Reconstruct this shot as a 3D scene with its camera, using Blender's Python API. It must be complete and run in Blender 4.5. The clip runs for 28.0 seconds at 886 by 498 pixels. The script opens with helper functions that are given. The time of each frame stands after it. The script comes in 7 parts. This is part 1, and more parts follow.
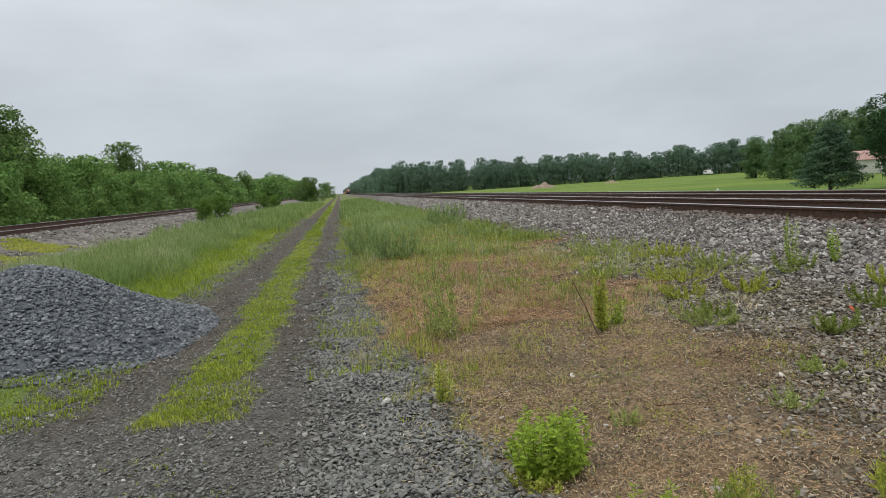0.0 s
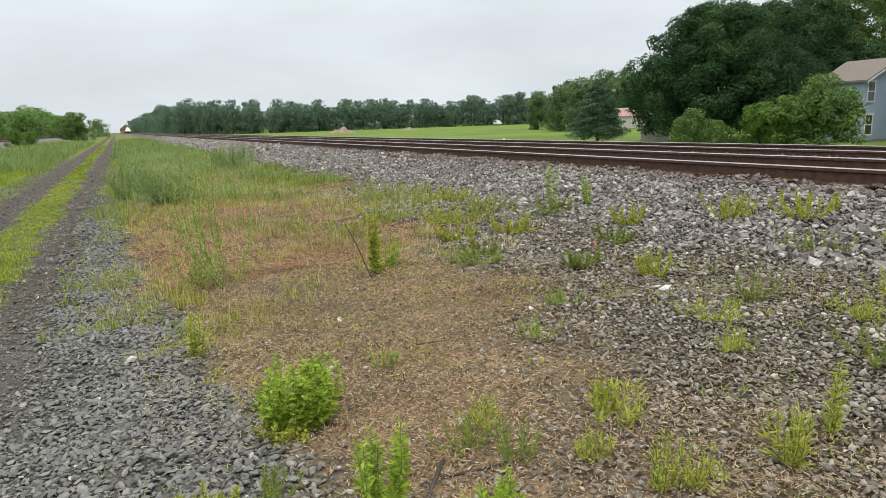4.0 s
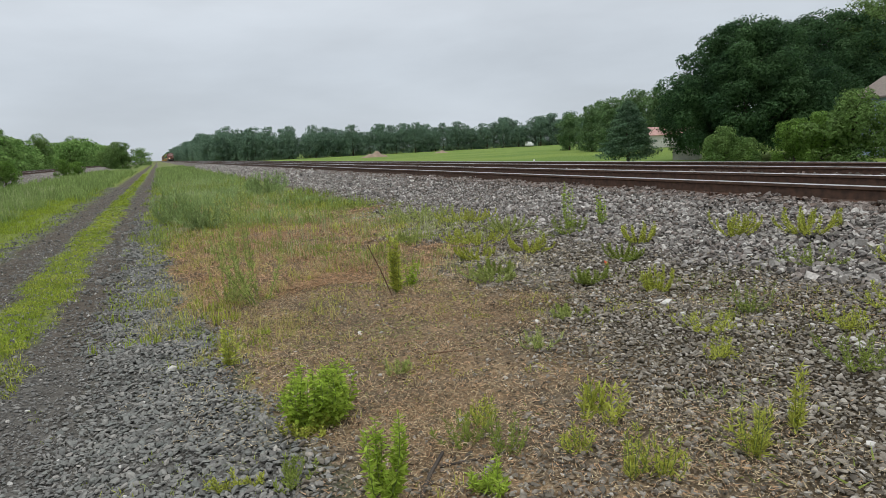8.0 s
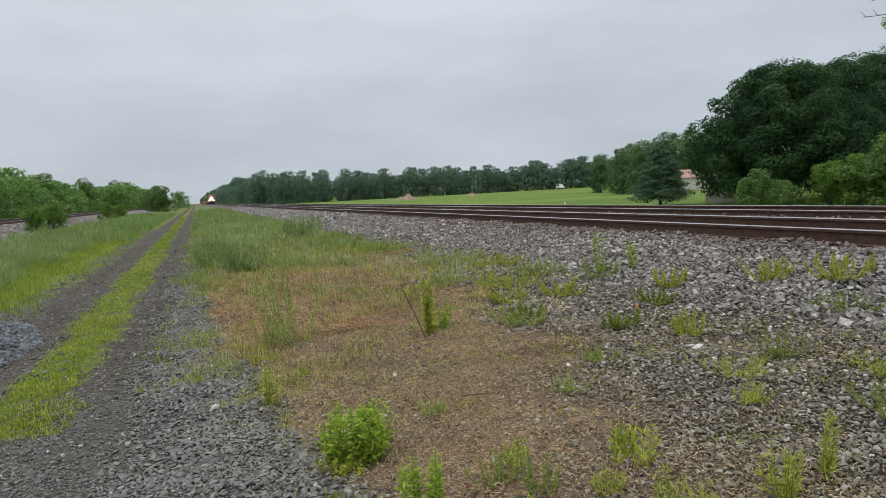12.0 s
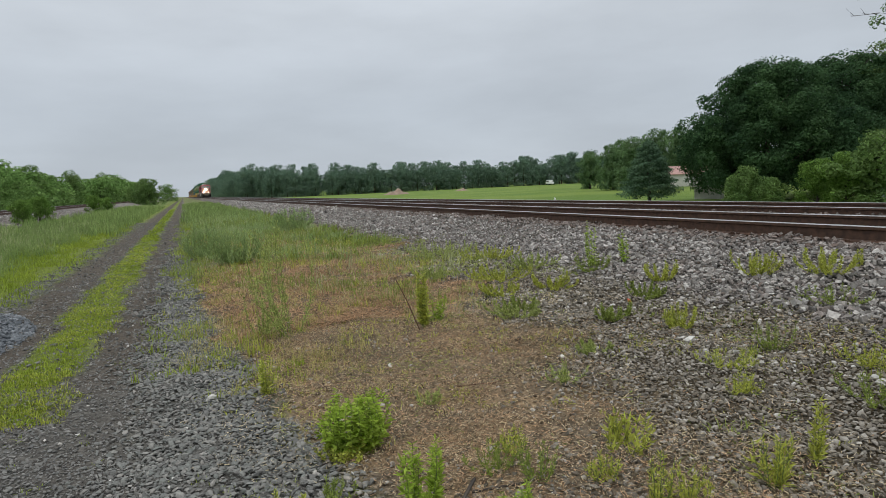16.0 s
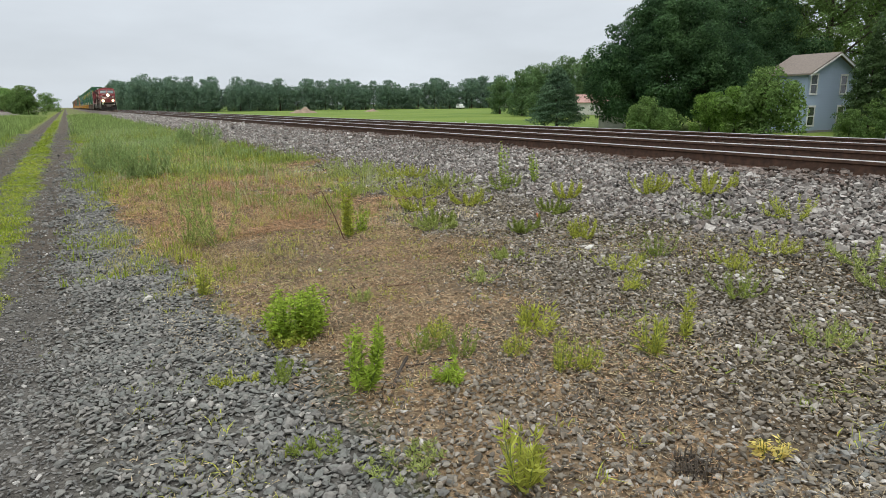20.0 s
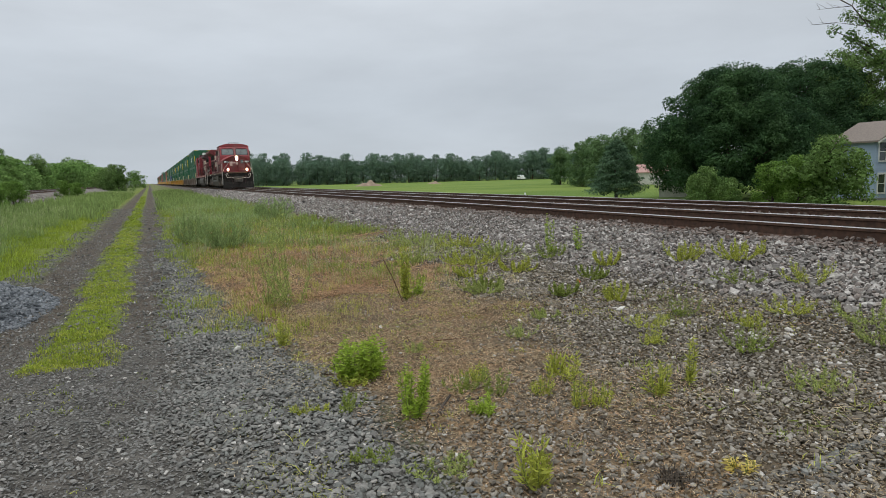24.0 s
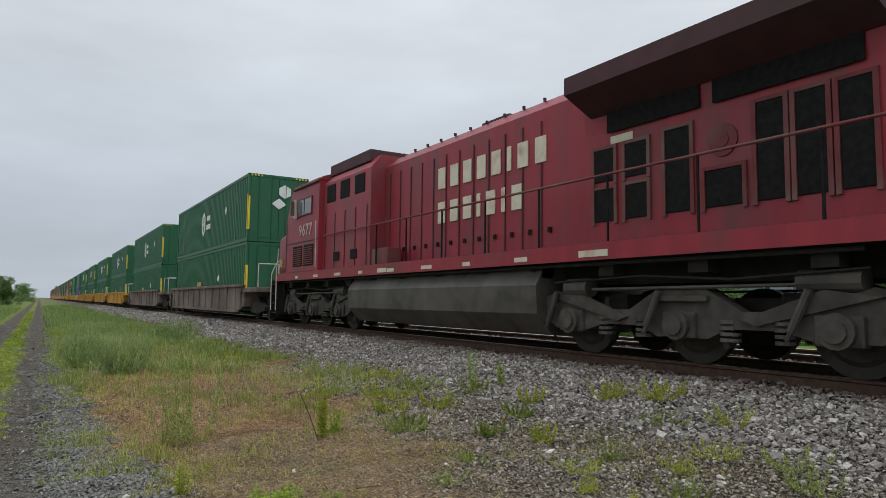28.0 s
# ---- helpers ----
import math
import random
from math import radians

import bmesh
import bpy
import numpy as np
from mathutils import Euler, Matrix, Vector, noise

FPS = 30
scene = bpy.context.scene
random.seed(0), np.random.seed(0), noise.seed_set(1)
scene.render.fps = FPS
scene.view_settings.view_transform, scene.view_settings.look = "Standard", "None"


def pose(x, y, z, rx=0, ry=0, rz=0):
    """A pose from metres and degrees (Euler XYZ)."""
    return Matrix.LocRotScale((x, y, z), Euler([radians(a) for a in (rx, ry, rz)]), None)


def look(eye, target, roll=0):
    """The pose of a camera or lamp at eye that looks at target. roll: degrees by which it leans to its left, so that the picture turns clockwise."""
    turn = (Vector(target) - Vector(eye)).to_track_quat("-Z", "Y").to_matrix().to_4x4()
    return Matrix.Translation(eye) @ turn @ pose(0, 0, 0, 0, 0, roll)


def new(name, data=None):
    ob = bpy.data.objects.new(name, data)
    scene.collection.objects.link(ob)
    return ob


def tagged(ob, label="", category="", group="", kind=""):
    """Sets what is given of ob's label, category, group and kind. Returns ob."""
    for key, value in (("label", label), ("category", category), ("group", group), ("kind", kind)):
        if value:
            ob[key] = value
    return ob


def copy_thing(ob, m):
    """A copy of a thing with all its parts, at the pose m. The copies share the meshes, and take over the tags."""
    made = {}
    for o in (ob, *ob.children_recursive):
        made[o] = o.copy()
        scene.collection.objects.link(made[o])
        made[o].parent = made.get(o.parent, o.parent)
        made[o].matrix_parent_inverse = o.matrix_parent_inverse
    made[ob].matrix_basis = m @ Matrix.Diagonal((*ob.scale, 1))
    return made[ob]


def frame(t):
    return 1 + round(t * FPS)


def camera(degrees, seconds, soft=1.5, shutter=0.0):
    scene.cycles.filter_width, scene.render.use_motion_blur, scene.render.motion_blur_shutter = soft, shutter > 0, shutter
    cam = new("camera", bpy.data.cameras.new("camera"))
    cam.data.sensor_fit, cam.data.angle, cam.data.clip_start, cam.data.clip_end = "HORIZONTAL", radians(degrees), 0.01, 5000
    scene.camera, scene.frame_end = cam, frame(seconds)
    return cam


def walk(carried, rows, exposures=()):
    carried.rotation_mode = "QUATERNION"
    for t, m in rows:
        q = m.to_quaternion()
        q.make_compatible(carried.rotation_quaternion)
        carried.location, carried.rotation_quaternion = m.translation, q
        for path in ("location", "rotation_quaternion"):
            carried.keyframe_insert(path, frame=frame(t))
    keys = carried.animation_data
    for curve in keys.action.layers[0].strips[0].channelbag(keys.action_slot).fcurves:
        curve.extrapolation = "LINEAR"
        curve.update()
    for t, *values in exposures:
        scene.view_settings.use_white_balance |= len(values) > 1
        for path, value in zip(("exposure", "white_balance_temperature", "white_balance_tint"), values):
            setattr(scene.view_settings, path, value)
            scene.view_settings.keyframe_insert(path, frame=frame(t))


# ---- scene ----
cam = camera(68.9, 28.0, soft=0.55)
PATH = [
    (0, (-0.295, 0.473, 1.563), (0.007, 2.441, 1.372), -3.8),
    (0.5, (-0.290, 0.475, 1.573), (0.058, 2.432, 1.354), -4.2),
    (1, (-0.259, 0.515, 1.564), (0.131, 2.462, 1.326), -3.2),
    (1.5, (-0.198, 0.537, 1.566), (0.250, 2.478, 1.391), -3.1),
    (2, (-0.204, 0.543, 1.537), (0.220, 2.490, 1.366), -2.0),
    (2.5, (-0.040, 0.480, 1.482), (0.580, 2.358, 1.183), -6.3),
    (2.6, (0.063, 0.455, 1.491), (1.023, 2.174, 1.135), -3.9),
    (3, (0.053, 0.473, 1.468), (1.510, 1.802, 1.137), -3.2),
    (3.3, (-0.030, 0.518, 1.471), (1.441, 1.829, 1.133), -2.7),
    (3.5, (-0.042, 0.483, 1.476), (1.267, 1.958, 1.139), 2.1),
    (4, (0.003, 0.558, 1.499), (0.868, 2.319, 1.113), -1.9),
    (4.5, (0.028, 0.446, 1.515), (0.795, 2.252, 1.126), -3.7),
    (6.5, (-0.300, 0.280, 1.544), (0.452, 2.114, 1.279), -0.6),
    (7, (-0.293, 0.217, 1.549), (0.483, 2.043, 1.295), -1.5),
    (7.5, (-0.229, 0.155, 1.537), (0.541, 1.977, 1.242), -3.9),
    (8, (-0.007, 0.141, 1.534), (0.772, 1.956, 1.219), -3.0),
    (8.5, (0.075, 0.046, 1.555), (0.804, 1.896, 1.335), -2.2),
    (9, (0.075, 0.002, 1.561), (0.745, 1.873, 1.334), -3.2),
    (9.5, (0.087, 0.013, 1.561), (0.704, 1.898, 1.306), -5.0),
    (10, (0.097, -0.004, 1.548), (0.701, 1.884, 1.280), -4.9),
    (10.5, (0.100, -0.016, 1.548), (0.720, 1.863, 1.259), -4.2),
    (11, (0.077, -0.000, 1.557), (0.713, 1.871, 1.249), -4.2),
    (11.5, (0.009, 0.018, 1.577), (0.703, 1.880, 1.351), -3.4),
    (12, (-0.091, -0.007, 1.577), (0.613, 1.856, 1.396), -3.1),
    (12.5, (-0.153, -0.021, 1.570), (0.567, 1.836, 1.383), -3.4),
    (13, (-0.167, -0.025, 1.566), (0.570, 1.822, 1.360), -3.7),
    (13.5, (-0.163, -0.016, 1.575), (0.608, 1.820, 1.385), -3.7),
    (15.5, (-0.139, -0.025, 1.568), (0.617, 1.817, 1.386), -4.1),
    (16, (-0.156, -0.028, 1.560), (0.577, 1.822, 1.362), -2.7),
    (16.5, (-0.165, -0.030, 1.569), (0.565, 1.818, 1.341), -3.5),
    (17, (-0.156, -0.050, 1.565), (0.597, 1.791, 1.355), -3.2),
    (17.5, (-0.066, -0.042, 1.574), (0.783, 1.768, 1.518), -3.8),
    (17.8, (-0.179, -0.180, 1.552), (0.990, 1.441, 1.492), 0.1),
    (18, (-0.183, -0.192, 1.552), (0.980, 1.423, 1.348), -0.7),
    (18.5, (-0.147, -0.127, 1.537), (1.021, 1.471, 1.255), -2.4),
    (19, (-0.204, -0.136, 1.535), (0.917, 1.487, 1.204), -5.4),
    (19.5, (-0.280, -0.143, 1.502), (0.767, 1.541, 1.239), 4.5),
    (19.6, (-0.310, -0.244, 1.464), (0.568, 1.530, 1.183), 1.8),
    (20, (-0.473, -0.347, 1.518), (0.491, 1.349, 1.079), -0.6),
    (20.5, (-0.667, -0.476, 1.531), (0.206, 1.285, 1.164), 0.5),
    (21, (-0.675, -0.702, 1.529), (0.001, 1.154, 1.216), -0.6),
    (21.5, (-0.740, -0.948, 1.562), (-0.075, 0.904, 1.207), -2.0),
    (23.5, (-0.715, -1.191, 1.573), (0.016, 0.651, 1.309), -3.7),
    (24, (-0.730, -1.154, 1.598), (0.084, 0.659, 1.375), -1.4),
    (24.5, (-0.760, -1.155, 1.617), (0.037, 0.673, 1.467), 0.1),
    (25, (-0.776, -1.136, 1.638), (0.008, 0.701, 1.529), -1.1),
    (25.5, (-0.800, -1.085, 1.662), (0.046, 0.725, 1.751), 0.4),
    (26, (-0.862, -1.099, 1.644), (-0.009, 0.708, 1.727), -0.1),
    (26.5, (-0.847, -1.043, 1.650), (0.036, 0.747, 1.774), -0.1),
    (27, (-0.842, -1.076, 1.647), (0.102, 0.679, 1.819), 1.4),
    (27.5, (-0.876, -1.051, 1.628), (0.150, 0.657, 1.801), 2.6),
    (28, (-0.769, -0.904, 1.660), (0.284, 0.789, 1.825), 0.7),
]
walk(cam, [(t, look(eye, target, roll)) for t, eye, target, roll in PATH],
     exposures=[(0, 0.08, 6650, 10), (3, 0.2, 6750, 10), (4, 0.5, 6800, 10), (5.5, 0.3, 6700, 10), (8, 0.15, 6550, 10), (9, 0.05, 6500, 10), (11, 0.1, 6500, 10), (13, -0.02, 6500, 10), (17, -0.04, 6500, 10), (18, -0.2, 6500, 10), (18.5, 0.15, 6600, 10), (20, 0.38, 6680, 10), (21.5, 0.25, 6650, 10), (24, 0.05, 6550, 10), (25, -0.06, 6350, 10), (26, -0.36, 6200, 10), (26.5, -0.37, 6150, 10), (27, -0.28, 6180, 10), (28, -0.04, 6450, 10)])

# ---- light ----
import functools

ZR = 0.87                      # top of the near rails above the lineside ground
world = bpy.data.worlds.new("overcast")
scene.world = world
world.use_nodes = True
wt = world.node_tree
wt.nodes.clear()


def wnode(kind, **props):
    n = wt.nodes.new(kind)
    for k, v in props.items():
        setattr(n, k, v)
    return n


w_out = wnode("ShaderNodeOutputWorld")
w_sky = wnode("ShaderNodeTexSky", sky_type="NISHITA", sun_disc=False, sun_elevation=radians(62), sun_rotation=radians(200))
w_clear = wnode("ShaderNodeBackground")
w_clear.inputs[1].default_value = 0.06
w_cloud = wnode("ShaderNodeBackground")
w_cloud.inputs[1].default_value = 1.12
w_mix = wnode("ShaderNodeMixShader")
w_mix.inputs[0].default_value = 0.93
w_co = wnode("ShaderNodeTexCoord")
w_map = wnode("ShaderNodeMapping")
w_map.inputs["Scale"].default_value = (1.0, 1.0, 3.4)
w_noise = wnode("ShaderNodeTexNoise")
w_noise.inputs["Scale"].default_value = 2.6
w_noise.inputs["Detail"].default_value = 6
w_noise.inputs["Roughness"].default_value = 0.52
w_sep = wnode("ShaderNodeSeparateXYZ")
w_grad = wnode("ShaderNodeValToRGB")
g = w_grad.color_ramp
g.elements[0].position, g.elements[0].color = 0.0, (0.456, 0.505, 0.562, 1)
g.elements[1].position, g.elements[1].color = 1.0, (1.09, 1.14, 1.175, 1)
e = g.elements.new(0.12)
e.color = (0.49, 0.54, 0.598, 1)
e = g.elements.new(0.4)
e.color = (0.662, 0.705, 0.753, 1)
w_var = wnode("ShaderNodeMapRange")
w_var.inputs["From Min"].default_value, w_var.inputs["From Max"].default_value = 0.25, 0.75
w_var.inputs["To Min"].default_value, w_var.inputs["To Max"].default_value = 0.86, 1.12
w_mul = wnode("ShaderNodeVectorMath", operation="SCALE")
for a, b in ((w_co.outputs["Generated"], w_map.inputs[0]), (w_map.outputs[0], w_noise.inputs["Vector"]), (w_co.outputs["Generated"], w_sep.inputs[0]),
             (w_sep.outputs[2], w_grad.inputs[0]), (w_noise.outputs[0], w_var.inputs[0]), (w_grad.outputs[0], w_mul.inputs[0]),
             (w_var.outputs[0], w_mul.inputs["Scale"]), (w_mul.outputs[0], w_cloud.inputs[0]), (w_sky.outputs[0], w_clear.inputs[0]),
             (w_clear.outputs[0], w_mix.inputs[1]), (w_cloud.outputs[0], w_mix.inputs[2]), (w_mix.outputs[0], w_out.inputs[0])):
    wt.links.new(a, b)

sun = new("sun", bpy.data.lights.new("sun", "SUN"))
sun.data.energy, sun.data.angle, sun.data.color = 0.7, radians(40), (1.0, 0.97, 0.93)
sun.matrix_world = look((0, 0, 60), (9, 22, 0))


# ---- materials ----
def mat(name, c1, c2=None, scale=6.0, rough=0.8, metal=0.0, bump=0.0, stain=None, stain_scale=0.7, stain_at=0.55, vary="", amount=0.3, spec=0.4, emit=None, aniso=None):
    """A surface: two colours by fine noise, broad stains, a spread from piece to piece, and relief."""
    m = bpy.data.materials.new(name)
    m.use_nodes = True
    nt = m.node_tree
    p = nt.nodes["Principled BSDF"]
    p.inputs["Roughness"].default_value, p.inputs["Metallic"].default_value = rough, metal
    p.inputs["Specular IOR Level"].default_value = spec
    c2 = c2 or tuple(v * 0.72 for v in c1)
    tc = nt.nodes.new("ShaderNodeTexCoord")
    src = tc.outputs["Object"]
    if aniso:
        mp = nt.nodes.new("ShaderNodeMapping")
        mp.inputs["Scale"].default_value = aniso
        nt.links.new(src, mp.inputs[0])
        src = mp.outputs[0]
    n1 = nt.nodes.new("ShaderNodeTexNoise")
    n1.inputs["Scale"].default_value, n1.inputs["Detail"].default_value = scale, 5
    nt.links.new(src, n1.inputs["Vector"])
    mx = nt.nodes.new("ShaderNodeMix")
    mx.data_type = "RGBA"
    mx.inputs[6].default_value, mx.inputs[7].default_value = (*c1, 1), (*c2, 1)
    rm = nt.nodes.new("ShaderNodeMapRange")
    rm.inputs["From Min"].default_value, rm.inputs["From Max"].default_value = 0.32, 0.68
    nt.links.new(n1.outputs[0], rm.inputs[0])
    nt.links.new(rm.outputs[0], mx.inputs[0])
    col = mx.outputs[2]
    if stain:
        n2 = nt.nodes.new("ShaderNodeTexNoise")
        n2.inputs["Scale"].default_value, n2.inputs["Detail"].default_value = stain_scale, 7
        nt.links.new(src, n2.inputs["Vector"])
        r2 = nt.nodes.new("ShaderNodeMapRange")
        r2.inputs["From Min"].default_value, r2.inputs["From Max"].default_value = stain_at - 0.08, stain_at + 0.15
        nt.links.new(n2.outputs[0], r2.inputs[0])
        m2 = nt.nodes.new("ShaderNodeMix")
        m2.data_type = "RGBA"
        m2.inputs[7].default_value = (*stain, 1)
        nt.links.new(r2.outputs[0], m2.inputs[0])
        nt.links.new(col, m2.inputs[6])
        col = m2.outputs[2]
    if vary:
        if vary == "island":
            rnd = nt.nodes.new("ShaderNodeNewGeometry").outputs["Random Per Island"]
        else:
            rnd = nt.nodes.new("ShaderNodeObjectInfo").outputs["Random"]
        r3 = nt.nodes.new("ShaderNodeMapRange")
        r3.inputs["To Min"].default_value, r3.inputs["To Max"].default_value = 1 - amount, 1 + amount
        nt.links.new(rnd, r3.inputs[0])
        sc = nt.nodes.new("ShaderNodeVectorMath")
        sc.operation = "SCALE"
        nt.links.new(col, sc.inputs[0])
        nt.links.new(r3.outputs[0], sc.inputs["Scale"])
        col = sc.outputs[0]
    nt.links.new(col, p.inputs["Base Color"])
    if bump:
        b = nt.nodes.new("ShaderNodeBump")
        b.inputs["Strength"].default_value, b.inputs["Distance"].default_value = bump, 0.02
        nt.links.new(n1.outputs[0], b.inputs["Height"])
        nt.links.new(b.outputs[0], p.inputs["Normal"])
    if emit:
        p.inputs["Emission Color"].default_value = (*emit[:3], 1)
        p.inputs["Emission Strength"].default_value = emit[3]
    return m


def leaf_mat(name, c1, c2, amount=0.45, rough=0.7):
    m = mat(name, c1, c2, scale=0.35, rough=rough, vary="island", amount=amount, spec=0.08)
    nt = m.node_tree
    p, out = nt.nodes["Principled BSDF"], nt.nodes["Material Output"]
    tl, mx = nt.nodes.new("ShaderNodeBsdfTranslucent"), nt.nodes.new("ShaderNodeMixShader")
    mx.inputs[0].default_value = 0.42
    nt.links.new(p.inputs["Base Color"].links[0].from_socket, tl.inputs[0])
    nt.links.new(p.outputs[0], mx.inputs[1])
    nt.links.new(tl.outputs[0], mx.inputs[2])
    nt.links.new(mx.outputs[0], out.inputs[0])
    return m


M_rail = mat("rusty_rail_steel", (0.135, 0.075, 0.05), (0.07, 0.042, 0.031), 14, 0.75, 0.25, 0.15)
M_railtop = mat("worn_rail_head", (0.62, 0.62, 0.62), (0.45, 0.44, 0.43), 8, 0.28, 0.9)
M_tie = mat("weathered_tie", (0.10, 0.075, 0.058), (0.055, 0.042, 0.035), 9, 0.9, 0, 0.4, vary="object")
M_plate = mat("rusty_plate", (0.13, 0.075, 0.05), (0.08, 0.045, 0.03), 20, 0.85, 0.2, 0.2, vary="object")
def stone_mat(name, shades, rough=0.85, vary="island"):
    """Loose stones: each takes its own shade from a row of rock colours, with a fine grain and dust on it."""
    m = mat(name, (1.0, 1.0, 1.0), (0.62, 0.61, 0.6), 38, rough, 0, 0.35, spec=0.35)
    nt = m.node_tree
    p = nt.nodes["Principled BSDF"]
    grain = p.inputs["Base Color"].links[0].from_socket
    ramp = nt.nodes.new("ShaderNodeValToRGB")
    els = ramp.color_ramp.elements
    while len(els) < len(shades):
        els.new(0.5)
    for i, c in enumerate(shades):
        els[i].position, els[i].color = i / (len(shades) - 1), (*c, 1)
    if vary == "island":
        rnd = nt.nodes.new("ShaderNodeNewGeometry").outputs["Random Per Island"]
    else:
        rnd = nt.nodes.new("ShaderNodeObjectInfo").outputs["Random"]
    nt.links.new(rnd, ramp.inputs[0])
    mul = nt.nodes.new("ShaderNodeMix")
    mul.data_type, mul.blend_type = "RGBA", "MULTIPLY"
    mul.inputs[0].default_value = 1.0
    nt.links.new(ramp.outputs[0], mul.inputs[6])
    nt.links.new(grain, mul.inputs[7])
    nt.links.new(mul.outputs[2], p.inputs["Base Color"])
    return m


M_ballast = stone_mat("ballast_stone", [(0.10, 0.094, 0.088), (0.37, 0.345, 0.315), (0.20, 0.181, 0.166), (0.48, 0.46, 0.43), (0.155, 0.137, 0.125), (0.32, 0.272, 0.242), (0.66, 0.63, 0.59), (0.26, 0.24, 0.22)])
M_ballast_warm = stone_mat("rusty_ballast_stone", [(0.13, 0.11, 0.10), (0.27, 0.22, 0.19), (0.17, 0.14, 0.12), (0.34, 0.29, 0.26), (0.20, 0.15, 0.125), (0.40, 0.36, 0.33)])
M_gravel = stone_mat("crushed_gravel", [(0.15, 0.15, 0.142), (0.27, 0.27, 0.25), (0.19, 0.2, 0.185), (0.31, 0.3, 0.275), (0.17, 0.165, 0.155), (0.24, 0.25, 0.23), (0.37, 0.35, 0.32)])
M_road_gravel = stone_mat("road_gravel", [(0.15, 0.148, 0.142), (0.28, 0.275, 0.258), (0.19, 0.195, 0.185), (0.33, 0.32, 0.295), (0.17, 0.16, 0.15), (0.25, 0.248, 0.232)])
M_gravel_brown = stone_mat("dusty_gravel", [(0.16, 0.118, 0.08), (0.33, 0.255, 0.175), (0.21, 0.163, 0.112), (0.38, 0.30, 0.21), (0.25, 0.19, 0.13), (0.30, 0.245, 0.178)])
M_gravel_olive = stone_mat("olive_grey_gravel", [(0.10, 0.087, 0.07), (0.275, 0.243, 0.192), (0.145, 0.129, 0.105), (0.335, 0.3, 0.245), (0.185, 0.152, 0.115), (0.51, 0.475, 0.415), (0.2, 0.182, 0.15)])
M_bluestone = stone_mat("blue_grey_crushed_stone", [(0.12, 0.133, 0.148), (0.25, 0.272, 0.292), (0.16, 0.175, 0.19), (0.35, 0.37, 0.39), (0.10, 0.115, 0.13), (0.22, 0.24, 0.256)])
M_pale_stone = stone_mat("pale_stone_chip", [(0.50, 0.48, 0.44), (0.72, 0.70, 0.66), (0.60, 0.57, 0.52), (0.42, 0.40, 0.36)])
M_white_stone = mat("white_stone", (0.62, 0.60, 0.56), (0.48, 0.46, 0.42), 20, 0.8, 0, 0.3, vary="object", amount=0.25)
M_leaf_dark = leaf_mat("maple_leaf", (0.03, 0.07, 0.034), (0.085, 0.16, 0.064))
M_leaf_mid = leaf_mat("tree_leaf", (0.105, 0.185, 0.058), (0.2, 0.3, 0.095))
# far woodland: distance haze is put into the leaf colour, paler and bluer
M_leaf_hazed = leaf_mat("hazed_woodland_leaf", (0.135, 0.22, 0.16), (0.2, 0.295, 0.195), amount=0.3)
M_leaf_bright = leaf_mat("shrub_leaf", (0.13, 0.235, 0.048), (0.2, 0.32, 0.075))
M_leaf_grove = leaf_mat("grove_leaf", (0.115, 0.2, 0.09), (0.185, 0.285, 0.12), amount=0.35)
M_leaf_hedge = leaf_mat("hedgerow_leaf", (0.15, 0.27, 0.075), (0.225, 0.345, 0.11))
M_leaf_pale = leaf_mat("pale_needle", (0.10, 0.175, 0.105), (0.15, 0.235, 0.135))
M_needle = leaf_mat("conifer_needle", (0.075, 0.13, 0.055), (0.12, 0.185, 0.075))
M_bark = mat("bark", (0.10, 0.082, 0.066), (0.055, 0.045, 0.038), 5, 0.95, 0, 0.5)
M_grass = leaf_mat("verge_grass", (0.225, 0.285, 0.06), (0.32, 0.38, 0.1), amount=0.4)
M_grass_blue = leaf_mat("tall_blue_green_grass", (0.2, 0.29, 0.095), (0.3, 0.385, 0.14), amount=0.4)
M_grass_lime = leaf_mat("low_lime_grass", (0.25, 0.33, 0.042), (0.35, 0.42, 0.065), amount=0.4)
M_straw = leaf_mat("dead_straw", (0.54, 0.435, 0.275), (0.70, 0.585, 0.395), amount=0.4, rough=0.8)
M_straw_red = leaf_mat("reddish_dead_grass", (0.42, 0.265, 0.155), (0.56, 0.385, 0.24), amount=0.5, rough=0.8)
M_straw_gold = leaf_mat("golden_dry_grass", (0.44, 0.40, 0.14), (0.58, 0.50, 0.22), amount=0.4, rough=0.8)
M_straw_dark = leaf_mat("rotted_dead_grass", (0.10, 0.075, 0.05), (0.18, 0.13, 0.09), amount=0.5, rough=0.9)
M_weed = leaf_mat("weed_leaf", (0.30, 0.42, 0.055), (0.43, 0.55, 0.095), amount=0.4)
M_weed_yellow = leaf_mat("yellow_green_weed", (0.40, 0.44, 0.075), (0.54, 0.55, 0.13), amount=0.4)
M_weed_grey = leaf_mat("grey_green_weed", (0.26, 0.36, 0.14), (0.37, 0.46, 0.2), amount=0.35)
M_weed_pale = leaf_mat("pale_green_weed", (0.34, 0.40, 0.12), (0.46, 0.51, 0.19), amount=0.4)
M_seed = leaf_mat("pale_seed_grass", (0.36, 0.40, 0.2), (0.46, 0.48, 0.27), amount=0.35)
M_green_stem = mat("green_stem", (0.20, 0.27, 0.06), (0.14, 0.19, 0.05), 20, 0.8)
M_stem = mat("dry_stem", (0.17, 0.10, 0.06), (0.11, 0.06, 0.04), 20, 0.9)


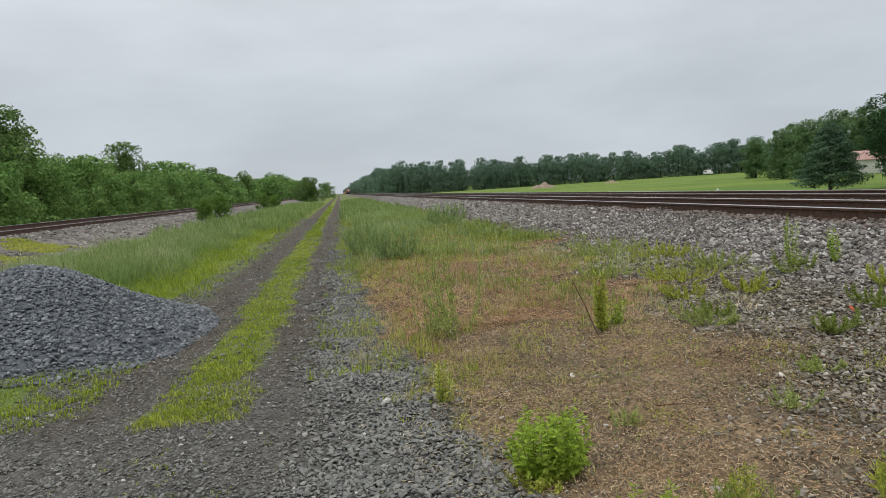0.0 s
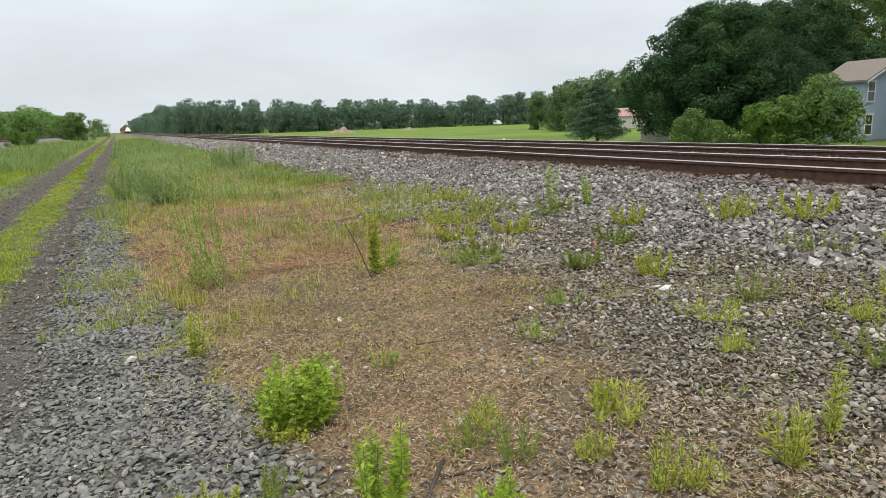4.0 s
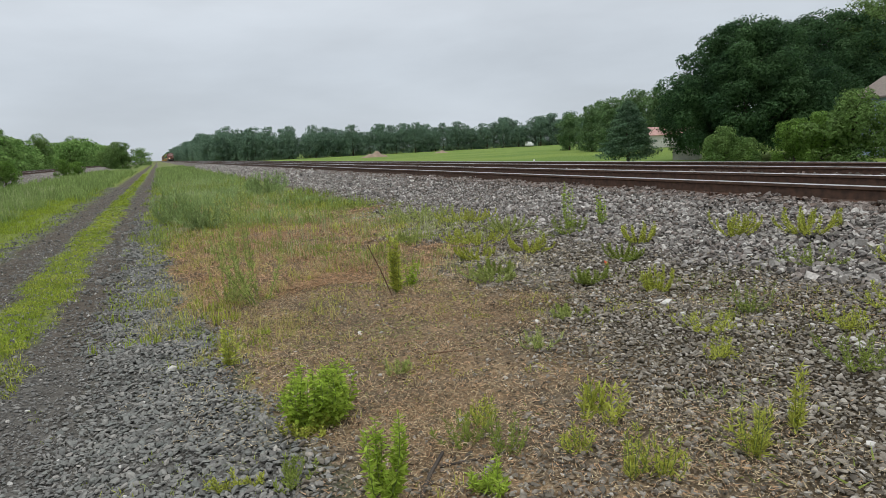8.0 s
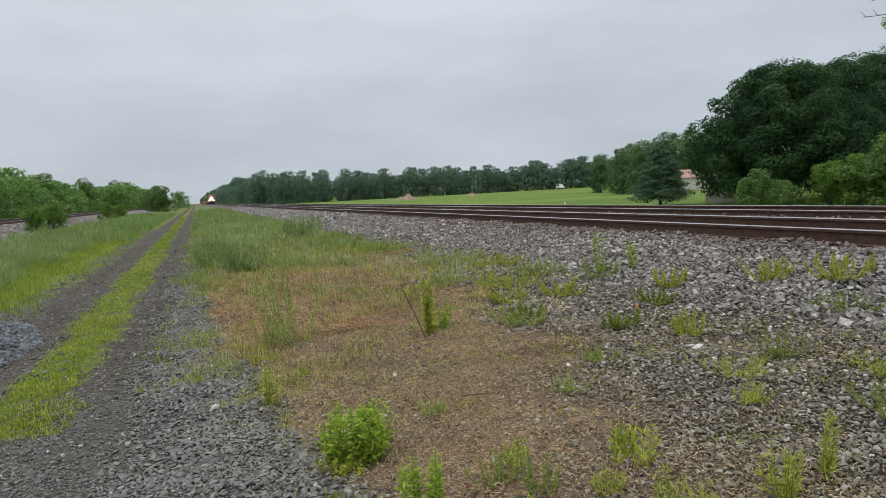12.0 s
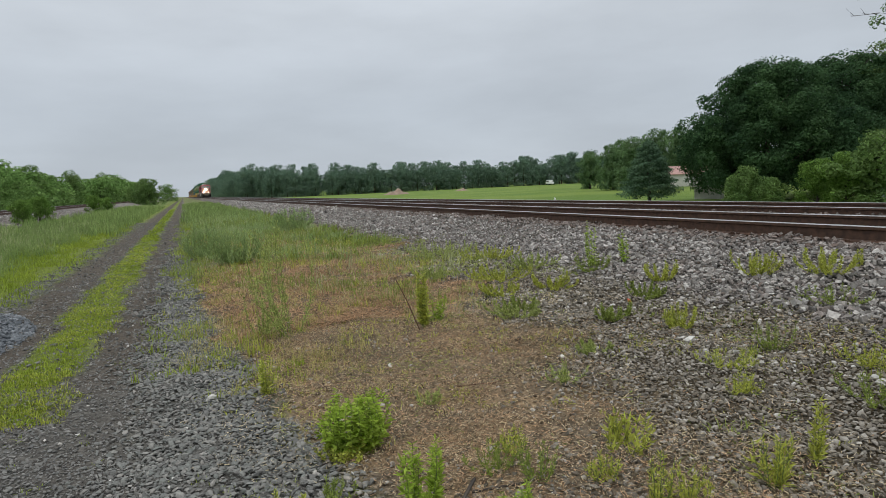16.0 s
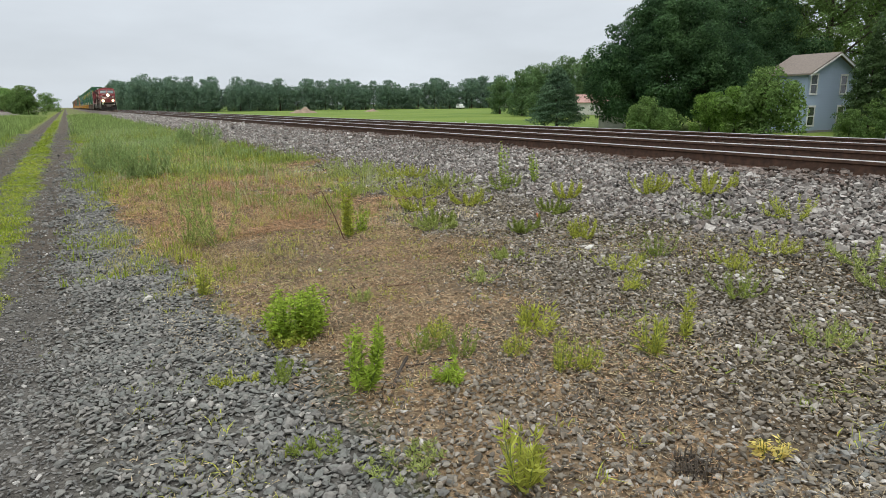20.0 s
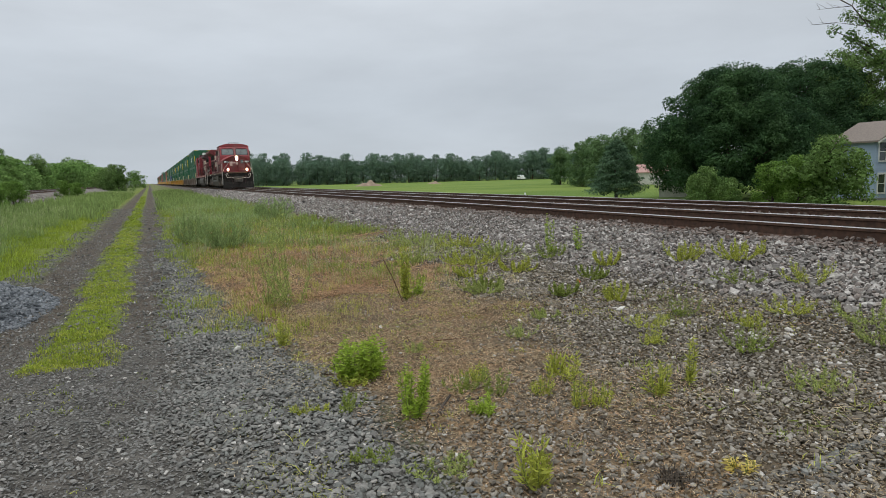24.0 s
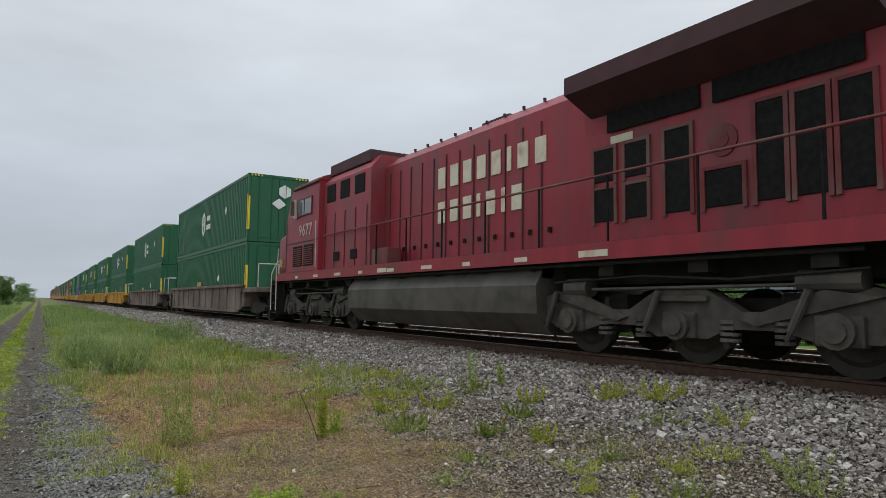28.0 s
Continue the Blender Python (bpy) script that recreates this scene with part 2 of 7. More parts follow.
def ground_mat():
    """Soil, gravel, ballast and turf laid out by the distance from the tracks."""
    m = bpy.data.materials.new("lineside_ground")
    m.use_nodes = True
    nt = m.node_tree
    L = nt.links.new
    p = nt.nodes["Principled BSDF"]
    p.inputs["Roughness"].default_value = 0.95
    p.inputs["Specular IOR Level"].default_value = 0.15
    tc = nt.nodes.new("ShaderNodeTexCoord").outputs["Object"]

    def tex(scale, detail=6, rough=0.6):
        n = nt.nodes.new("ShaderNodeTexNoise")
        n.inputs["Scale"].default_value, n.inputs["Detail"].default_value, n.inputs["Roughness"].default_value = scale, detail, rough
        L(tc, n.inputs["Vector"])
        return n.outputs[0]

    def op(kind, a, b):
        n = nt.nodes.new("ShaderNodeMath")
        n.operation = kind
        for i, v in enumerate((a, b)):
            if isinstance(v, (int, float)):
                n.inputs[i].default_value = v
            else:
                L(v, n.inputs[i])
        return n.outputs[0]

    def step(v, a, b):
        n = nt.nodes.new("ShaderNodeMapRange")
        n.interpolation_type = "SMOOTHSTEP"
        n.inputs["From Min"].default_value, n.inputs["From Max"].default_value = a, b
        L(v, n.inputs[0])
        return n.outputs[0]

    def mix(f, a, b):
        n = nt.nodes.new("ShaderNodeMix")
        n.data_type = "RGBA"
        if isinstance(f, (int, float)):
            n.inputs[0].default_value = f
        else:
            L(f, n.inputs[0])
        for i, v in ((6, a), (7, b)):
            if isinstance(v, tuple):
                n.inputs[i].default_value = (*v, 1)
            else:
                L(v, n.inputs[i])
        return n.outputs[2]

    sep = nt.nodes.new("ShaderNodeSeparateXYZ")
    L(tc, sep.inputs[0])
    wob = op("MULTIPLY", op("SUBTRACT", tex(0.8, 6), 0.5), 0.9)
    x = op("ADD", sep.outputs[0], wob)
    y = op("ADD", sep.outputs[1], op("MULTIPLY", op("SUBTRACT", tex(0.4, 4), 0.5), 5.0))
    fine, grit, patch = tex(45, 4, 0.7), tex(120, 3, 0.7), tex(1.3, 6)

    def cells(scale):
        n = nt.nodes.new("ShaderNodeTexVoronoi")
        n.inputs["Scale"].default_value = scale
        L(tc, n.inputs["Vector"])
        s = nt.nodes.new("ShaderNodeSeparateColor")
        L(n.outputs["Color"], s.inputs[0])
        return s.outputs[0], n.outputs["Distance"]

    big, big_d = cells(27)
    small, small_d = cells(64)
    grains = op("ADD", op("MULTIPLY", big, 0.5), op("ADD", op("MULTIPLY", small, 0.35), op("MULTIPLY", step(fine, 0.3, 0.7), 0.25)))

    def two(a, b):
        return mix(grains, a, b)

    def band(a, b, soft=0.15):
        return op("MULTIPLY", step(x, a - soft, a + soft), op("SUBTRACT", 1.0, step(x, b - soft, b + soft)))

    def ramp_y(y0, y1, v0, v1):
        n = nt.nodes.new("ShaderNodeMapRange")
        for i, v in enumerate((y0, y1, v0, v1)):
            n.inputs[i + 1].default_value = v
        L(sep.outputs[1], n.inputs[0])
        return n.outputs[0]

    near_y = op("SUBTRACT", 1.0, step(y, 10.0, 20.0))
    wob2 = op("ADD", op("MULTIPLY", op("SUBTRACT", tex(2.6, 6), 0.5), 0.7), op("MULTIPLY", op("SUBTRACT", tex(0.7, 4), 0.5), 0.8))
    past_strip = op("ADD", op("SUBTRACT", sep.outputs[0], ramp_y(1.8, 10.0, 0.62, -0.12)), op("MULTIPLY", wob2, 0.45))
    past_straw = op("ADD", op("SUBTRACT", sep.outputs[0], ramp_y(2.0, 14.0, 2.15, 4.3)), op("MULTIPLY", wob2, 1.6))
    soil = two((0.07, 0.055, 0.04), (0.27, 0.215, 0.15))
    # near ground is darker: shade in the gaps between stones, put into its colour
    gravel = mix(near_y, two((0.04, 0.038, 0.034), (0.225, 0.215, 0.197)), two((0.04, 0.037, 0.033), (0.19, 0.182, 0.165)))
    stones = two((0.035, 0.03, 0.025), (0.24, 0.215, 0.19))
    shaded_fines = mix(near_y, stones, two((0.03, 0.023, 0.015), (0.15, 0.12, 0.08)))
    turf = two((0.11, 0.15, 0.045), (0.19, 0.25, 0.075))
    lime = two((0.10, 0.13, 0.035), (0.23, 0.28, 0.055))
    straw = two((0.12, 0.08, 0.048), (0.46, 0.335, 0.205))
    meadow = mix(step(tex(0.05, 5), 0.35, 0.65), (0.125, 0.20, 0.04), (0.185, 0.255, 0.055))
    col = mix(step(past_strip, -0.12, 0.12), turf, mix(step(patch, 0.42, 0.6), soil, straw))
    col = mix(op("MULTIPLY", band(-0.7, 1.2, 0.2), op("SUBTRACT", 1.0, step(past_strip, -0.12, 0.12))), col, gravel)
    col = mix(op("MULTIPLY", step(x, -0.35, 0.3), op("MULTIPLY", step(y, 13.0, 20.0), op("SUBTRACT", 1.0, step(x, 4.2, 5.0)))), col, mix(step(patch, 0.45, 0.62), turf, soil))
    col = mix(band(-3.0, -0.55, 0.12), col, mix(step(patch, 0.35, 0.7), gravel, two((0.04, 0.036, 0.032), (0.19, 0.172, 0.15))))
    rut = op("MAXIMUM", band(-2.6, -1.8, 0.14), band(-1.14, -0.5, 0.16))
    col = mix(op("MULTIPLY", op("MULTIPLY", rut, step(y, 4.0, 8.0)), 0.85), col, two((0.04, 0.033, 0.026), (0.16, 0.132, 0.102)))
    col = mix(op("MULTIPLY", band(-1.76, -1.16, 0.1), op("MULTIPLY", step(y, 5.6, 7.6), step(patch, 0.22, 0.42))), col, lime)
    col = mix(op("MULTIPLY", band(-3.6, -2.62, 0.2), step(y, 9, 12)), col, lime)
    col = mix(op("MULTIPLY", op("MULTIPLY", step(past_straw, -0.5, 0.5), near_y), op("SUBTRACT", 1.0, step(x, 4.7, 5.2))), col, shaded_fines)
    # the ballast bed carries the same painted gap shade at the near end
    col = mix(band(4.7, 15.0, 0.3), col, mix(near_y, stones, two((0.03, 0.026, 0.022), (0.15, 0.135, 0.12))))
    col = mix(band(-17.2, -8.2, 0.6), col, mix(step(patch, 0.4, 0.6), two((0.34, 0.31, 0.285), (0.2, 0.18, 0.16)), stones))
    col = mix(step(x, 15.2, 17.5), col, meadow)
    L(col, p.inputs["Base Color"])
    b = nt.nodes.new("ShaderNodeBump")
    b.inputs["Strength"].default_value, b.inputs["Distance"].default_value = 0.7, 0.025
    L(op("SUBTRACT", op("ADD", fine, op("MULTIPLY", grit, 0.5)), op("ADD", op("MULTIPLY", big_d, 1.1), op("MULTIPLY", small_d, 0.5))), b.inputs["Height"])
    L(b.outputs[0], p.inputs["Normal"])
    return m


M_ground = ground_mat()


# ---- building helpers ----
class Shape:
    """Collects boxes, tubes and slabs into one mesh."""

    def __init__(self):
        self.v, self.f = [], []

    def add(self, vs, fs):
        k = len(self.v)
        self.v += [tuple(p) for p in vs]
        self.f += [tuple(i + k for i in q) for q in fs]
        return self

    def box(self, x0, x1, y0, y1, z0, z1, b=0.0):
        if b <= 0:
            vs = [(x, y, z) for x in (x0, x1) for y in (y0, y1) for z in (z0, z1)]
            return self.add(vs, [(0, 1, 3, 2), (4, 6, 7, 5), (0, 4, 5, 1), (2, 3, 7, 6), (0, 2, 6, 4), (1, 5, 7, 3)])
        b = min(b, (x1 - x0) * 0.45, (y1 - y0) * 0.45, (z1 - z0) * 0.45)
        bm = bmesh.new()
        bmesh.ops.create_cube(bm, size=1.0)
        for q in bm.verts:
            q.co = Vector(((x0 + x1) / 2 + q.co.x * (x1 - x0), (y0 + y1) / 2 + q.co.y * (y1 - y0), (z0 + z1) / 2 + q.co.z * (z1 - z0)))
        bmesh.ops.bevel(bm, geom=bm.edges[:], offset=b, segments=2, affect="EDGES", profile=0.6)
        bm.verts.index_update()
        self.add([q.co[:] for q in bm.verts], [[q.index for q in fc.verts] for fc in bm.faces])
        bm.free()
        return self

    def tube(self, a, c, r, n=10, r2=None, cap=True):
        a, c = Vector(a), Vector(c)
        d = (c - a).normalized()
        s = d.orthogonal().normalized()
        t = d.cross(s)
        r2 = r if r2 is None else r2
        vs = [a + (s * math.cos(6.28319 * i / n) + t * math.sin(6.28319 * i / n)) * r for i in range(n)]
        vs += [c + (s * math.cos(6.28319 * i / n) + t * math.sin(6.28319 * i / n)) * r2 for i in range(n)]
        fs = [(i, (i + 1) % n, n + (i + 1) % n, n + i) for i in range(n)]
        if cap:
            fs += [tuple(range(n - 1, -1, -1)), tuple(range(n, 2 * n))]
        return self.add(vs, fs)

    def pipe(self, pts, r, n=7):
        for a, c in zip(pts, pts[1:]):
            self.tube(a, c, r, n)
        return self

    def prism(self, outline, lo, hi, axis="x"):
        """An outline in the two other axes, drawn out along an axis."""
        n = len(outline)

        def at(p, h):
            return {"x": (h, p[0], p[1]), "y": (p[0], h, p[1]), "z": (p[0], p[1], h)}[axis]

        vs = [at(p, lo) for p in outline] + [at(p, hi) for p in outline]
        fs = [(i, (i + 1) % n, n + (i + 1) % n, n + i) for i in range(n)] + [tuple(range(n - 1, -1, -1)), tuple(range(n, 2 * n))]
        return self.add(vs, fs)

    def mesh(self, name):
        me = bpy.data.meshes.new(name)
        me.from_pydata(self.v, [], self.f)
        bm = bmesh.new()
        bm.from_mesh(me)
        bmesh.ops.recalc_face_normals(bm, faces=bm.faces[:])
        bm.to_mesh(me)
        bm.free()
        return me


def part(name, shape, material, parent=None, label="", smooth=False):
    me = shape.mesh(name) if isinstance(shape, Shape) else shape
    if material and not me.materials:
        me.materials.append(material)
    if smooth:
        me.shade_smooth()
    ob = new(name, me)
    if parent:
        ob.parent = parent
    if label:
        ob["label"] = label
    return ob


def thing(name, label, category, group="", kind="", at=None):
    ob = new(name)
    ob.empty_display_size = 0.3
    if at is not None:
        ob.matrix_basis = at
    return tagged(ob, label, category, group, kind)


def raw(name, vs, fs, material, smooth=False):
    """A mesh object from arrays of points and of equal faces."""
    me = bpy.data.meshes.new(name)
    vs, fs = np.asarray(vs, np.float32), np.asarray(fs, np.int32)
    k = fs.shape[1]
    me.vertices.add(len(vs))
    me.vertices.foreach_set("co", vs.ravel())
    me.loops.add(fs.size)
    me.loops.foreach_set("vertex_index", fs.ravel())
    me.polygons.add(len(fs))
    me.polygons.foreach_set("loop_start", np.arange(len(fs), dtype=np.int32) * k)
    me.update(calc_edges=True)
    me.materials.append(material)
    if smooth:
        me.shade_smooth()
    else:
        me.shade_flat()
    return me


rng = np.random.default_rng(7)
PROFILE_X = (-4000, -60, -30, -19, -17, -15.4, -10.5, -9.0, -7.4, -5.0, -3.1, -2.2, -1.46, -0.8, -0.2, 1.5, 3.0, 4.0, 4.7, 5.4, 6.4, 13.7, 15.2, 17, 25, 45, 70, 150, 300, 4000)
PROFILE_Z = (-0.5, -0.2, 0.2, 0.4, 0.55, 0.92, 0.82, 0.45, 0.25, 0.12, 0.03, -0.03, 0.03, -0.03, 0.0, 0.05, 0.10, 0.17, 0.27, 0.43, 0.675, 0.64, 0.15, -0.35, -0.7, -1.0, -0.95, -0.7, -0.5, -0.5)


def height(x, y):
    x, y = np.asarray(x, float), np.asarray(y, float)
    z = np.interp(x, PROFILE_X, PROFILE_Z)
    near = np.clip(1.5 - np.hypot(x, y - 6) / 40, 0, 1)
    z = z + near * (0.018 * np.sin(2.1 * x + 1.3 * y) * np.sin(1.7 * y - 0.6 * x) + 0.012 * np.sin(5.3 * x - 2.9 * y + 1) + 0.008 * np.sin(9.1 * y + 4.3 * x))
    return z


def rot_random(n, tilt=1.0):
    """n random turns; with a small tilt they stay nearly upright."""
    a = rng.uniform(0, 2 * np.pi, n)
    b = rng.normal(0, tilt, n)
    c = rng.normal(0, tilt, n)
    ca, sa, cb, sb, cc, sc = np.cos(a), np.sin(a), np.cos(b), np.sin(b), np.cos(c), np.sin(c)
    z, o = np.zeros(n), np.ones(n)
    rz = np.stack([ca, -sa, z, sa, ca, z, z, z, o], 1).reshape(n, 3, 3)
    rx = np.stack([o, z, z, z, cb, -sb, z, sb, cb], 1).reshape(n, 3, 3)
    ry = np.stack([cc, z, sc, z, o, z, -sc, z, cc], 1).reshape(n, 3, 3)
    return rz @ rx @ ry


CUBE = np.array([(x, y, z) for x in (-1, 1) for y in (-1, 1) for z in (-1, 1)], float)
CUBE_F = np.array([(0, 1, 3, 2), (4, 6, 7, 5), (0, 4, 5, 1), (2, 3, 7, 6), (1, 5, 7, 3)])


_g = (1 + 5 ** 0.5) / 2
BALL = np.array([(-1, 0, _g), (1, 0, _g), (-1, 0, -_g), (1, 0, -_g), (0, _g, 1), (0, _g, -1), (0, -_g, 1), (0, -_g, -1), (_g, 1, 0), (-_g, 1, 0), (_g, -1, 0), (-_g, -1, 0)]) / 1.9
BALL_F = np.array([(0, 4, 1), (0, 9, 4), (9, 5, 4), (4, 5, 8), (4, 8, 1), (8, 10, 1), (8, 3, 10), (5, 3, 8), (7, 10, 3), (7, 6, 10), (7, 11, 6), (11, 0, 6), (0, 1, 6), (6, 1, 10), (9, 0, 11), (9, 11, 2), (9, 2, 5), (7, 2, 11)])


def stone_mesh(name, x, y, z, size, material, flat=0.62, fine=False):
    """Broken stones, each a lump with its own corners, lying at the given points; fine ones have more facets."""
    n = len(x)
    base, faces = (BALL, BALL_F) if fine else (CUBE, CUBE_F)
    k = len(base)
    if fine:
        v = base[None] * rng.uniform(0.55, 1.2, (n, k, 1)) * rng.uniform(0.75, 1.15, (n, k, 3))
    else:
        v = base[None] * rng.uniform(0.45, 1.0, (n, k, 3))
    v *= np.stack([rng.uniform(0.85, 1.4, n), rng.uniform(0.5, 1.0, n), flat * rng.uniform(0.6, 1.2, n)], 1)[:, None]
    v = np.einsum("nij,nkj->nki", rot_random(n, 0.36 if fine else 0.5), v) * (np.asarray(size) / 2)[:, None, None]
    v += np.stack([x, y, z], 1)[:, None]
    f = faces[None] + k * np.arange(n)[:, None, None]
    return raw(name, v.reshape(-1, 3), f.reshape(-1, faces.shape[1]), material)


def blade_mesh(name, x, y, z, h, w, material, lean=0.35):
    """Grass blades: each bends over once and tapers to its tip."""
    n = len(x)
    a = rng.uniform(0, 2 * np.pi, n)
    d = np.stack([np.cos(a), np.sin(a), np.zeros(n)], 1)
    s = np.stack([-np.sin(a), np.cos(a), np.zeros(n)], 1) * (np.asarray(w) / 2)[:, None] * np.ones((n, 1))
    base = np.stack([x, y, z - 0.01], 1)
    k = rng.normal(0, lean, n)[:, None]
    h = np.asarray(h)[:, None]
    mid = base + d * k * h * 0.35 + np.array([0, 0, 1]) * h * 0.55
    tip = base + d * k * h * 1.1 + np.array([0, 0, 1]) * h * np.clip(1 - 0.25 * abs(k), 0.5, 1)
    v = np.stack([base - s, base + s, mid + s * 0.8, mid - s * 0.8, tip], 1)
    f = np.array([(0, 1, 2), (0, 2, 3), (3, 2, 4)])[None] + 5 * np.arange(n)[:, None, None]
    return raw(name, v.reshape(-1, 3), f.reshape(-1, 3), material)


def scatter(n, x0, x1, y0, y1, near=0.0):
    """n points in a strip; near > 0 crowds them towards y0."""
    u = rng.uniform(0, 1, n)
    if near:
        u = u ** (1 + near)
    return rng.uniform(x0, x1, n), y0 + (y1 - y0) * u


def clumpy(x, y, scale, keep, phase=0.0):
    """Keeps the points that fall in soft patches."""
    v = np.sin(x * scale + phase) * np.cos(y * scale * 0.8 + 1.7 * phase) + np.sin(x * scale * 2.3 + y * scale * 1.9 + phase * 3) * 0.7
    return v + rng.normal(0, 0.35, len(x)) > keep


def faded(x, y, x0, x1, y0, y1, run=7.0):
    """Thins a strip out towards its edges, unevenly."""
    sx, sy = min(0.9, (x1 - x0) * 0.3), min(run, (y1 - y0) * 0.4)
    e = np.minimum(np.minimum((x - x0) / sx, (x1 - x) / sx), (y - y0) / sy)
    wob = 0.35 * np.sin(2.3 * x + 1.1 * y) + 0.3 * np.sin(4.1 * y - 3.3 * x)
    return rng.uniform(0, 1, len(x)) < np.clip(e, 0, 1) + wob * (e < 0.9)


# ---- ground ----
def lines(*spans):
    out = []
    for a, b, d in spans:
        out += list(np.arange(a, b - d * 0.5, d))
    return np.array(out + [spans[-1][1]])


gx = lines((-4000, -400, 900), (-400, -60, 42), (-60, -18, 3), (-18, -4, 0.5), (-4, 7, 0.09), (7, 18, 0.5), (18, 80, 4), (80, 400, 40), (400, 4000, 900))
gy = lines((-400, -20, 60), (-20, 0, 1.0), (0, 12, 0.09), (12, 30, 0.25), (30, 80, 1.5), (80, 400, 20), (400, 4400, 500))
GX, GY = np.meshgrid(gx, gy)
GZ = height(GX, GY)
fine_zone = (GX > -4) & (GX < 7) & (GY > 0) & (GY < 30)
GZ = GZ + fine_zone * rng.normal(0, 0.006, GX.shape)
nx = len(gx)
idx = (np.arange(len(gy) - 1)[:, None] * nx + np.arange(nx - 1)[None]).ravel()
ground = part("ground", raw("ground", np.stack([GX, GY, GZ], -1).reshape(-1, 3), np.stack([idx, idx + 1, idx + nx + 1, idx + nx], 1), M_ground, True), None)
tagged(ground, "gravelly lineside ground with a rutted track, dead grass and green field", "ground", kind="structure")


# ---- railway tracks ----
RAIL_OUT = [(-0.07, 0), (0.07, 0), (0.07, 0.012), (0.012, 0.032), (0.010, 0.135), (0.037, 0.15), (0.037, 0.183), (0.03, 0.19), (-0.03, 0.19), (-0.037, 0.183), (-0.037, 0.15), (-0.010, 0.135), (-0.012, 0.032), (-0.07, 0.012)]


def rail_mesh(y0, y1):
    s = Shape().prism(RAIL_OUT, y0, y1, "y")
    me = s.mesh("rail")
    me.materials.append(M_rail)
    me.materials.append(M_railtop)
    for p in me.polygons:
        c = p.center
        if c.z > 0.186 and len(p.vertices) == 4:
            p.material_index = 1
    return me


RAIL = rail_mesh(-80, 1500)
TIE = Shape().box(-1.28, 1.28, -0.115, 0.115, -0.17, 0.0, 0.012).mesh("tie")
PLATE_S = Shape().box(-0.19, 0.19, -0.09, 0.09, 0.0, 0.022)
for sx in (-0.13, 0.11):
    for sy in (-0.05, 0.05):
        PLATE_S.box(sx - 0.018, sx + 0.018, sy - 0.018, sy + 0.018, 0.02, 0.055)
PLATE = PLATE_S.mesh("tie_plate")


def track(name, xc, z_near, z_far, y_ties, plates, label):
    """Two rails on ties; the two rails may stand at different heights."""
    t = thing(name, label, "railway track", kind="structure")
    side = 1 if xc > 0 else -1
    for k, zt in ((-1, z_near), (1, z_far)):
        r = part("rail", RAIL, None, t, "rusty steel rail with a bright worn head")
        r.location = (xc + side * k * 0.75, 0, zt - 0.19)
    tilt = math.atan2(z_far - z_near, 1.5) * side
    for i in range(int((y_ties[1] - y_ties[0]) / 0.52)):
        y = y_ties[0] + 0.52 * i + random.uniform(-0.02, 0.02)
        ob = part("tie", TIE, M_tie, t)
        ob.matrix_basis = Matrix.Translation((xc + random.uniform(-0.03, 0.03), y, (z_near + z_far) / 2 - 0.21)) @ Euler((0, -tilt, random.uniform(-0.02, 0.02))).to_matrix().to_4x4()
        if plates and -2 < y < 40:
            for k in plates:
                pl = part("tie_plate", PLATE, M_plate, t)
                pl.location = (xc + side * k * 0.75, y, (z_near if k < 0 else z_far) - 0.207)
    return t


track("near_main_track", 7.75, ZR, ZR, (-12, 70), (-1, 1), "near main line of rusty rails on wooden ties in grey ballast")
track("far_main_track", 12.05, ZR - 0.08, ZR - 0.08, (-12, 50), (), "far main line of rusty rails on wooden ties in grey ballast")
track("siding_track", -12.75, 1.04, 1.17, (2, 80), (), "side line of rusty rails beside a leafy hedgerow")


# ---- ballast, gravel and the stone heap ----
def stones(name, n, x0, x1, y0, y1, s0, s1, material, label, near=0.0, keep=None, sink=0.25, flat=0.62, lift=0.0, fine=False):
    x, y = scatter(n, x0, x1, y0, y1, near)
    if keep is not None:
        k = clumpy(x, y, *keep)
        x, y = x[k], y[k]
    size = s0 + (s1 - s0) * rng.beta(1.6, 3.0, len(x))
    z = height(x, y) + size * (0.28 - sink) + lift
    ob = part(name, stone_mesh(name, x, y, z, size, material, flat, fine), None)
    return tagged(ob, label, "stones", kind="stuff")


def past_strip(x, y):
    """How far a point lies beyond the grey gravel strip, towards the dead grass."""
    return x - np.interp(y, (1.8, 10.0), (0.62, -0.12)) + 0.10 * np.sin(2.7 * y + 1.0) + 0.06 * np.sin(7.1 * y + 3 * x)


def past_straw(x, y):
    """How far a point lies beyond the dead grass, towards the ballast."""
    return x - np.interp(y, (2.0, 14.0), (2.15, 4.3)) + 0.3 * np.sin(1.9 * y + 0.5 * x) + 0.18 * np.sin(4.7 * y - 2.2 * x) + 0.12 * np.sin(9.0 * x + 3.0 * y)


def laid(x0, x1, y0, y1, cell):
    """Points side by side over a stretch, as stones lie that fill it."""
    nx, ny = int((x1 - x0) / cell), int((y1 - y0) / cell)
    gx, gy = np.meshgrid(np.arange(nx) + 0.5, np.arange(ny) + 0.5)
    x = x0 + (gx.ravel() + 0.5 * (gy.ravel() % 2) + rng.uniform(-0.42, 0.42, nx * ny)) * cell
    y = y0 + (gy.ravel() + rng.uniform(-0.42, 0.42, nx * ny)) * cell
    return x, y


def bed(name, x, y, s0, s1, material, label, flat=0.6, lift=0.22, fine=True):
    size = s0 + (s1 - s0) * rng.beta(1.4, 3.0, len(x))
    z = height(x, y) + size * lift + rng.uniform(0, 0.006, len(x))
    return tagged(part(name, stone_mesh(name, x, y, z, size, material, flat, fine), None), label, "stones", kind="stuff")


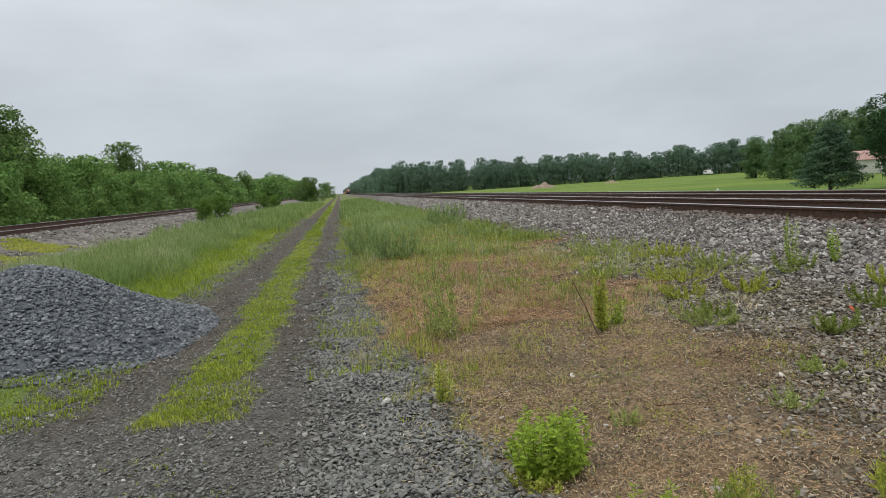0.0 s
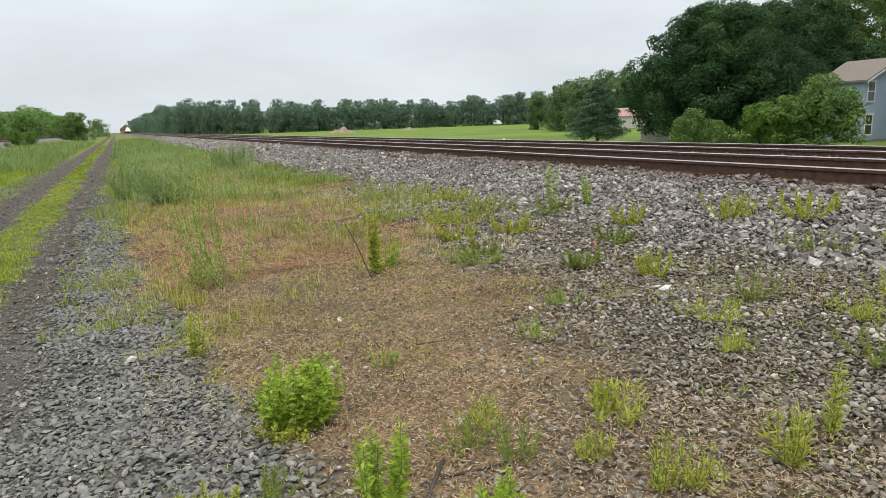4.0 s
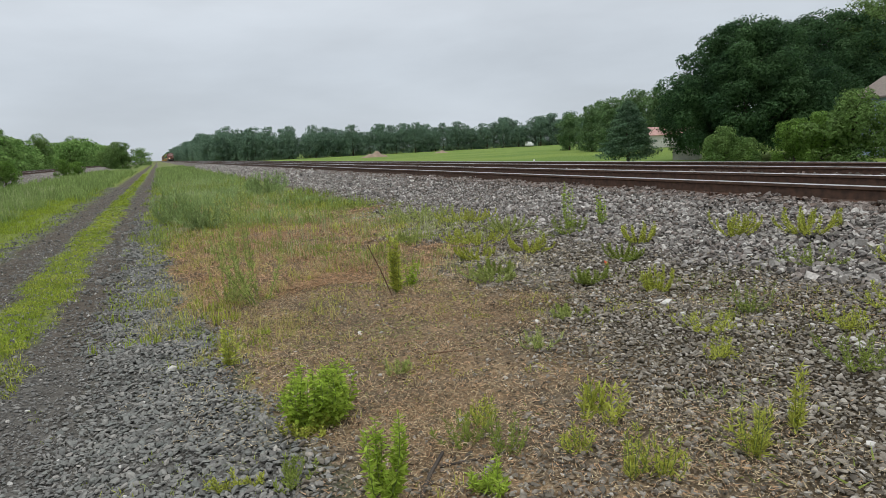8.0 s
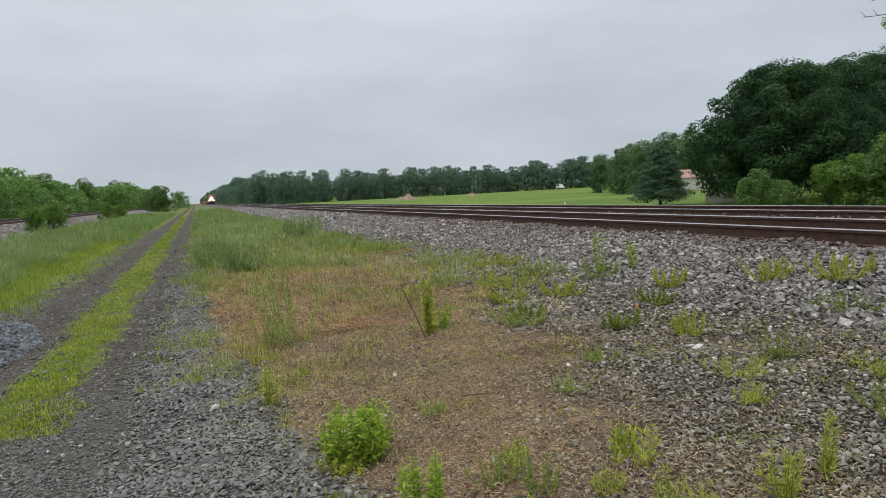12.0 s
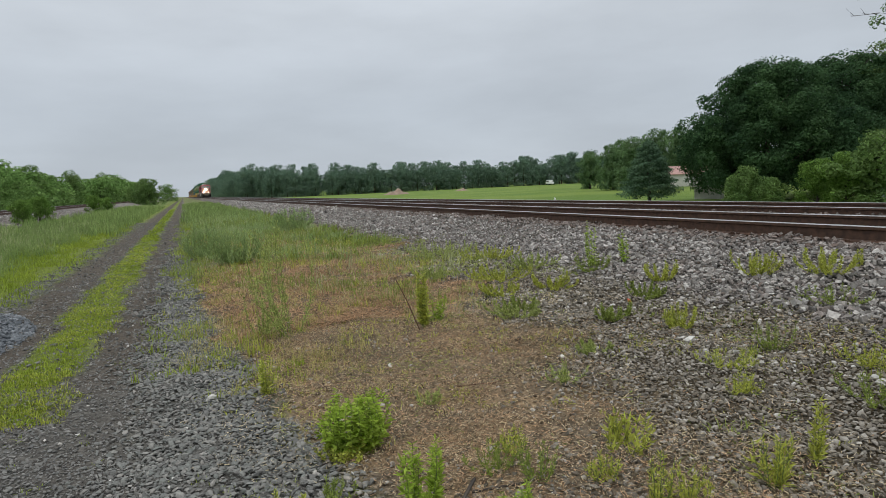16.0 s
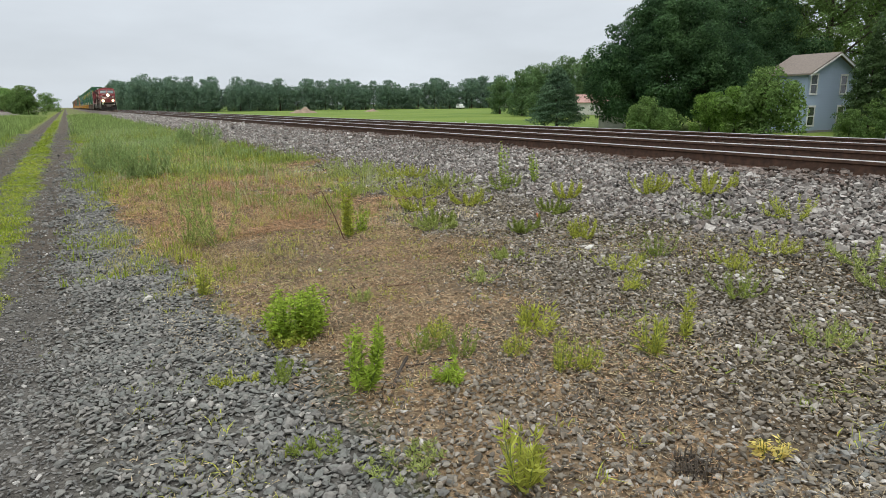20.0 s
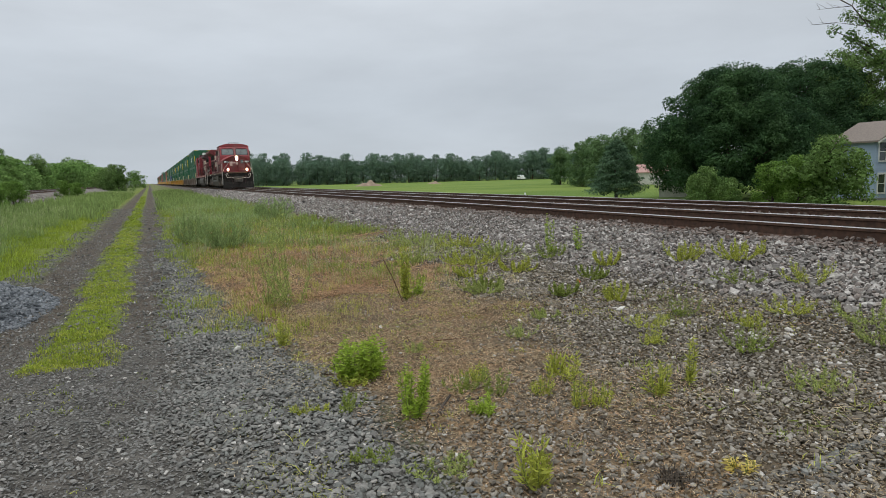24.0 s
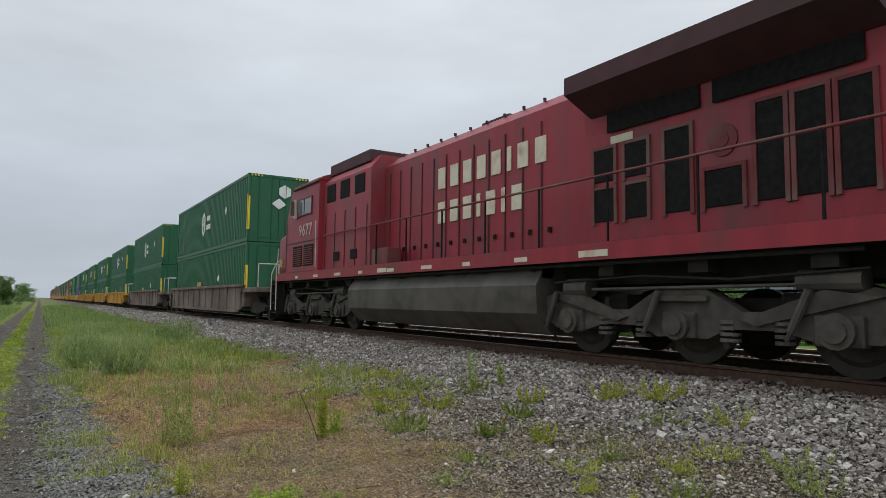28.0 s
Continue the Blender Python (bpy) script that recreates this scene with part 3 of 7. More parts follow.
def chance(p):
    return rng.uniform(0, 1, len(p)) < p


def soft(v, a, b):
    u = np.clip((v - a) / (b - a), 0, 1)
    return u * u * (3 - 2 * u)


# the grey strip, the road, the dry ground and the stony ground beyond, each stretch coarser as it lies farther off
for y0, y1, cell, big, fine in ((0.6, 9.0, 0.026, 1.0, True), (9.0, 22.0, 0.045, 1.15, False)):
    x, y = laid(-0.95, 1.0, y0, y1, cell)
    k = (past_strip(x, y) < rng.normal(0.0, 0.1, len(x))) & chance(soft(x + 0.12 * np.sin(2.1 * y), -0.95, -0.25) * 0.92)
    bed("gravel", x[k], y[k], 0.02 * big, 0.075 * big, M_gravel, "crushed grey gravel beside the service road", flat=0.5, lift=0.18, fine=fine)
for y0, y1, cell, big, fine in ((1.4, 6.5, 0.024, 1.0, True), (6.5, 15.0, 0.036, 1.15, False), (15.0, 46.0, 0.09, 1.8, False)):
    x, y = laid(-3.1, -0.35, y0, y1, cell)
    worn = (((x > -2.6) & (x < -1.8)) | ((x > -1.14) & (x < -0.6))) & (y > 4.5)
    k = chance(np.where(worn, 0.55 - 0.2 * soft(y, 5, 9), 0.92) * (1 - 0.7 * ((x > -1.75) & (x < -1.15) & (y > 6.0))) * (1 - soft(x, -0.8, -0.3)))
    bed("gravel", x[k], y[k], 0.012 * big, 0.046 * big, M_road_gravel, "fine compacted gravel of the service road", flat=0.4, lift=0.13, fine=fine)
for y0, y1, cell, big, fine in ((0.2, 4.2, 0.027, 1.0, True), (4.2, 8.5, 0.034, 1.2, True), (8.5, 15.0, 0.055, 1.6, False)):
    x, y = laid(0.0, 5.0, y0, y1, cell)
    a, b = past_strip(x, y), past_straw(x, y)
    dry = soft(a, -0.1, 0.15) * (1 - soft(b, -0.45, 0.45)) * (0.12 + 0.88 * soft(y, 1.9, 4.0))
    u = rng.uniform(0, 1, len(x))
    k = (a > -0.05) & (u < dry * 0.72)
    bed("gravel", x[k], y[k], 0.012 * big, 0.042 * big, M_gravel_brown, "dusty brown stones lying in the dead grass", lift=0.28, fine=fine)
    k = (a > -0.05) & (u >= dry * 0.72) & chance((1 - dry) * 0.97) & (x < 4.9)
    bed("gravel", x[k], y[k], 0.018 * big, 0.064 * big, M_gravel_olive, "olive-grey loose stones among weeds", flat=0.55, lift=0.26, fine=fine)
for y0, y1, cell, big, fine in ((-1.5, 7.0, 0.039, 0.95, True), (7.0, 14.0, 0.045, 1.0, True), (14.0, 28.0, 0.07, 1.3, False), (28.0, 46.0, 0.1, 1.9, False)):
    x, y = laid(4.4, 6.7, y0, y1, cell)
    k = chance(soft(x, 4.35, 5.1))
    x, y = x[k], y[k]
    warm = chance(0.12 + 0.6 * soft(x, 6.0, 6.7))
    bed("ballast", x[~warm], y[~warm], 0.03 * big, 0.09 * big, M_ballast, "grey angular ballast on the shoulder of the main line", flat=0.75, lift=0.3, fine=fine)
    bed("ballast", x[warm], y[warm], 0.03 * big, 0.08 * big, M_ballast_warm, "rust-tinted ballast beside the rails", flat=0.75, lift=0.3, fine=fine)
stones("ballast", 2600, 4.8, 6.5, -1, 10, 0.05, 0.095, M_ballast, "larger stones lying on the ballast", 0.15, None, 0.0, 0.75)
stones("ballast", 3600, 4.6, 6.55, 45, 110, 0.1, 0.2, M_ballast, "grey ballast along the main line", 0.5, None, 0.1)
stones("ballast", 3500, 6.3, 7.3, -2, 30, 0.04, 0.09, M_ballast_warm, "rust-tinted ballast round the tie ends", 0.6, None, 0.1, lift=0.03)
stones("ballast", 5200, 7.1, 14.2, -2, 40, 0.05, 0.10, M_ballast_warm, "dark ballast between the rails", 0.5, None, 0.1)
stones("gravel", 1500, -0.5, 5.0, 0.6, 13, 0.02, 0.055, M_pale_stone, "pale chips among the gravel", 0.5, None, 0.05, fine=True)
stones("gravel", 350, -3.0, -0.3, 2.2, 14, 0.015, 0.04, M_pale_stone, "pale chips on the service road", 0.8, None, 0.15)
stones("ballast", 1500, 3.4, 6.5, -1, 14, 0.03, 0.085, M_pale_stone, "pale stones in the ballast", 0.2, None, 0.0, fine=True)
stones("gravel", 9000, -3.2, 5.0, 1.0, -4.5, 0.014, 0.055, M_gravel, "loose grey gravel thinning out on the lineside", 1.2, None, 0.15)
stones("ballast", 8000, -16, -8.6, 6, 70, 0.06, 0.15, M_ballast, "ballast of the side line", 0.5, None, 0.15)


def heap(px, py, rx, ry, top):
    """A long heap of crushed stone: a mound with its loose stones over it."""
    t = thing("stone_heap", "low heap of blue-grey crushed stone beside the service road", "stone heap", at=pose(px, py, 0))

    def rise(u, v):
        d = np.sqrt((u / rx) ** 2 + (v / ry) ** 2)
        return top * np.clip(1 - d ** 1.35, 0, 1) * (1 + 0.08 * np.sin(3.1 * u + v)) - 0.03

    g = np.linspace(-1, 1, 33)
    U, V = np.meshgrid(g * rx * 1.02, g * ry * 1.02)
    Z = height(U + px, V + py) + rise(U, V)
    i = (np.arange(32)[:, None] * 33 + np.arange(32)[None]).ravel()
    part("mound", raw("mound", np.stack([U, V, Z], -1).reshape(-1, 3), np.stack([i, i + 1, i + 34, i + 33], 1), mat("blue_grey_fines", (0.13, 0.142, 0.157), (0.06, 0.066, 0.075), 45, 0.9, 0, 0.5), True), None, t)
    a, r = rng.uniform(0, 6.2832, 15000), np.sqrt(rng.uniform(0, 1.12, 15000))
    u, v = np.cos(a) * r * rx, np.sin(a) * r * ry
    size = 0.03 + 0.065 * rng.beta(1.5, 3, 15000)
    ob = part("stone_cover", stone_mesh("stone_cover", u, v, height(u + px, v + py) + np.maximum(rise(u, v), 0) + size * 0.2, size, M_bluestone, 0.8, True), None, t)
    tagged(ob, kind="stuff")


heap(-4.25, 8.9, 2.15, 2.5, 0.86)


# ---- grass ----
def straw_mesh(name, x, y, z, h, w, material):
    """Dead blades lying flat or propped up a little, one sliver each."""
    n = len(x)
    a, t = rng.uniform(0, 6.2832, n), np.abs(rng.normal(0.12, 0.22, n))
    d = np.stack([np.cos(a), np.sin(a), t], 1) * h[:, None]
    s = np.stack([-np.sin(a), np.cos(a), rng.normal(0, 0.5, n)], 1) * (w / 2)[:, None]
    base = np.stack([x, y, z + 0.006 + rng.uniform(0, 0.02, n)], 1)
    v = np.stack([base - s, base + s, base + d], 1)
    return raw(name, v.reshape(-1, 3), np.arange(3 * n).reshape(n, 3), material)


def litter(name, n, x0, x1, y0, y1, h0, h1, w, material, label, near=0.0, keep=None):
    x, y = scatter(n, x0, x1, y0, y1, near)
    if keep is not None:
        k = clumpy(x, y, *keep)
        x, y = x[k], y[k]
    k = faded(x, y, x0, x1, y0, y1)
    x, y = x[k], y[k]
    ob = part(name, straw_mesh(name, x, y, height(x, y), rng.uniform(h0, h1, len(x)), w * rng.uniform(0.5, 1.4, len(x)), material), None)
    return tagged(ob, label, "grass", kind="stuff")


def grass(name, n, x0, x1, y0, y1, h0, h1, w, material, label, near=0.0, keep=None, lean=0.35, run=7.0):
    x, y = scatter(n // 6, x0, x1, y0, y1, near)
    if keep is not None:
        k = clumpy(x, y, *keep)
        x, y = x[k], y[k]
    k = faded(x, y, x0, x1, y0, y1, run)
    x, y = x[k], y[k]
    m = 9
    r = 0.02 + 0.12 * (h0 + h1) / 2
    big = rng.beta(1.3, 2.2, len(x))
    x = np.repeat(x, m) + rng.normal(0, r, len(x) * m)
    y = np.repeat(y, m) + rng.normal(0, r, len(y) * m)
    h = (h0 + (h1 - h0) * np.repeat(big, m)) * rng.uniform(0.5, 1.0, len(x))
    ob = part(name, blade_mesh(name, x, y, height(x, y), h, w * rng.uniform(0.6, 1.3, len(x)), material, lean), None)
    return tagged(ob, label, "grass", kind="stuff")


grass("tall_grass", 30000, -8.0, -3.7, 10.5, 36, 0.2, 0.7, 0.010, M_grass_blue, "tall blue-green grass beside the service road", 0.4, (0.8, -0.8, 0.2), 1.0, 3.0)
grass("tall_grass", 9000, -8.0, -3.9, 11.5, 40, 0.3, 0.95, 0.008, M_seed, "pale seed heads over the tall grass", 0.4, (1.2, 0.0, 1.2), 0.6)
grass("tall_grass", 15000, -8.3, -2.8, 30, 110, 0.35, 0.85, 0.03, M_grass_blue, "tall grass along the road", 0.6, None, 0.4)
grass("low_grass", 30000, -5.4, -2.6, 9.0, 42, 0.05, 0.3, 0.009, M_grass_lime, "bright lime grass on the road's edge", 0.6, None, 0.6, 2.0)
grass("low_grass", 34000, -1.85, -1.05, 5.2, 30, 0.025, 0.09, 0.008, M_grass_lime, "bright lime grass between the ruts", 0.75, (1.4, -1.7, 0.0), 0.9, 1.0)
grass("low_grass", 15000, -1.85, -1.0, 5.1, 24, 0.03, 0.1, 0.006, M_weed_yellow, "yellow-green grass between the ruts", 0.75, (1.9, -0.4, 1.0), 0.9, 1.0)
grass("low_grass", 9000, -0.55, 0.25, 4.5, 22, 0.03, 0.13, 0.006, M_weed_yellow, "yellow-green fringe on the road's edge", 0.5, (1.0, -0.5, 1.7), 0.8)
grass("low_grass", 1500, -2.3, -1.2, 2.6, 4.6, 0.02, 0.06, 0.006, M_weed_yellow, "thin grass patch on the road", 0.0, (1.5, 0.2, 0.3), 1.0)
grass("low_grass", 3500, -1.8, -1.15, 24, 90, 0.06, 0.18, 0.025, M_grass_lime, "lime grass between the ruts", 0.6, None, 0.6)
grass("low_grass", 16000, -5.4, -2.4, 5.0, 7.4, 0.03, 0.13, 0.009, M_grass_lime, "lime grass below the stone heap", 0.0, (0.7, -1.2, 2.4), 0.8)
grass("low_grass", 5000, -2.6, 0.6, 2.2, 7, 0.02, 0.06, 0.007, M_grass, "sparse grass on the road", 0.0, (0.9, 0.6, 1.1), 0.8)
grass("low_grass", 15000, -0.75, 0.7, 5, 40, 0.04, 0.2, 0.008, M_grass_lime, "green fringe on the road's edge", 0.6, (0.9, -0.3, 0.7), 0.7)
grass("wild_grass", 15000, -0.3, 4.4, 13, 48, 0.25, 0.8, 0.009, M_weed_grey, "wispy tall grass on the verge", 0.4, (0.6, 0.0, 0.4), 0.7)
grass("wild_grass", 6000, -0.3, 4.2, 9, 40, 0.25, 0.7, 0.007, M_seed, "pale seed stalks on the verge", 0.5, (0.8, 0.3, 1.4), 0.6)
def dry_mat(name, n, y0, y1, h0, h1, w, material, label, near=0.5, reach=0.0):
    """Broken dead grass lying over the dry ground, thinning out over its edges."""
    x, y = scatter(n, 0.0, 4.6, y0, y1, near)
    d = soft(past_strip(x, y), -0.12, 0.3) * (1 - soft(past_straw(x, y), -0.6 + reach, 0.5 + reach)) * (0.25 + 0.75 * soft(y, 1.2, 3.4))
    d *= 0.55 + 0.45 * np.sin(3.1 * x + 1.7 * y + 2 * np.sin(1.3 * y)) * np.cos(2.3 * y - 1.1 * x)
    k = chance(d)
    x, y = x[k], y[k]
    ob = part(name, straw_mesh(name, x, y, height(x, y) + 0.008, rng.uniform(h0, h1, len(x)), w * rng.uniform(0.5, 1.4, len(x)), material), None)
    return tagged(ob, label, "grass", kind="stuff")


dry_mat("dry_grass", 170000, 0.6, 7.5, 0.01, 0.036, 0.0042, M_straw, "short broken straw over brown gravel", 0.5, 0.3)
dry_mat("dry_grass", 170000, 1.0, 9.0, 0.01, 0.042, 0.0048, M_straw_red, "short reddish dead grass over brown gravel", 0.4)
dry_mat("dry_grass", 50000, 7.0, 15.0, 0.04, 0.13, 0.011, M_straw_red, "matted reddish dead grass", 0.2)
dry_mat("dry_grass", 30000, 0.5, 10.0, 0.02, 0.07, 0.006, M_straw_dark, "dark rotted grass bits", 0.5)
litter("dry_grass", 22000, 0.0, 3.8, 12, 24, 0.05, 0.2, 0.012, M_straw_red, "matted reddish dead grass", 0.2, (0.6, -0.8, 0.9))
litter("dry_grass", 40000, 1.6, 5.2, 0.3, 12, 0.012, 0.06, 0.005, M_straw, "thin straw between the stones", 0.5, (1.3, -0.5, 1.5))
litter("dry_grass", 24000, 1.2, 5.0, 0.3, 9, 0.012, 0.05, 0.006, M_straw_red, "reddish straw between the stones", 0.5, (1.1, 0.0, 2.5))
litter("dry_grass", 12000, -0.5, 1.2, 0.8, 8, 0.012, 0.05, 0.005, M_straw, "straw bits along the gravel edge", 0.5, (1.6, 0.3, 0.5))
litter("dry_grass", 16000, 0.2, 4.4, 1.2, 14, 0.03, 0.09, 0.007, M_grass, "short green blades in the dead grass", 0.3, (1.5, 0.4, 0.2))
grass("dry_grass", 24000, 0.0, 3.4, 6.5, 24, 0.04, 0.24, 0.008, M_straw_red, "standing reddish dead grass", 0.2, (0.6, -0.6, 0.9), 0.9)
grass("dry_grass", 20000, 0.0, 3.8, 6.2, 22, 0.04, 0.22, 0.006, M_straw, "standing straw", 0.3, (0.7, -0.4, 2.9), 0.9)
grass("wild_grass", 15000, -0.3, 1.9, 5.0, 14, 0.03, 0.22, 0.005, M_straw_gold, "golden grass with fine seed stalks", 0.3, (0.9, -0.9, 0.6), 0.8)
grass("wild_grass", 16000, 1.6, 5.0, 6.5, 15, 0.05, 0.2, 0.006, M_weed_pale, "thin pale green grass between the stones", 0.0, (1.0, -0.2, 2.2), 0.9)
grass("wild_grass", 9000, 0.6, 4.8, 0.8, 6.5, 0.015, 0.07, 0.004, M_weed_pale, "thin pale green sprouts between the stones", 0.0, (1.7, 0.5, 1.2), 1.0)
grass("wild_grass", 5000, -0.5, 0.5, 1.2, 7, 0.015, 0.08, 0.004, M_weed_pale, "thin sprouts in the grey gravel", 0.2, (2.1, 0.7, 0.4), 1.0)
grass("wild_grass", 24000, -0.2, 4.8, 6.0, 18, 0.05, 0.26, 0.010, M_grass, "thin green grass among dead stalks", 0.0, (0.9, 0.1, 1.9), 0.7)
grass("wild_grass", 24000, 0.0, 4.4, 6.0, 26, 0.05, 0.3, 0.009, M_weed_yellow, "thin yellow-green grass among dead stalks", 0.0, (1.1, 0.2, 0.4), 0.7)
grass("wild_grass", 26000, -0.5, 4.7, 13, 45, 0.08, 0.42, 0.016, M_grass, "green grass on the verge of the main line", 0.3, (0.35, -0.4, 1.1), 0.6)
grass("wild_grass", 9000, -0.5, 4.4, 15, 45, 0.1, 0.5, 0.016, M_grass_blue, "blue-green grass on the verge of the main line", 0.5, (0.5, -0.3, 2.1), 0.6)
grass("wild_grass", 11000, -0.4, 4.5, 40, 140, 0.3, 0.7, 0.04, M_grass_blue, "grass along the main line", 0.6, None, 0.5)
grass("wild_grass", 14000, 2.2, 5.6, 0.5, 16, 0.025, 0.14, 0.008, M_grass, "grass tufts at the foot of the ballast", 0.1, (1.7, 0.6, 0.3), 0.9)
grass("wild_grass", 15000, 0.5, 4.8, 0.8, 8, 0.02, 0.11, 0.007, M_weed_yellow, "sparse yellow-green sprouts on gravel", 0.2, (1.3, 0.3, 2.0), 0.9)
grass("wild_grass", 9000, -0.35, 1.1, 1.6, 9, 0.015, 0.09, 0.006, M_weed_yellow, "fine sprouts along the gravel edge", 0.3, (1.1, 0.4, 3.2), 0.9)
grass("wild_grass", 3000, -8.5, -3, 5, 13, 0.05, 0.2, 0.010, M_grass, "grass tufts behind the stone heap", 0.0, (0.8, 0.2, 0.3), 0.6)
grass("moss_grass", 9000, -10.9, -8.4, 20.3, 22.6, 0.05, 0.16, 0.014, M_weed_yellow, "yellow-green moss on the side line's bank", 0.0, None, 0.7)
grass("moss_grass", 5000, -9.9, -8.4, 17.6, 19.2, 0.04, 0.12, 0.012, M_weed_yellow, "yellow-green moss on the side line's bank", 0.0, None, 0.7)
grass("field_edge_grass", 12000, 14.7, 18, -5, 60, 0.15, 0.5, 0.02, M_grass, "grass along the far side of the tracks", 0.4, None, 0.5)


# ---- weeds and small plants ----
def leafy(name, label, x, y, h, r, stems, leaves, leaf, material, group="", lean=0.25, droop=-0.1, category="plant", stem=None, broad=0.14):
    """A plant of several stems with pairs of pointed leaves all the way up."""
    t = thing(name, label, category, group, at=pose(x, y, float(height(x, y))))
    st = Shape()
    P, D, S = [], [], []
    for i in range(stems):
        a = rng.uniform(0, 6.2832)
        k = r * np.sqrt(rng.uniform(0, 1))
        hh = h * rng.uniform(0.6, 1.0)
        tip = np.array([math.cos(a) * k, math.sin(a) * k, hh])
        root = np.array([math.cos(a) * k * 0.25, math.sin(a) * k * 0.25, -0.02])
        bow = np.array([math.cos(a), math.sin(a), 0]) * k * lean
        pts = [root + (tip - root) * u + bow * math.sin(3.14 * u) for u in (0, 0.35, 0.7, 1)]
        for q0, q1, ra in zip(pts, pts[1:], (0.0042, 0.0034, 0.0024)):
            st.tube(q0, q1, ra * (0.5 + 0.25 * h), 5, cap=False)
        m = 4 * leaves // stems
        for u in rng.uniform(0.12, 1, m):
            b = rng.uniform(0, 6.2832)
            P.append(root + (tip - root) * u + bow * math.sin(3.14 * u))
            D.append((math.cos(b), math.sin(b), rng.normal(0.25, 0.4) * (1 - droop) + 0.1))
            S.append(leaf * rng.uniform(0.4, 0.95) * (1.1 - 0.45 * u))
    tagged(part("stalk", st, stem or M_green_stem, t), kind="stuff")
    P, D, S = np.array(P), np.array(D), np.array(S)[:, None]
    D /= np.linalg.norm(D, axis=1)[:, None]
    W = np.cross(D, rng.normal(0, 0.5, D.shape) + np.array([0, 0, 1]))
    W /= np.linalg.norm(W, axis=1)[:, None]
    drop = np.array([0, 0, -1]) * S * droop * 0.4
    v = np.stack([P, P + D * S * 0.45 + W * S * broad, P + D * S + drop, P + D * S * 0.45 - W * S * broad], 1)
    f = np.array([(0, 1, 2), (0, 2, 3)])[None] + 4 * np.arange(len(P))[:, None, None]
    part("foliage", raw("foliage", v.reshape(-1, 3), f.reshape(-1, 3), material), None, t)
    return t


def tuft(name, label, x, y, h, r, n, w, material, group="", lean=0.45, category="weed"):
    """A tuft of upright blades."""
    t = thing(name, label, category, group, at=pose(x, y, float(height(x, y))))
    a, k = rng.uniform(0, 6.2832, n), r * np.sqrt(rng.uniform(0, 1, n))
    part("foliage", blade_mesh("foliage", np.cos(a) * k, np.sin(a) * k, np.zeros(n), h * rng.uniform(0.45, 1, n), w * np.ones(n), material, lean), None, t)
    return t


leafy("leafy_weed", "bushy bright green weed growing on dry gravel", 0.67, 3.60, 0.36, 0.17, 46, 800, 0.075, M_weed, lean=0.6, droop=0.3, broad=0.18)
leafy("leafy_weed", "yellow-green weed growing at the edge of the gravel", 0.58, 3.46, 0.13, 0.17, 14, 180, 0.05, M_weed_yellow, broad=0.2)
leafy("goldenrod", "tall bright green weed standing in dead grass", 2.08, 6.25, 0.62, 0.09, 9, 260, 0.085, M_weed_yellow)
leafy("goldenrod", "low green side shoot of a tall weed", 2.28, 6.42, 0.3, 0.12, 6, 110, 0.07, M_weed)
leafy("goldenrod", "upright bright green weed on gravel", 0.70, 2.60, 0.42, 0.13, 11, 300, 0.07, M_weed)
leafy("goldenrod", "slender light green weed on gravel", 0.30, 4.86, 0.32, 0.07, 7, 130, 0.06, M_weed_yellow)
leafy("goldenrod", "thin green weed with a single stalk", 2.62, 2.15, 0.42, 0.05, 3, 60, 0.075, M_weed_yellow, droop=-0.5, broad=0.1)
leafy("goldenrod", "small green weed on gravel", 2.3, 2.1, 0.24, 0.1, 5, 40, 0.085, M_weed_yellow, droop=-0.6, broad=0.1)
leafy("goldenrod", "clump of yellow-green weeds on dry ground", 1.98, 2.8, 0.2, 0.17, 13, 75, 0.085, M_weed_yellow, droop=-0.7, broad=0.12)
leafy("goldenrod", "clump of green weeds close to the path", 0.94, 1.5, 0.3, 0.11, 7, 75, 0.1, M_weed_yellow, droop=-0.6, broad=0.11)
leafy("goldenrod", "low green weed on gravel", 1.18, 2.47, 0.13, 0.13, 9, 130, 0.06, M_weed)
leafy("goldenrod", "feathery weed leaning over dead grass", 0.80, 6.75, 1.25, 0.34, 8, 330, 0.085, M_weed_pale, lean=0.7, droop=-0.8, broad=0.1)
leafy("goldenrod", "wispy pale weed on dry ground", 0.5, 7.0, 0.5, 0.35, 9, 240, 0.05, M_weed_pale, droop=-0.6)
leafy("goldenrod", "tall green weeds on the ballast", 4.95, 7.35, 0.75, 0.1, 5, 170, 0.06, M_weed)
leafy("goldenrod", "green weed on the ballast", 4.85, 7.2, 0.28, 0.28, 16, 320, 0.06, M_grass)
leafy("goldenrod", "green weed on the ballast", 5.25, 7.0, 0.5, 0.1, 5, 120, 0.06, M_weed)
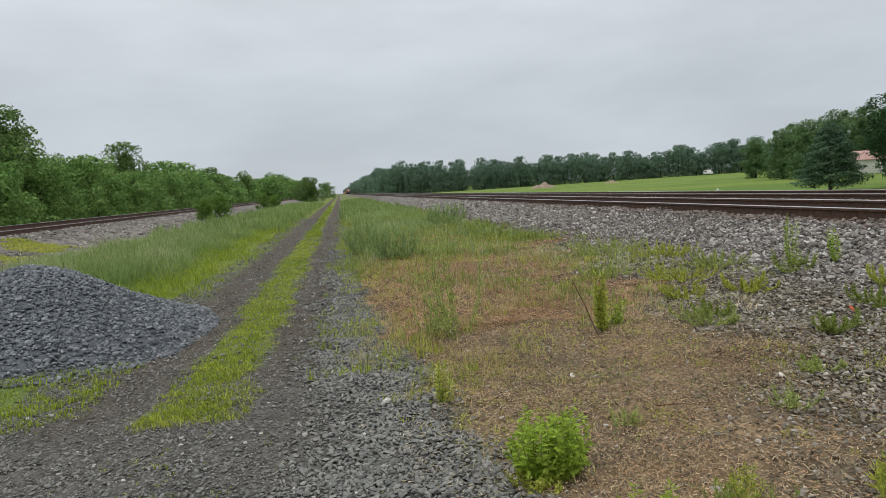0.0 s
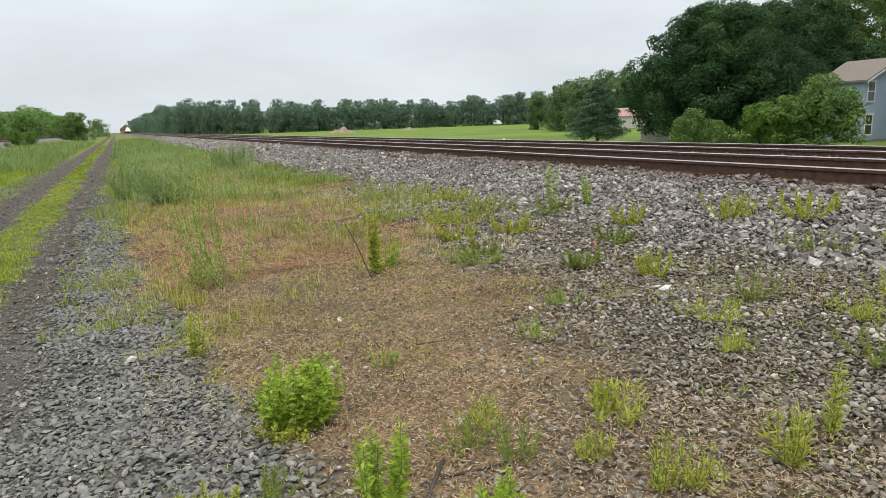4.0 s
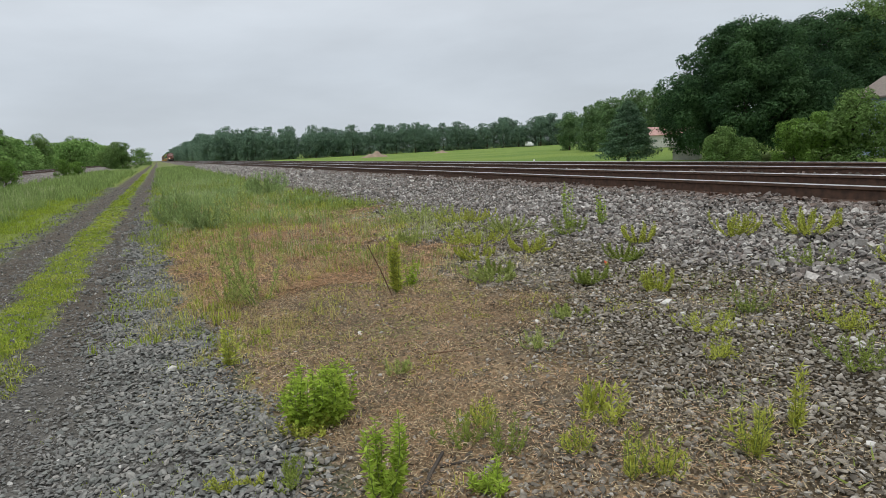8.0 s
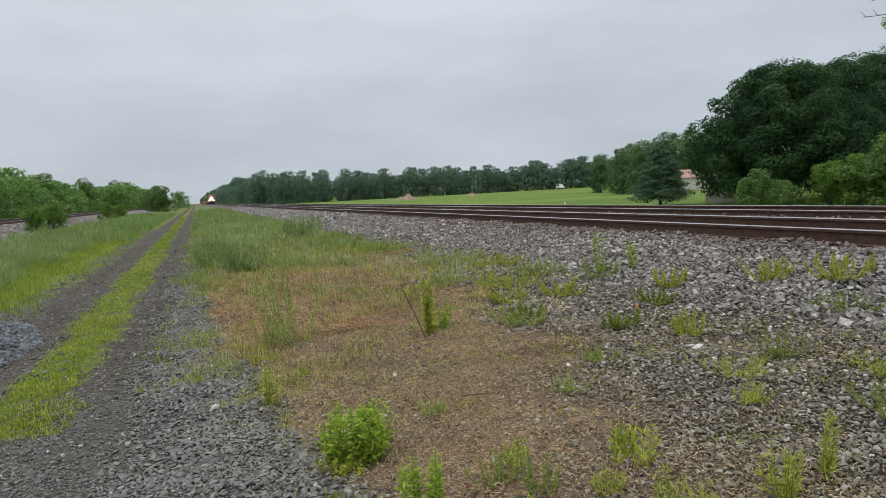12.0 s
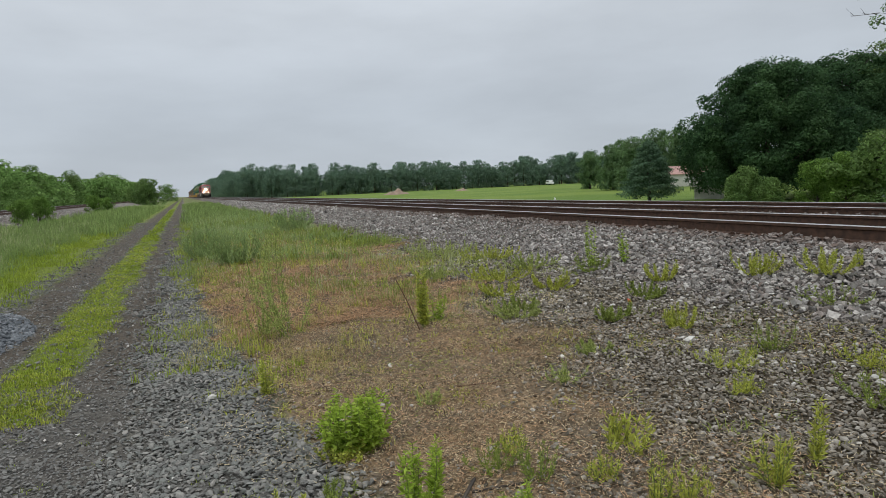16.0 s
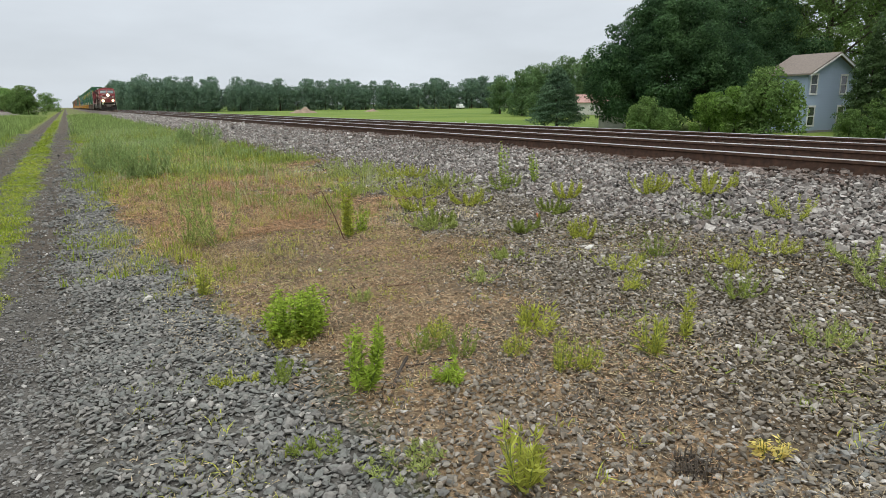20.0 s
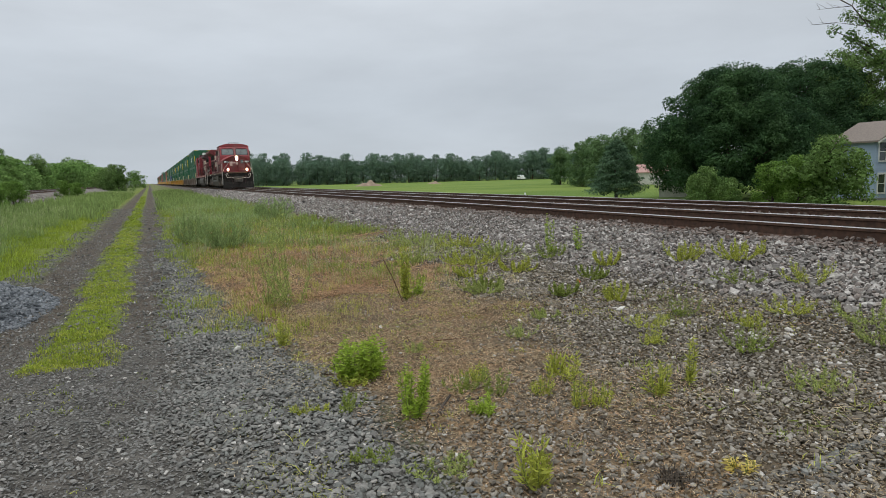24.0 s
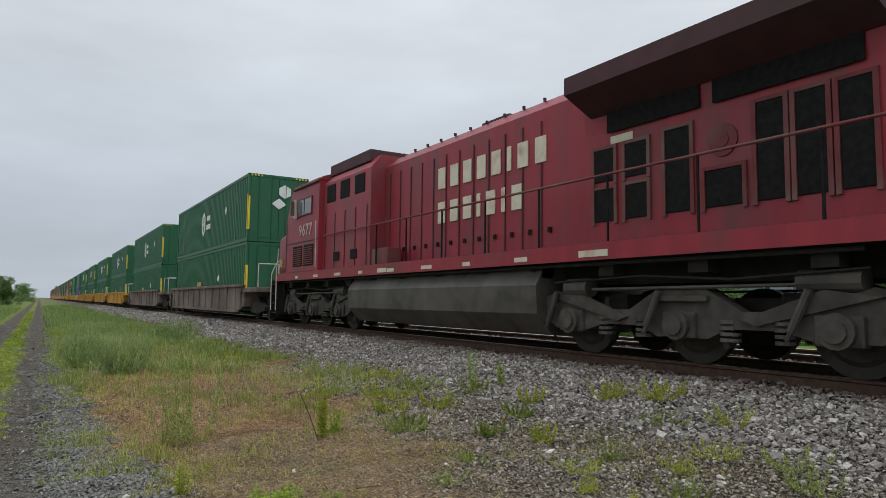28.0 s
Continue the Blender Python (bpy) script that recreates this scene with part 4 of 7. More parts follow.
for px, py, ph, pr in ((4.96, 6.0, 0.2, 0.22), (5.4, 5.05, 0.22, 0.25), (5.66, 4.4, 0.22, 0.3), (3.9, 4.5, 0.2, 0.14), (4.0, 3.6, 0.25, 0.14), (3.7, 5.2, 0.16, 0.18), (4.3, 11.1, 0.25, 0.7), (3.2, 6.2, 0.14, 0.2),
                       (4.6, 8.4, 0.2, 0.4), (3.1, 3.1, 0.12, 0.16), (3.6, 2.5, 0.16, 0.25), (4.6, 2.9, 0.16, 0.3), (5.3, 3.2, 0.2, 0.3), (4.4, 1.9, 0.2, 0.25), (2.3, 3.9, 0.1, 0.15), (1.45, 3.1, 0.12, 0.12), (1.85, 2.2, 0.14, 0.12), (1.25, 2.95, 0.12, 0.14), (0.3, 2.2, 0.06, 0.12), (0.15, 3.1, 0.06, 0.12), (1.39, 2.72, 0.2, 0.1), (1.67, 2.56, 0.12, 0.1), (2.28, 2.1, 0.26, 0.08), (1.75, 2.25, 0.22, 0.08), (1.29, 4.08, 0.08, 0.12), (2.92, 4.41, 0.08, 0.15), (4.1, 2.93, 0.12, 0.22), (3.06, 6.06, 0.14, 0.35), (3.97, 8.16, 0.2, 0.5), (4.1, 7.0, 0.16, 0.35), (3.5, 7.2, 0.14, 0.3), (4.4, 5.6, 0.14, 0.22), (5.1, 3.9, 0.14, 0.3), (3.4, 3.5, 0.1, 0.2), (4.7, 2.2, 0.18, 0.3), (3.2, 1.6, 0.14, 0.2), (0.38, 2.96, 0.1, 0.12), (0.6, 1.9, 0.08, 0.2), (4.6, 9.8, 0.2, 0.5), (3.4, 9.2, 0.18, 0.4)):
    leafy("weed_tuft", "tuft of yellow-green weed growing through loose stones", px, py, ph * 1.15, pr * 1.1, int(8 + 40 * pr), int((30 if py < 4.2 else 90) + (600 if py < 4.2 else 2300) * pr), 0.045, (M_weed_pale, M_weed_yellow, M_grass)[int(px * 7 + py * 3) % 3], "weed tufts on the ballast", category="weed", droop=-0.6)
leafy("verge_bush", "grey-green feathery bush on the verge", 0.78, 14.6, 0.85, 0.46, 34, 420, 0.14, M_weed_grey, lean=0.7, droop=-1.5, category="bush", broad=0.1)
leafy("verge_bush", "grey-green feathery bush on the verge", 0.15, 16.8, 0.95, 0.34, 22, 260, 0.14, M_weed_grey, lean=0.7, droop=-1.5, category="bush", broad=0.1)
leafy("verge_bush", "small grey-green bush on the verge", 3.4, 23.5, 0.85, 0.6, 34, 420, 0.16, M_weed_grey, lean=0.7, droop=-1.5, category="bush", broad=0.1)


def twig(label, pts, r=0.006, material=None):
    s = Shape()
    for i, (a, b) in enumerate(zip(pts, pts[1:])):
        s.tube((a[0], a[1], float(height(a[0], a[1])) + a[2]), (b[0], b[1], float(height(b[0], b[1])) + b[2]), r * (1 - 0.15 * i), 6)
    return tagged(part("twig", s, material or M_stem), label, "twig")


twig("thin dry twig lying on the gravel", [(1.60, 4.26, 0.02), (1.74, 4.22, 0.03), (1.86, 4.21, 0.02), (1.99, 4.15, 0.03)])
twig("grey broken stick lying on the gravel", [(0.86, 2.55, 0.015), (0.98, 2.72, 0.03), (1.11, 2.88, 0.03)], 0.011, M_bark)
twig("thin grey twig on the gravel", [(1.05, 2.78, 0.02), (1.18, 2.76, 0.02), (1.32, 2.72, 0.02)], 0.007, M_bark)
twig("dark bare stalk standing in dead grass", [(2.0, 6.15, -0.01), (1.9, 6.2, 0.3), (1.80, 6.25, 0.55)], 0.006)


def pebble(label, x, y, s, material=None, name="stone"):
    me = stone_mesh(name, np.zeros(1), np.zeros(1), np.zeros(1), np.array([s]), material or M_white_stone, 0.6, True)
    ob = part(name, me, None)
    ob.location = (x, y, float(height(x, y)) + s * 0.2)
    return tagged(ob, label, "stone")


for px, py, ps in ((1.37, 3.18, 0.07), (1.86, 3.6, 0.05), (3.67, 4.14, 0.13), (-0.08, 5.11, 0.10), (-0.08, 2.99, 0.07), (1.35, 5.1, 0.08), (2.3, 5.1, 0.06), (0.9, 4.2, 0.05), (1.3, 1.41, 0.06), (2.6, 4.4, 0.07), (2.8, 1.9, 0.07), (0.74, 2.0, 0.05), (3.0, 2.7, 0.06)):
    pebble("pale stone lying on brown gravel", px, py, ps)
M_red_bit = mat("orange_red_plastic", (0.62, 0.13, 0.06), (0.5, 0.1, 0.05), 20, 0.6)
tagged(pebble("orange-red scrap of plastic on the ballast", 4.2, 5.6, 0.09, M_red_bit, "plastic_scrap"), category="litter")


def flower(x, y):
    """A crumpled yellow leafy scrap on the gravel."""
    t = leafy("yellow_leaf_clump", "clump of crumpled pale yellow leaves on gravel", x, y, 0.09, 0.07, 10, 40, 0.075, leaf_mat("pale_yellow_leaf", (0.80, 0.66, 0.16), (0.85, 0.75, 0.35), 0.3), droop=0.1, category="leaves")
    return t


flower(1.92, 1.1)
tuft("dead_weed", "dark clump of dead weed on gravel", 1.62, 1.22, 0.09, 0.10, 160, 0.008, mat("dark_dead_weed", (0.08, 0.062, 0.045), (0.05, 0.04, 0.03), 20, 0.9), lean=1.0)


# ---- trees ----
def crown_mesh(name, lobes, n, leaf, material, hollow=0.55, up=0.0):
    """Many small leaf clumps spread through rounded lobes, thinner inside, with gaps between the lobes."""
    lobes = np.array(lobes)
    wgt = (lobes[:, 3] * lobes[:, 4]) ** 1.0
    k = rng.choice(len(lobes), n, p=wgt / wgt.sum())
    d = rng.normal(0, 1, (n, 3))
    d /= np.linalg.norm(d, axis=1)[:, None]
    d[:, 2] = np.where(rng.uniform(0, 1, n) < up, abs(d[:, 2]), d[:, 2])
    rad = hollow + (1 - hollow) * rng.uniform(0, 1, n) ** 0.6
    rad *= 1 + 0.12 * np.sin(d[:, 0] * 9 + k) * np.sin(d[:, 2] * 8 + k)
    c = lobes[k]
    P = c[:, :3] + d * rad[:, None] * c[:, [3, 3, 4]]
    nrm = d + rng.normal(0, 0.5, d.shape) + np.array([0, 0, 0.45])
    nrm /= np.linalg.norm(nrm, axis=1)[:, None]
    u = np.cross(nrm, rng.normal(0, 1, d.shape))
    u /= np.linalg.norm(u, axis=1)[:, None]
    w = np.cross(nrm, u)
    s = (leaf * rng.uniform(0.5, 1.2, n))[:, None]
    v = np.stack([P - u * s * 0.55, P - w * s * 0.32 + u * s * 0.1, P + u * s * 0.6 + nrm * s * 0.1, P + w * s * 0.36], 1)
    f = np.arange(4 * n).reshape(n, 4)
    return raw(name, v.reshape(-1, 3), f, material)


def limbs(h, spread, r, crown_base, n):
    s = Shape()
    pts = [(0, 0, -0.3), (0.05 * h * 0.1, 0, h * 0.25), (-0.1, 0.08, h * 0.5), (0.1, -0.05, h * 0.82)]
    for i, (a, b) in enumerate(zip(pts, pts[1:])):
        s.tube(a, b, r * (1 - 0.28 * i), 9, r * (1 - 0.28 * (i + 1)), cap=False)
    for i in range(n):
        a = 6.2832 * i / n + random.uniform(-0.3, 0.3)
        z = crown_base + (h * 0.75 - crown_base) * random.random()
        e = spread * random.uniform(0.5, 0.85) * (1.1 - 0.5 * z / h)
        m = (math.cos(a) * e * 0.5, math.sin(a) * e * 0.5, z + e * 0.22)
        s.tube((0, 0, z), m, r * 0.32, 6, r * 0.2, cap=False)
        s.tube(m, (math.cos(a + 0.2) * e, math.sin(a + 0.2) * e, z + e * 0.55), r * 0.2, 5, r * 0.06, cap=False)
    return s


def tree_proto(h, spread, n_lobes, n_leaf, leaf, material, crown_base=0.25, flat=0.75, lobe=0.42, seed=1, top=1.0, core=0.0, up=0.15, peak=1.0):
    """Meshes of a broad-leaved tree: trunk with limbs, and crown."""
    random.seed(seed)
    lobes = []
    for i in range(n_lobes):
        a, u = random.uniform(0, 6.2832), random.random()
        z = h * (crown_base + (0.93 - crown_base) * u)
        w = max(0.05, 1 - ((u - 0.38) / 0.68) ** 2) ** (0.5 * peak)
        k = spread * w * math.sqrt(random.uniform(0.05, 0.75))
        q = spread * lobe * random.uniform(0.6, 1.05) * (0.55 + 0.45 * w)
        lobes.append((math.cos(a) * k, math.sin(a) * k, z, q, q * flat))
    lobes.append((0, 0, h * 0.88 * top, spread * 0.36, h * 0.12))
    if core:
        lobes += [(0, 0, h * 0.5, spread * core, h * 0.36)] * 3
    return limbs(h, spread * 0.75, 0.022 * h + 0.06, h * max(0.05, crown_base), 7).mesh("trunk"), crown_mesh("crown", lobes, n_leaf, leaf, material, 0.6, up)


def branch_proto(h, spread, base, n_branch, n_leaf, leaf, material, puff=0.16, seed=1):
    """Meshes of a tall tree whose leaf clumps sit along its own rising branches."""
    random.seed(seed)
    s, lobes = Shape(), []
    r = 0.02 * h + 0.05
    top = Vector((random.uniform(-0.5, 0.5), random.uniform(-0.5, 0.5), h * 0.95))
    spine = [Vector((0, 0, -0.3)), Vector((0.15, 0.1, h * 0.3)), Vector((-0.2, 0.1, h * 0.62)), top]
    for i, (p, q) in enumerate(zip(spine, spine[1:])):
        s.tube(p, q, r * (1 - 0.3 * i), 9, r * (0.7 - 0.3 * i) + 0.03, cap=False)
    for i in range(n_branch):
        u = (i + random.random()) / n_branch
        z = h * (base + (0.93 - base) * u)
        a = i * 2.4 + random.uniform(-0.4, 0.4)
        reach = spread * math.sqrt(max(0.06, 1 - ((u - 0.35) / 0.72) ** 2)) * random.uniform(0.6, 1.05)
        p = Vector((0, 0, z - reach * 0.2))
        up = random.uniform(0.25, 0.9)
        for k in range(4):
            q = p + Vector((math.cos(a), math.sin(a), up)) * reach * 0.26
            s.tube(p, q, r * 0.26 * (1 - 0.2 * k), 5, r * 0.26 * (0.8 - 0.2 * k) + 0.01, cap=False)
            if k:
                side = Vector((math.cos(a + 1.4), math.sin(a + 1.4), 0.3)) * reach * 0.16 * random.choice((-1, 1))
                s.tube(p, p + side, r * 0.08, 4, 0.01, cap=False)
                rad = spread * puff * random.uniform(0.6, 1.15)
                lobes.append((*(p + side), rad * 0.85, rad * 0.55))
            rad = spread * puff * random.uniform(0.6, 1.2)
            if k or random.random() < 0.4:
                lobes.append((*q, rad, rad * 0.85))
            p = q
            a += random.uniform(-0.3, 0.3)
            up += random.uniform(-0.15, 0.2)
    lobes.append((*top, spread * puff, spread * puff))
    return s.mesh("trunk"), crown_mesh("crown", lobes, n_leaf, leaf, material, 0.25)


def conifer_proto(h, spread, n_leaf, leaf, material, base=0.04):
    """A dense pine: rising boughs of uneven reach round a straight stem."""
    random.seed(17)
    lobes = []
    for i in range(60):
        u = (i + 0.5) / 60
        z = h * (base + (0.97 - base) * u)
        k = spread * (1 - u ** 1.7) ** 0.8 * random.uniform(0.65, 1.1)
        for j in range(3):
            a = i * 2.4 + j * 2.09 + random.uniform(-0.4, 0.4)
            e = k * random.uniform(0.45, 0.8)
            lobes.append((math.cos(a) * e, math.sin(a) * e, z + 0.08 * k, 0.16 + k * 0.26, 0.14 + h * 0.03))
    return limbs(h, spread * 0.5, 0.02 * h + 0.05, h * 0.15, 4).mesh("trunk"), crown_mesh("crown", lobes, n_leaf, leaf, material, 0.4, 0.6)


def plant_tree(proto, name, label, x, y, z=None, turn=0.0, scale=1.0, group="", category="tree", tall=1.0):
    z = float(height(x, y)) if z is None else z
    t = thing(name, label, category, group, at=pose(x, y, z, 0, 0, turn))
    t.scale = (scale, scale, scale * tall)
    part("trunk", proto[0], M_bark, t)
    part("crown", proto[1], None, t)
    return t


def polar(deg, dist):
    return dist * math.sin(radians(deg)), dist * math.cos(radians(deg))


random.seed(5)
T_maple = tree_proto(11.6, 8.2, 330, 120000, 0.2, M_leaf_dark, 0.10, 0.85, 0.145, 3, core=0.55, up=0.5, peak=1.5)
T_tall = branch_proto(20, 6.8, 0.12, 46, 19000, 0.32, M_leaf_mid, 0.17, 8)
T_airy = branch_proto(20, 6.2, 0.2, 38, 30000, 0.22, M_leaf_mid, 0.15, 12)
T_dark = branch_proto(18, 6.0, 0.03, 64, 40000, 0.27, M_needle, 0.18, 15)
T_wood = [tree_proto(13.5, 6.4, 80, 4600, 0.56, M_leaf_hazed, 0.0, 1.1, 0.2, 20 + i, core=0.45, up=0.55) for i in range(5)]
T_mid = [tree_proto(12, 5.2, 90, 14000, 0.36, M_leaf_grove, 0.0, 1.0, 0.2, 30 + i, core=0.45, up=0.35) for i in range(2)]
T_hedge = [tree_proto(5.0, 3.4, 60, 7500, 0.21, M_leaf_hedge, 0.0, 0.85, 0.24, 40 + i, core=0.4, up=0.3) for i in range(4)]
T_hedge_far = [tree_proto(5.0, 3.4, 50, 2400, 0.38, M_leaf_hedge, 0.0, 0.85, 0.26, 46 + i, core=0.4, up=0.3) for i in range(2)]
T_hedge_tree = [tree_proto(8.6, 3.4, 60, 9000, 0.23, M_leaf_mid, 0.12, 0.85, 0.24, 50 + i, core=0.35, up=0.3) for i in range(2)]
T_shrub = [tree_proto(3.2, 2.1, 60, 9000, 0.15, M_leaf_mid, -0.05, 0.9, 0.22, 60 + i, core=0.4) for i in range(2)]
T_bright = tree_proto(3.6, 2.2, 60, 10000, 0.15, M_leaf_bright, -0.05, 0.9, 0.22, 66, core=0.4)
T_cedar = conifer_proto(7.6, 2.5, 18000, 0.17, M_needle)
T_con = conifer_proto(5.4, 2.9, 20000, 0.16, M_leaf_pale)

plant_tree(T_maple, "maple_tree", "broad dark green maple beside the house", *polar(48.4, 60), turn=25)
plant_tree(T_maple, "maple_tree", "dark green maple standing behind its broader neighbour", *polar(53.6, 71), turn=140, scale=1.12)
plant_tree(T_con, "conifer", "dense dark green conifer at the edge of the field", *polar(39.4, 64), scale=1.08)
plant_tree(T_tall, "tall_tree", "tall leafy tree behind the blue house", *polar(57.0, 72), turn=40, scale=0.66)
airy = plant_tree(T_airy, "tall_tree", "tall airy tree with bare limbs behind the house", *polar(59.6, 76), scale=1.1)
bare = Shape().pipe([(0, 0, 12.6), (-1.3, 2.1, 14.6), (-1.9, 3.3, 16.6), (-2.9, 4.9, 18.0), (-3.4, 5.8, 19.6)], 0.05, 6)
for q0, q1 in (((-1.3, 2.1, 14.6), (-2.6, 4.2, 15.3)), ((-1.9, 3.3, 16.6), (-3.4, 5.6, 16.7)), ((-2.6, 4.2, 15.3), (-3.6, 6.0, 15.4)), ((-2.9, 4.9, 18.0), (-4.1, 6.6, 18.4)), ((-2.9, 4.9, 18.0), (-2.6, 4.6, 19.8)), ((-1.9, 3.3, 16.6), (-1.5, 3.0, 18.6))):
    bare.tube(q0, q1, 0.035, 5, 0.01)
    q0, q1 = Vector(q0), Vector(q1)
    for k in range(4):
        q = q0.lerp(q1, 0.3 + 0.2 * k)
        bare.tube(q, q + Vector((random.uniform(-0.7, 0.2), random.uniform(-0.2, 0.9), random.uniform(0.2, 0.9))), 0.018, 4, 0.005)
part("bare_limb", bare, M_bark, airy, "dead bare limb")
plant_tree(T_dark, "dark_tree", "dense dark evergreen beside the blue house", *polar(68.6, 57), turn=70, scale=0.95)
plant_tree(T_dark, "dark_tree", "dense dark evergreen behind the marker pole", *polar(73.0, 56), turn=160, scale=1.05)
plant_tree(T_tall, "tall_tree", "tall leafy tree near the lane", *polar(77.5, 60), turn=120, scale=0.9)
plant_tree(T_tall, "tall_tree", "tall leafy tree near the lane", *polar(81.0, 66), turn=200, scale=0.95)
plant_tree(T_tall, "tall_tree", "tall leafy tree beyond the lane", *polar(87.0, 80), turn=260)
for i, (ang, dist, s) in enumerate(((70.0, 95, 1.0), (62.0, 88, 0.95), (66.0, 82, 1.0))):
    plant_tree(T_tall, "tall_tree", "tall leafy tree beyond the yard", *polar(ang, dist), turn=300 + 50 * i, scale=s)
plant_tree(T_shrub[0], "shrub", "green shrub below the maple", *polar(46.9, 47), turn=30, scale=0.85, category="shrub")
plant_tree(T_shrub[1], "shrub", "green shrub below the maple", *polar(48.6, 49), turn=80, scale=0.6, category="shrub")
plant_tree(T_bright, "shrub", "bright green shrub beside the house", *polar(51.8, 50), turn=30, scale=0.85, category="shrub")
plant_tree(T_bright, "shrub", "bright green shrub beside the house", *polar(53.6, 49), turn=130, scale=0.95, category="shrub")
plant_tree(T_shrub[0], "shrub", "leafy shrub covering the corner of the house", *polar(55.6, 48), turn=200, scale=1.45, category="shrub")
plant_tree(T_cedar, "dark_tree", "dark evergreen standing against the house wall", 50.6, 26.2, turn=20, scale=0.95)
plant_tree(T_cedar, "dark_tree", "dark evergreen between the house and the yard", *polar(66.0, 56), turn=120, scale=1.35)
plant_tree(T_cedar, "dark_tree", "dark evergreen in the shady yard", *polar(70.0, 58), turn=220, scale=1.5)
plant_tree(T_shrub[1], "shrub", "dark shrub against the house wall", *polar(64.2, 52), turn=20, scale=1.0, category="shrub")
plant_tree(T_shrub[1], "shrub", "dark shrub against the house wall", *polar(61.6, 50), turn=80, scale=0.6, category="shrub")
plant_tree(T_bright, "shrub", "bright green shrub by the lane", *polar(72.5, 50), turn=10, scale=0.85, category="shrub")
plant_tree(T_bright, "shrub", "bright green shrub by the lane", *polar(75.0, 46), turn=60, scale=0.8, category="shrub")
plant_tree(T_shrub[0], "shrub", "green shrub by the lane", *polar(77.0, 47), turn=160, scale=0.9, category="shrub")
for i, (a, d, s) in enumerate(((36.5, 125, 0.72), (38.2, 118, 0.78), (40.0, 160, 1.1), (41.9, 168, 1.15), (43.8, 160, 1.1), (34.6, 150, 0.7), (46.0, 150, 1.1), (37.3, 140, 0.85))):
    plant_tree(T_mid[i % 2], "woodland_tree", "leafy tree at the far side of the field", *polar(a, d), turn=i * 77, scale=s, group="woodland behind the field")
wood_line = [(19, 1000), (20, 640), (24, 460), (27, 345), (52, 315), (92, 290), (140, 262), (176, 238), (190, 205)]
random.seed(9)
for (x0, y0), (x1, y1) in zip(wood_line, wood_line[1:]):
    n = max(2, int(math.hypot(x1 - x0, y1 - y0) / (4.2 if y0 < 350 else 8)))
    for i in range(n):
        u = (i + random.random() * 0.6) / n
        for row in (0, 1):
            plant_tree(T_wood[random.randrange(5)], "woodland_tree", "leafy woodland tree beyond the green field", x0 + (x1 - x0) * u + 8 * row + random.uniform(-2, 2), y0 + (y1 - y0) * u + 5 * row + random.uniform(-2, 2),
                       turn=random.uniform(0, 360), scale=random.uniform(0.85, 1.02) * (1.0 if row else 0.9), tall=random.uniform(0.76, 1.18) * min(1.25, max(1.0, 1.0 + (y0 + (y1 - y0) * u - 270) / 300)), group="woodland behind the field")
random.seed(11)
y = 14.0
while y < 330:
    x = -19.5 - random.uniform(0, 1.5)
    if y > 150:
        x = -16.5
    plant_tree(T_hedge[random.randrange(4)] if y < 90 else T_hedge_far[random.randrange(2)], "hedgerow_bush", "leafy hedgerow bush beside the side line", x, y, turn=random.uniform(0, 360), scale=random.uniform(0.85, 1.15) * (1.0 if y < 150 else 1.25), group="hedgerow", category="bush")
    if random.random() < 0.35:
        plant_tree(T_hedge_far[random.randrange(2)], "hedgerow_bush", "leafy hedgerow bush behind the side line", x - 4.5, y + 2, turn=random.uniform(0, 360), scale=random.uniform(1.2, 1.5), group="hedgerow", category="bush")
    y += 3.2 + y * 0.014
for a, d, s, k in ((-24.7, 52, 1.0, 0), (-27.5, 48, 1.0, 1), (-16.9, 78, 0.98, 0), (-21.6, 66, 0.75, 1), (-5.8, 190, 1.0, 1), (-10.5, 110, 0.8, 0), (-8.0, 140, 0.85, 1)):
    px, py = polar(a, d)
    plant_tree(T_hedge_tree[k], "hedgerow_tree", "rounded tree rising above the hedgerow", px, py, turn=a * 50, scale=s, group="hedgerow")
plant_tree(T_shrub[1], "road_tree", "small dark tree beside the service road", -6.8, 150, scale=1.75, turn=40, category="tree")
plant_tree(T_shrub[0], "road_tree", "small dark tree beside the service road", -8.5, 158, scale=1.6, turn=140, category="tree")
plant_tree(T_hedge[0], "road_tree", "bushy tree closing the end of the road", -5.5, 260, scale=1.3, turn=10, category="tree")
plant_tree(T_bright, "road_bush", "green bush beside the side line", -8.6, 47, scale=0.45, turn=70, category="bush")
plant_tree(T_bright, "road_bush", "green bush beside the side line", -8.9, 44, scale=0.4, turn=170, category="bush")
plant_tree(T_bright, "road_bush", "small green bush beside the side line", -8.6, 74, scale=0.5, turn=10, category="bush")
plant_tree(T_bright, "road_bush", "small green bush beside the side line", -8.0, 80, scale=0.45, turn=110, category="bush")


# ---- houses, pole and field things ----
M_siding = mat("blue_grey_siding", (0.40, 0.50, 0.64), (0.35, 0.44, 0.58), 3, 0.7, stain=(0.33, 0.42, 0.55))
M_shingle = mat("taupe_shingle", (0.29, 0.245, 0.215), (0.21, 0.18, 0.16), 8, 0.95, 0, 0.3)
M_white = mat("white_paint", (0.78, 0.78, 0.76), (0.68, 0.68, 0.66), 4, 0.6)
M_pane = mat("window_glass", (0.035, 0.045, 0.05), (0.02, 0.028, 0.03), 2, 0.08, spec=0.6)
M_redroof = mat("faded_red_metal_roof", (0.50, 0.31, 0.27), (0.42, 0.25, 0.22), 3, 0.6, stain=(0.36, 0.2, 0.17), stain_scale=1.2)
M_shed = mat("pale_shed_wall", (0.62, 0.61, 0.57), (0.52, 0.51, 0.48), 3, 0.8)


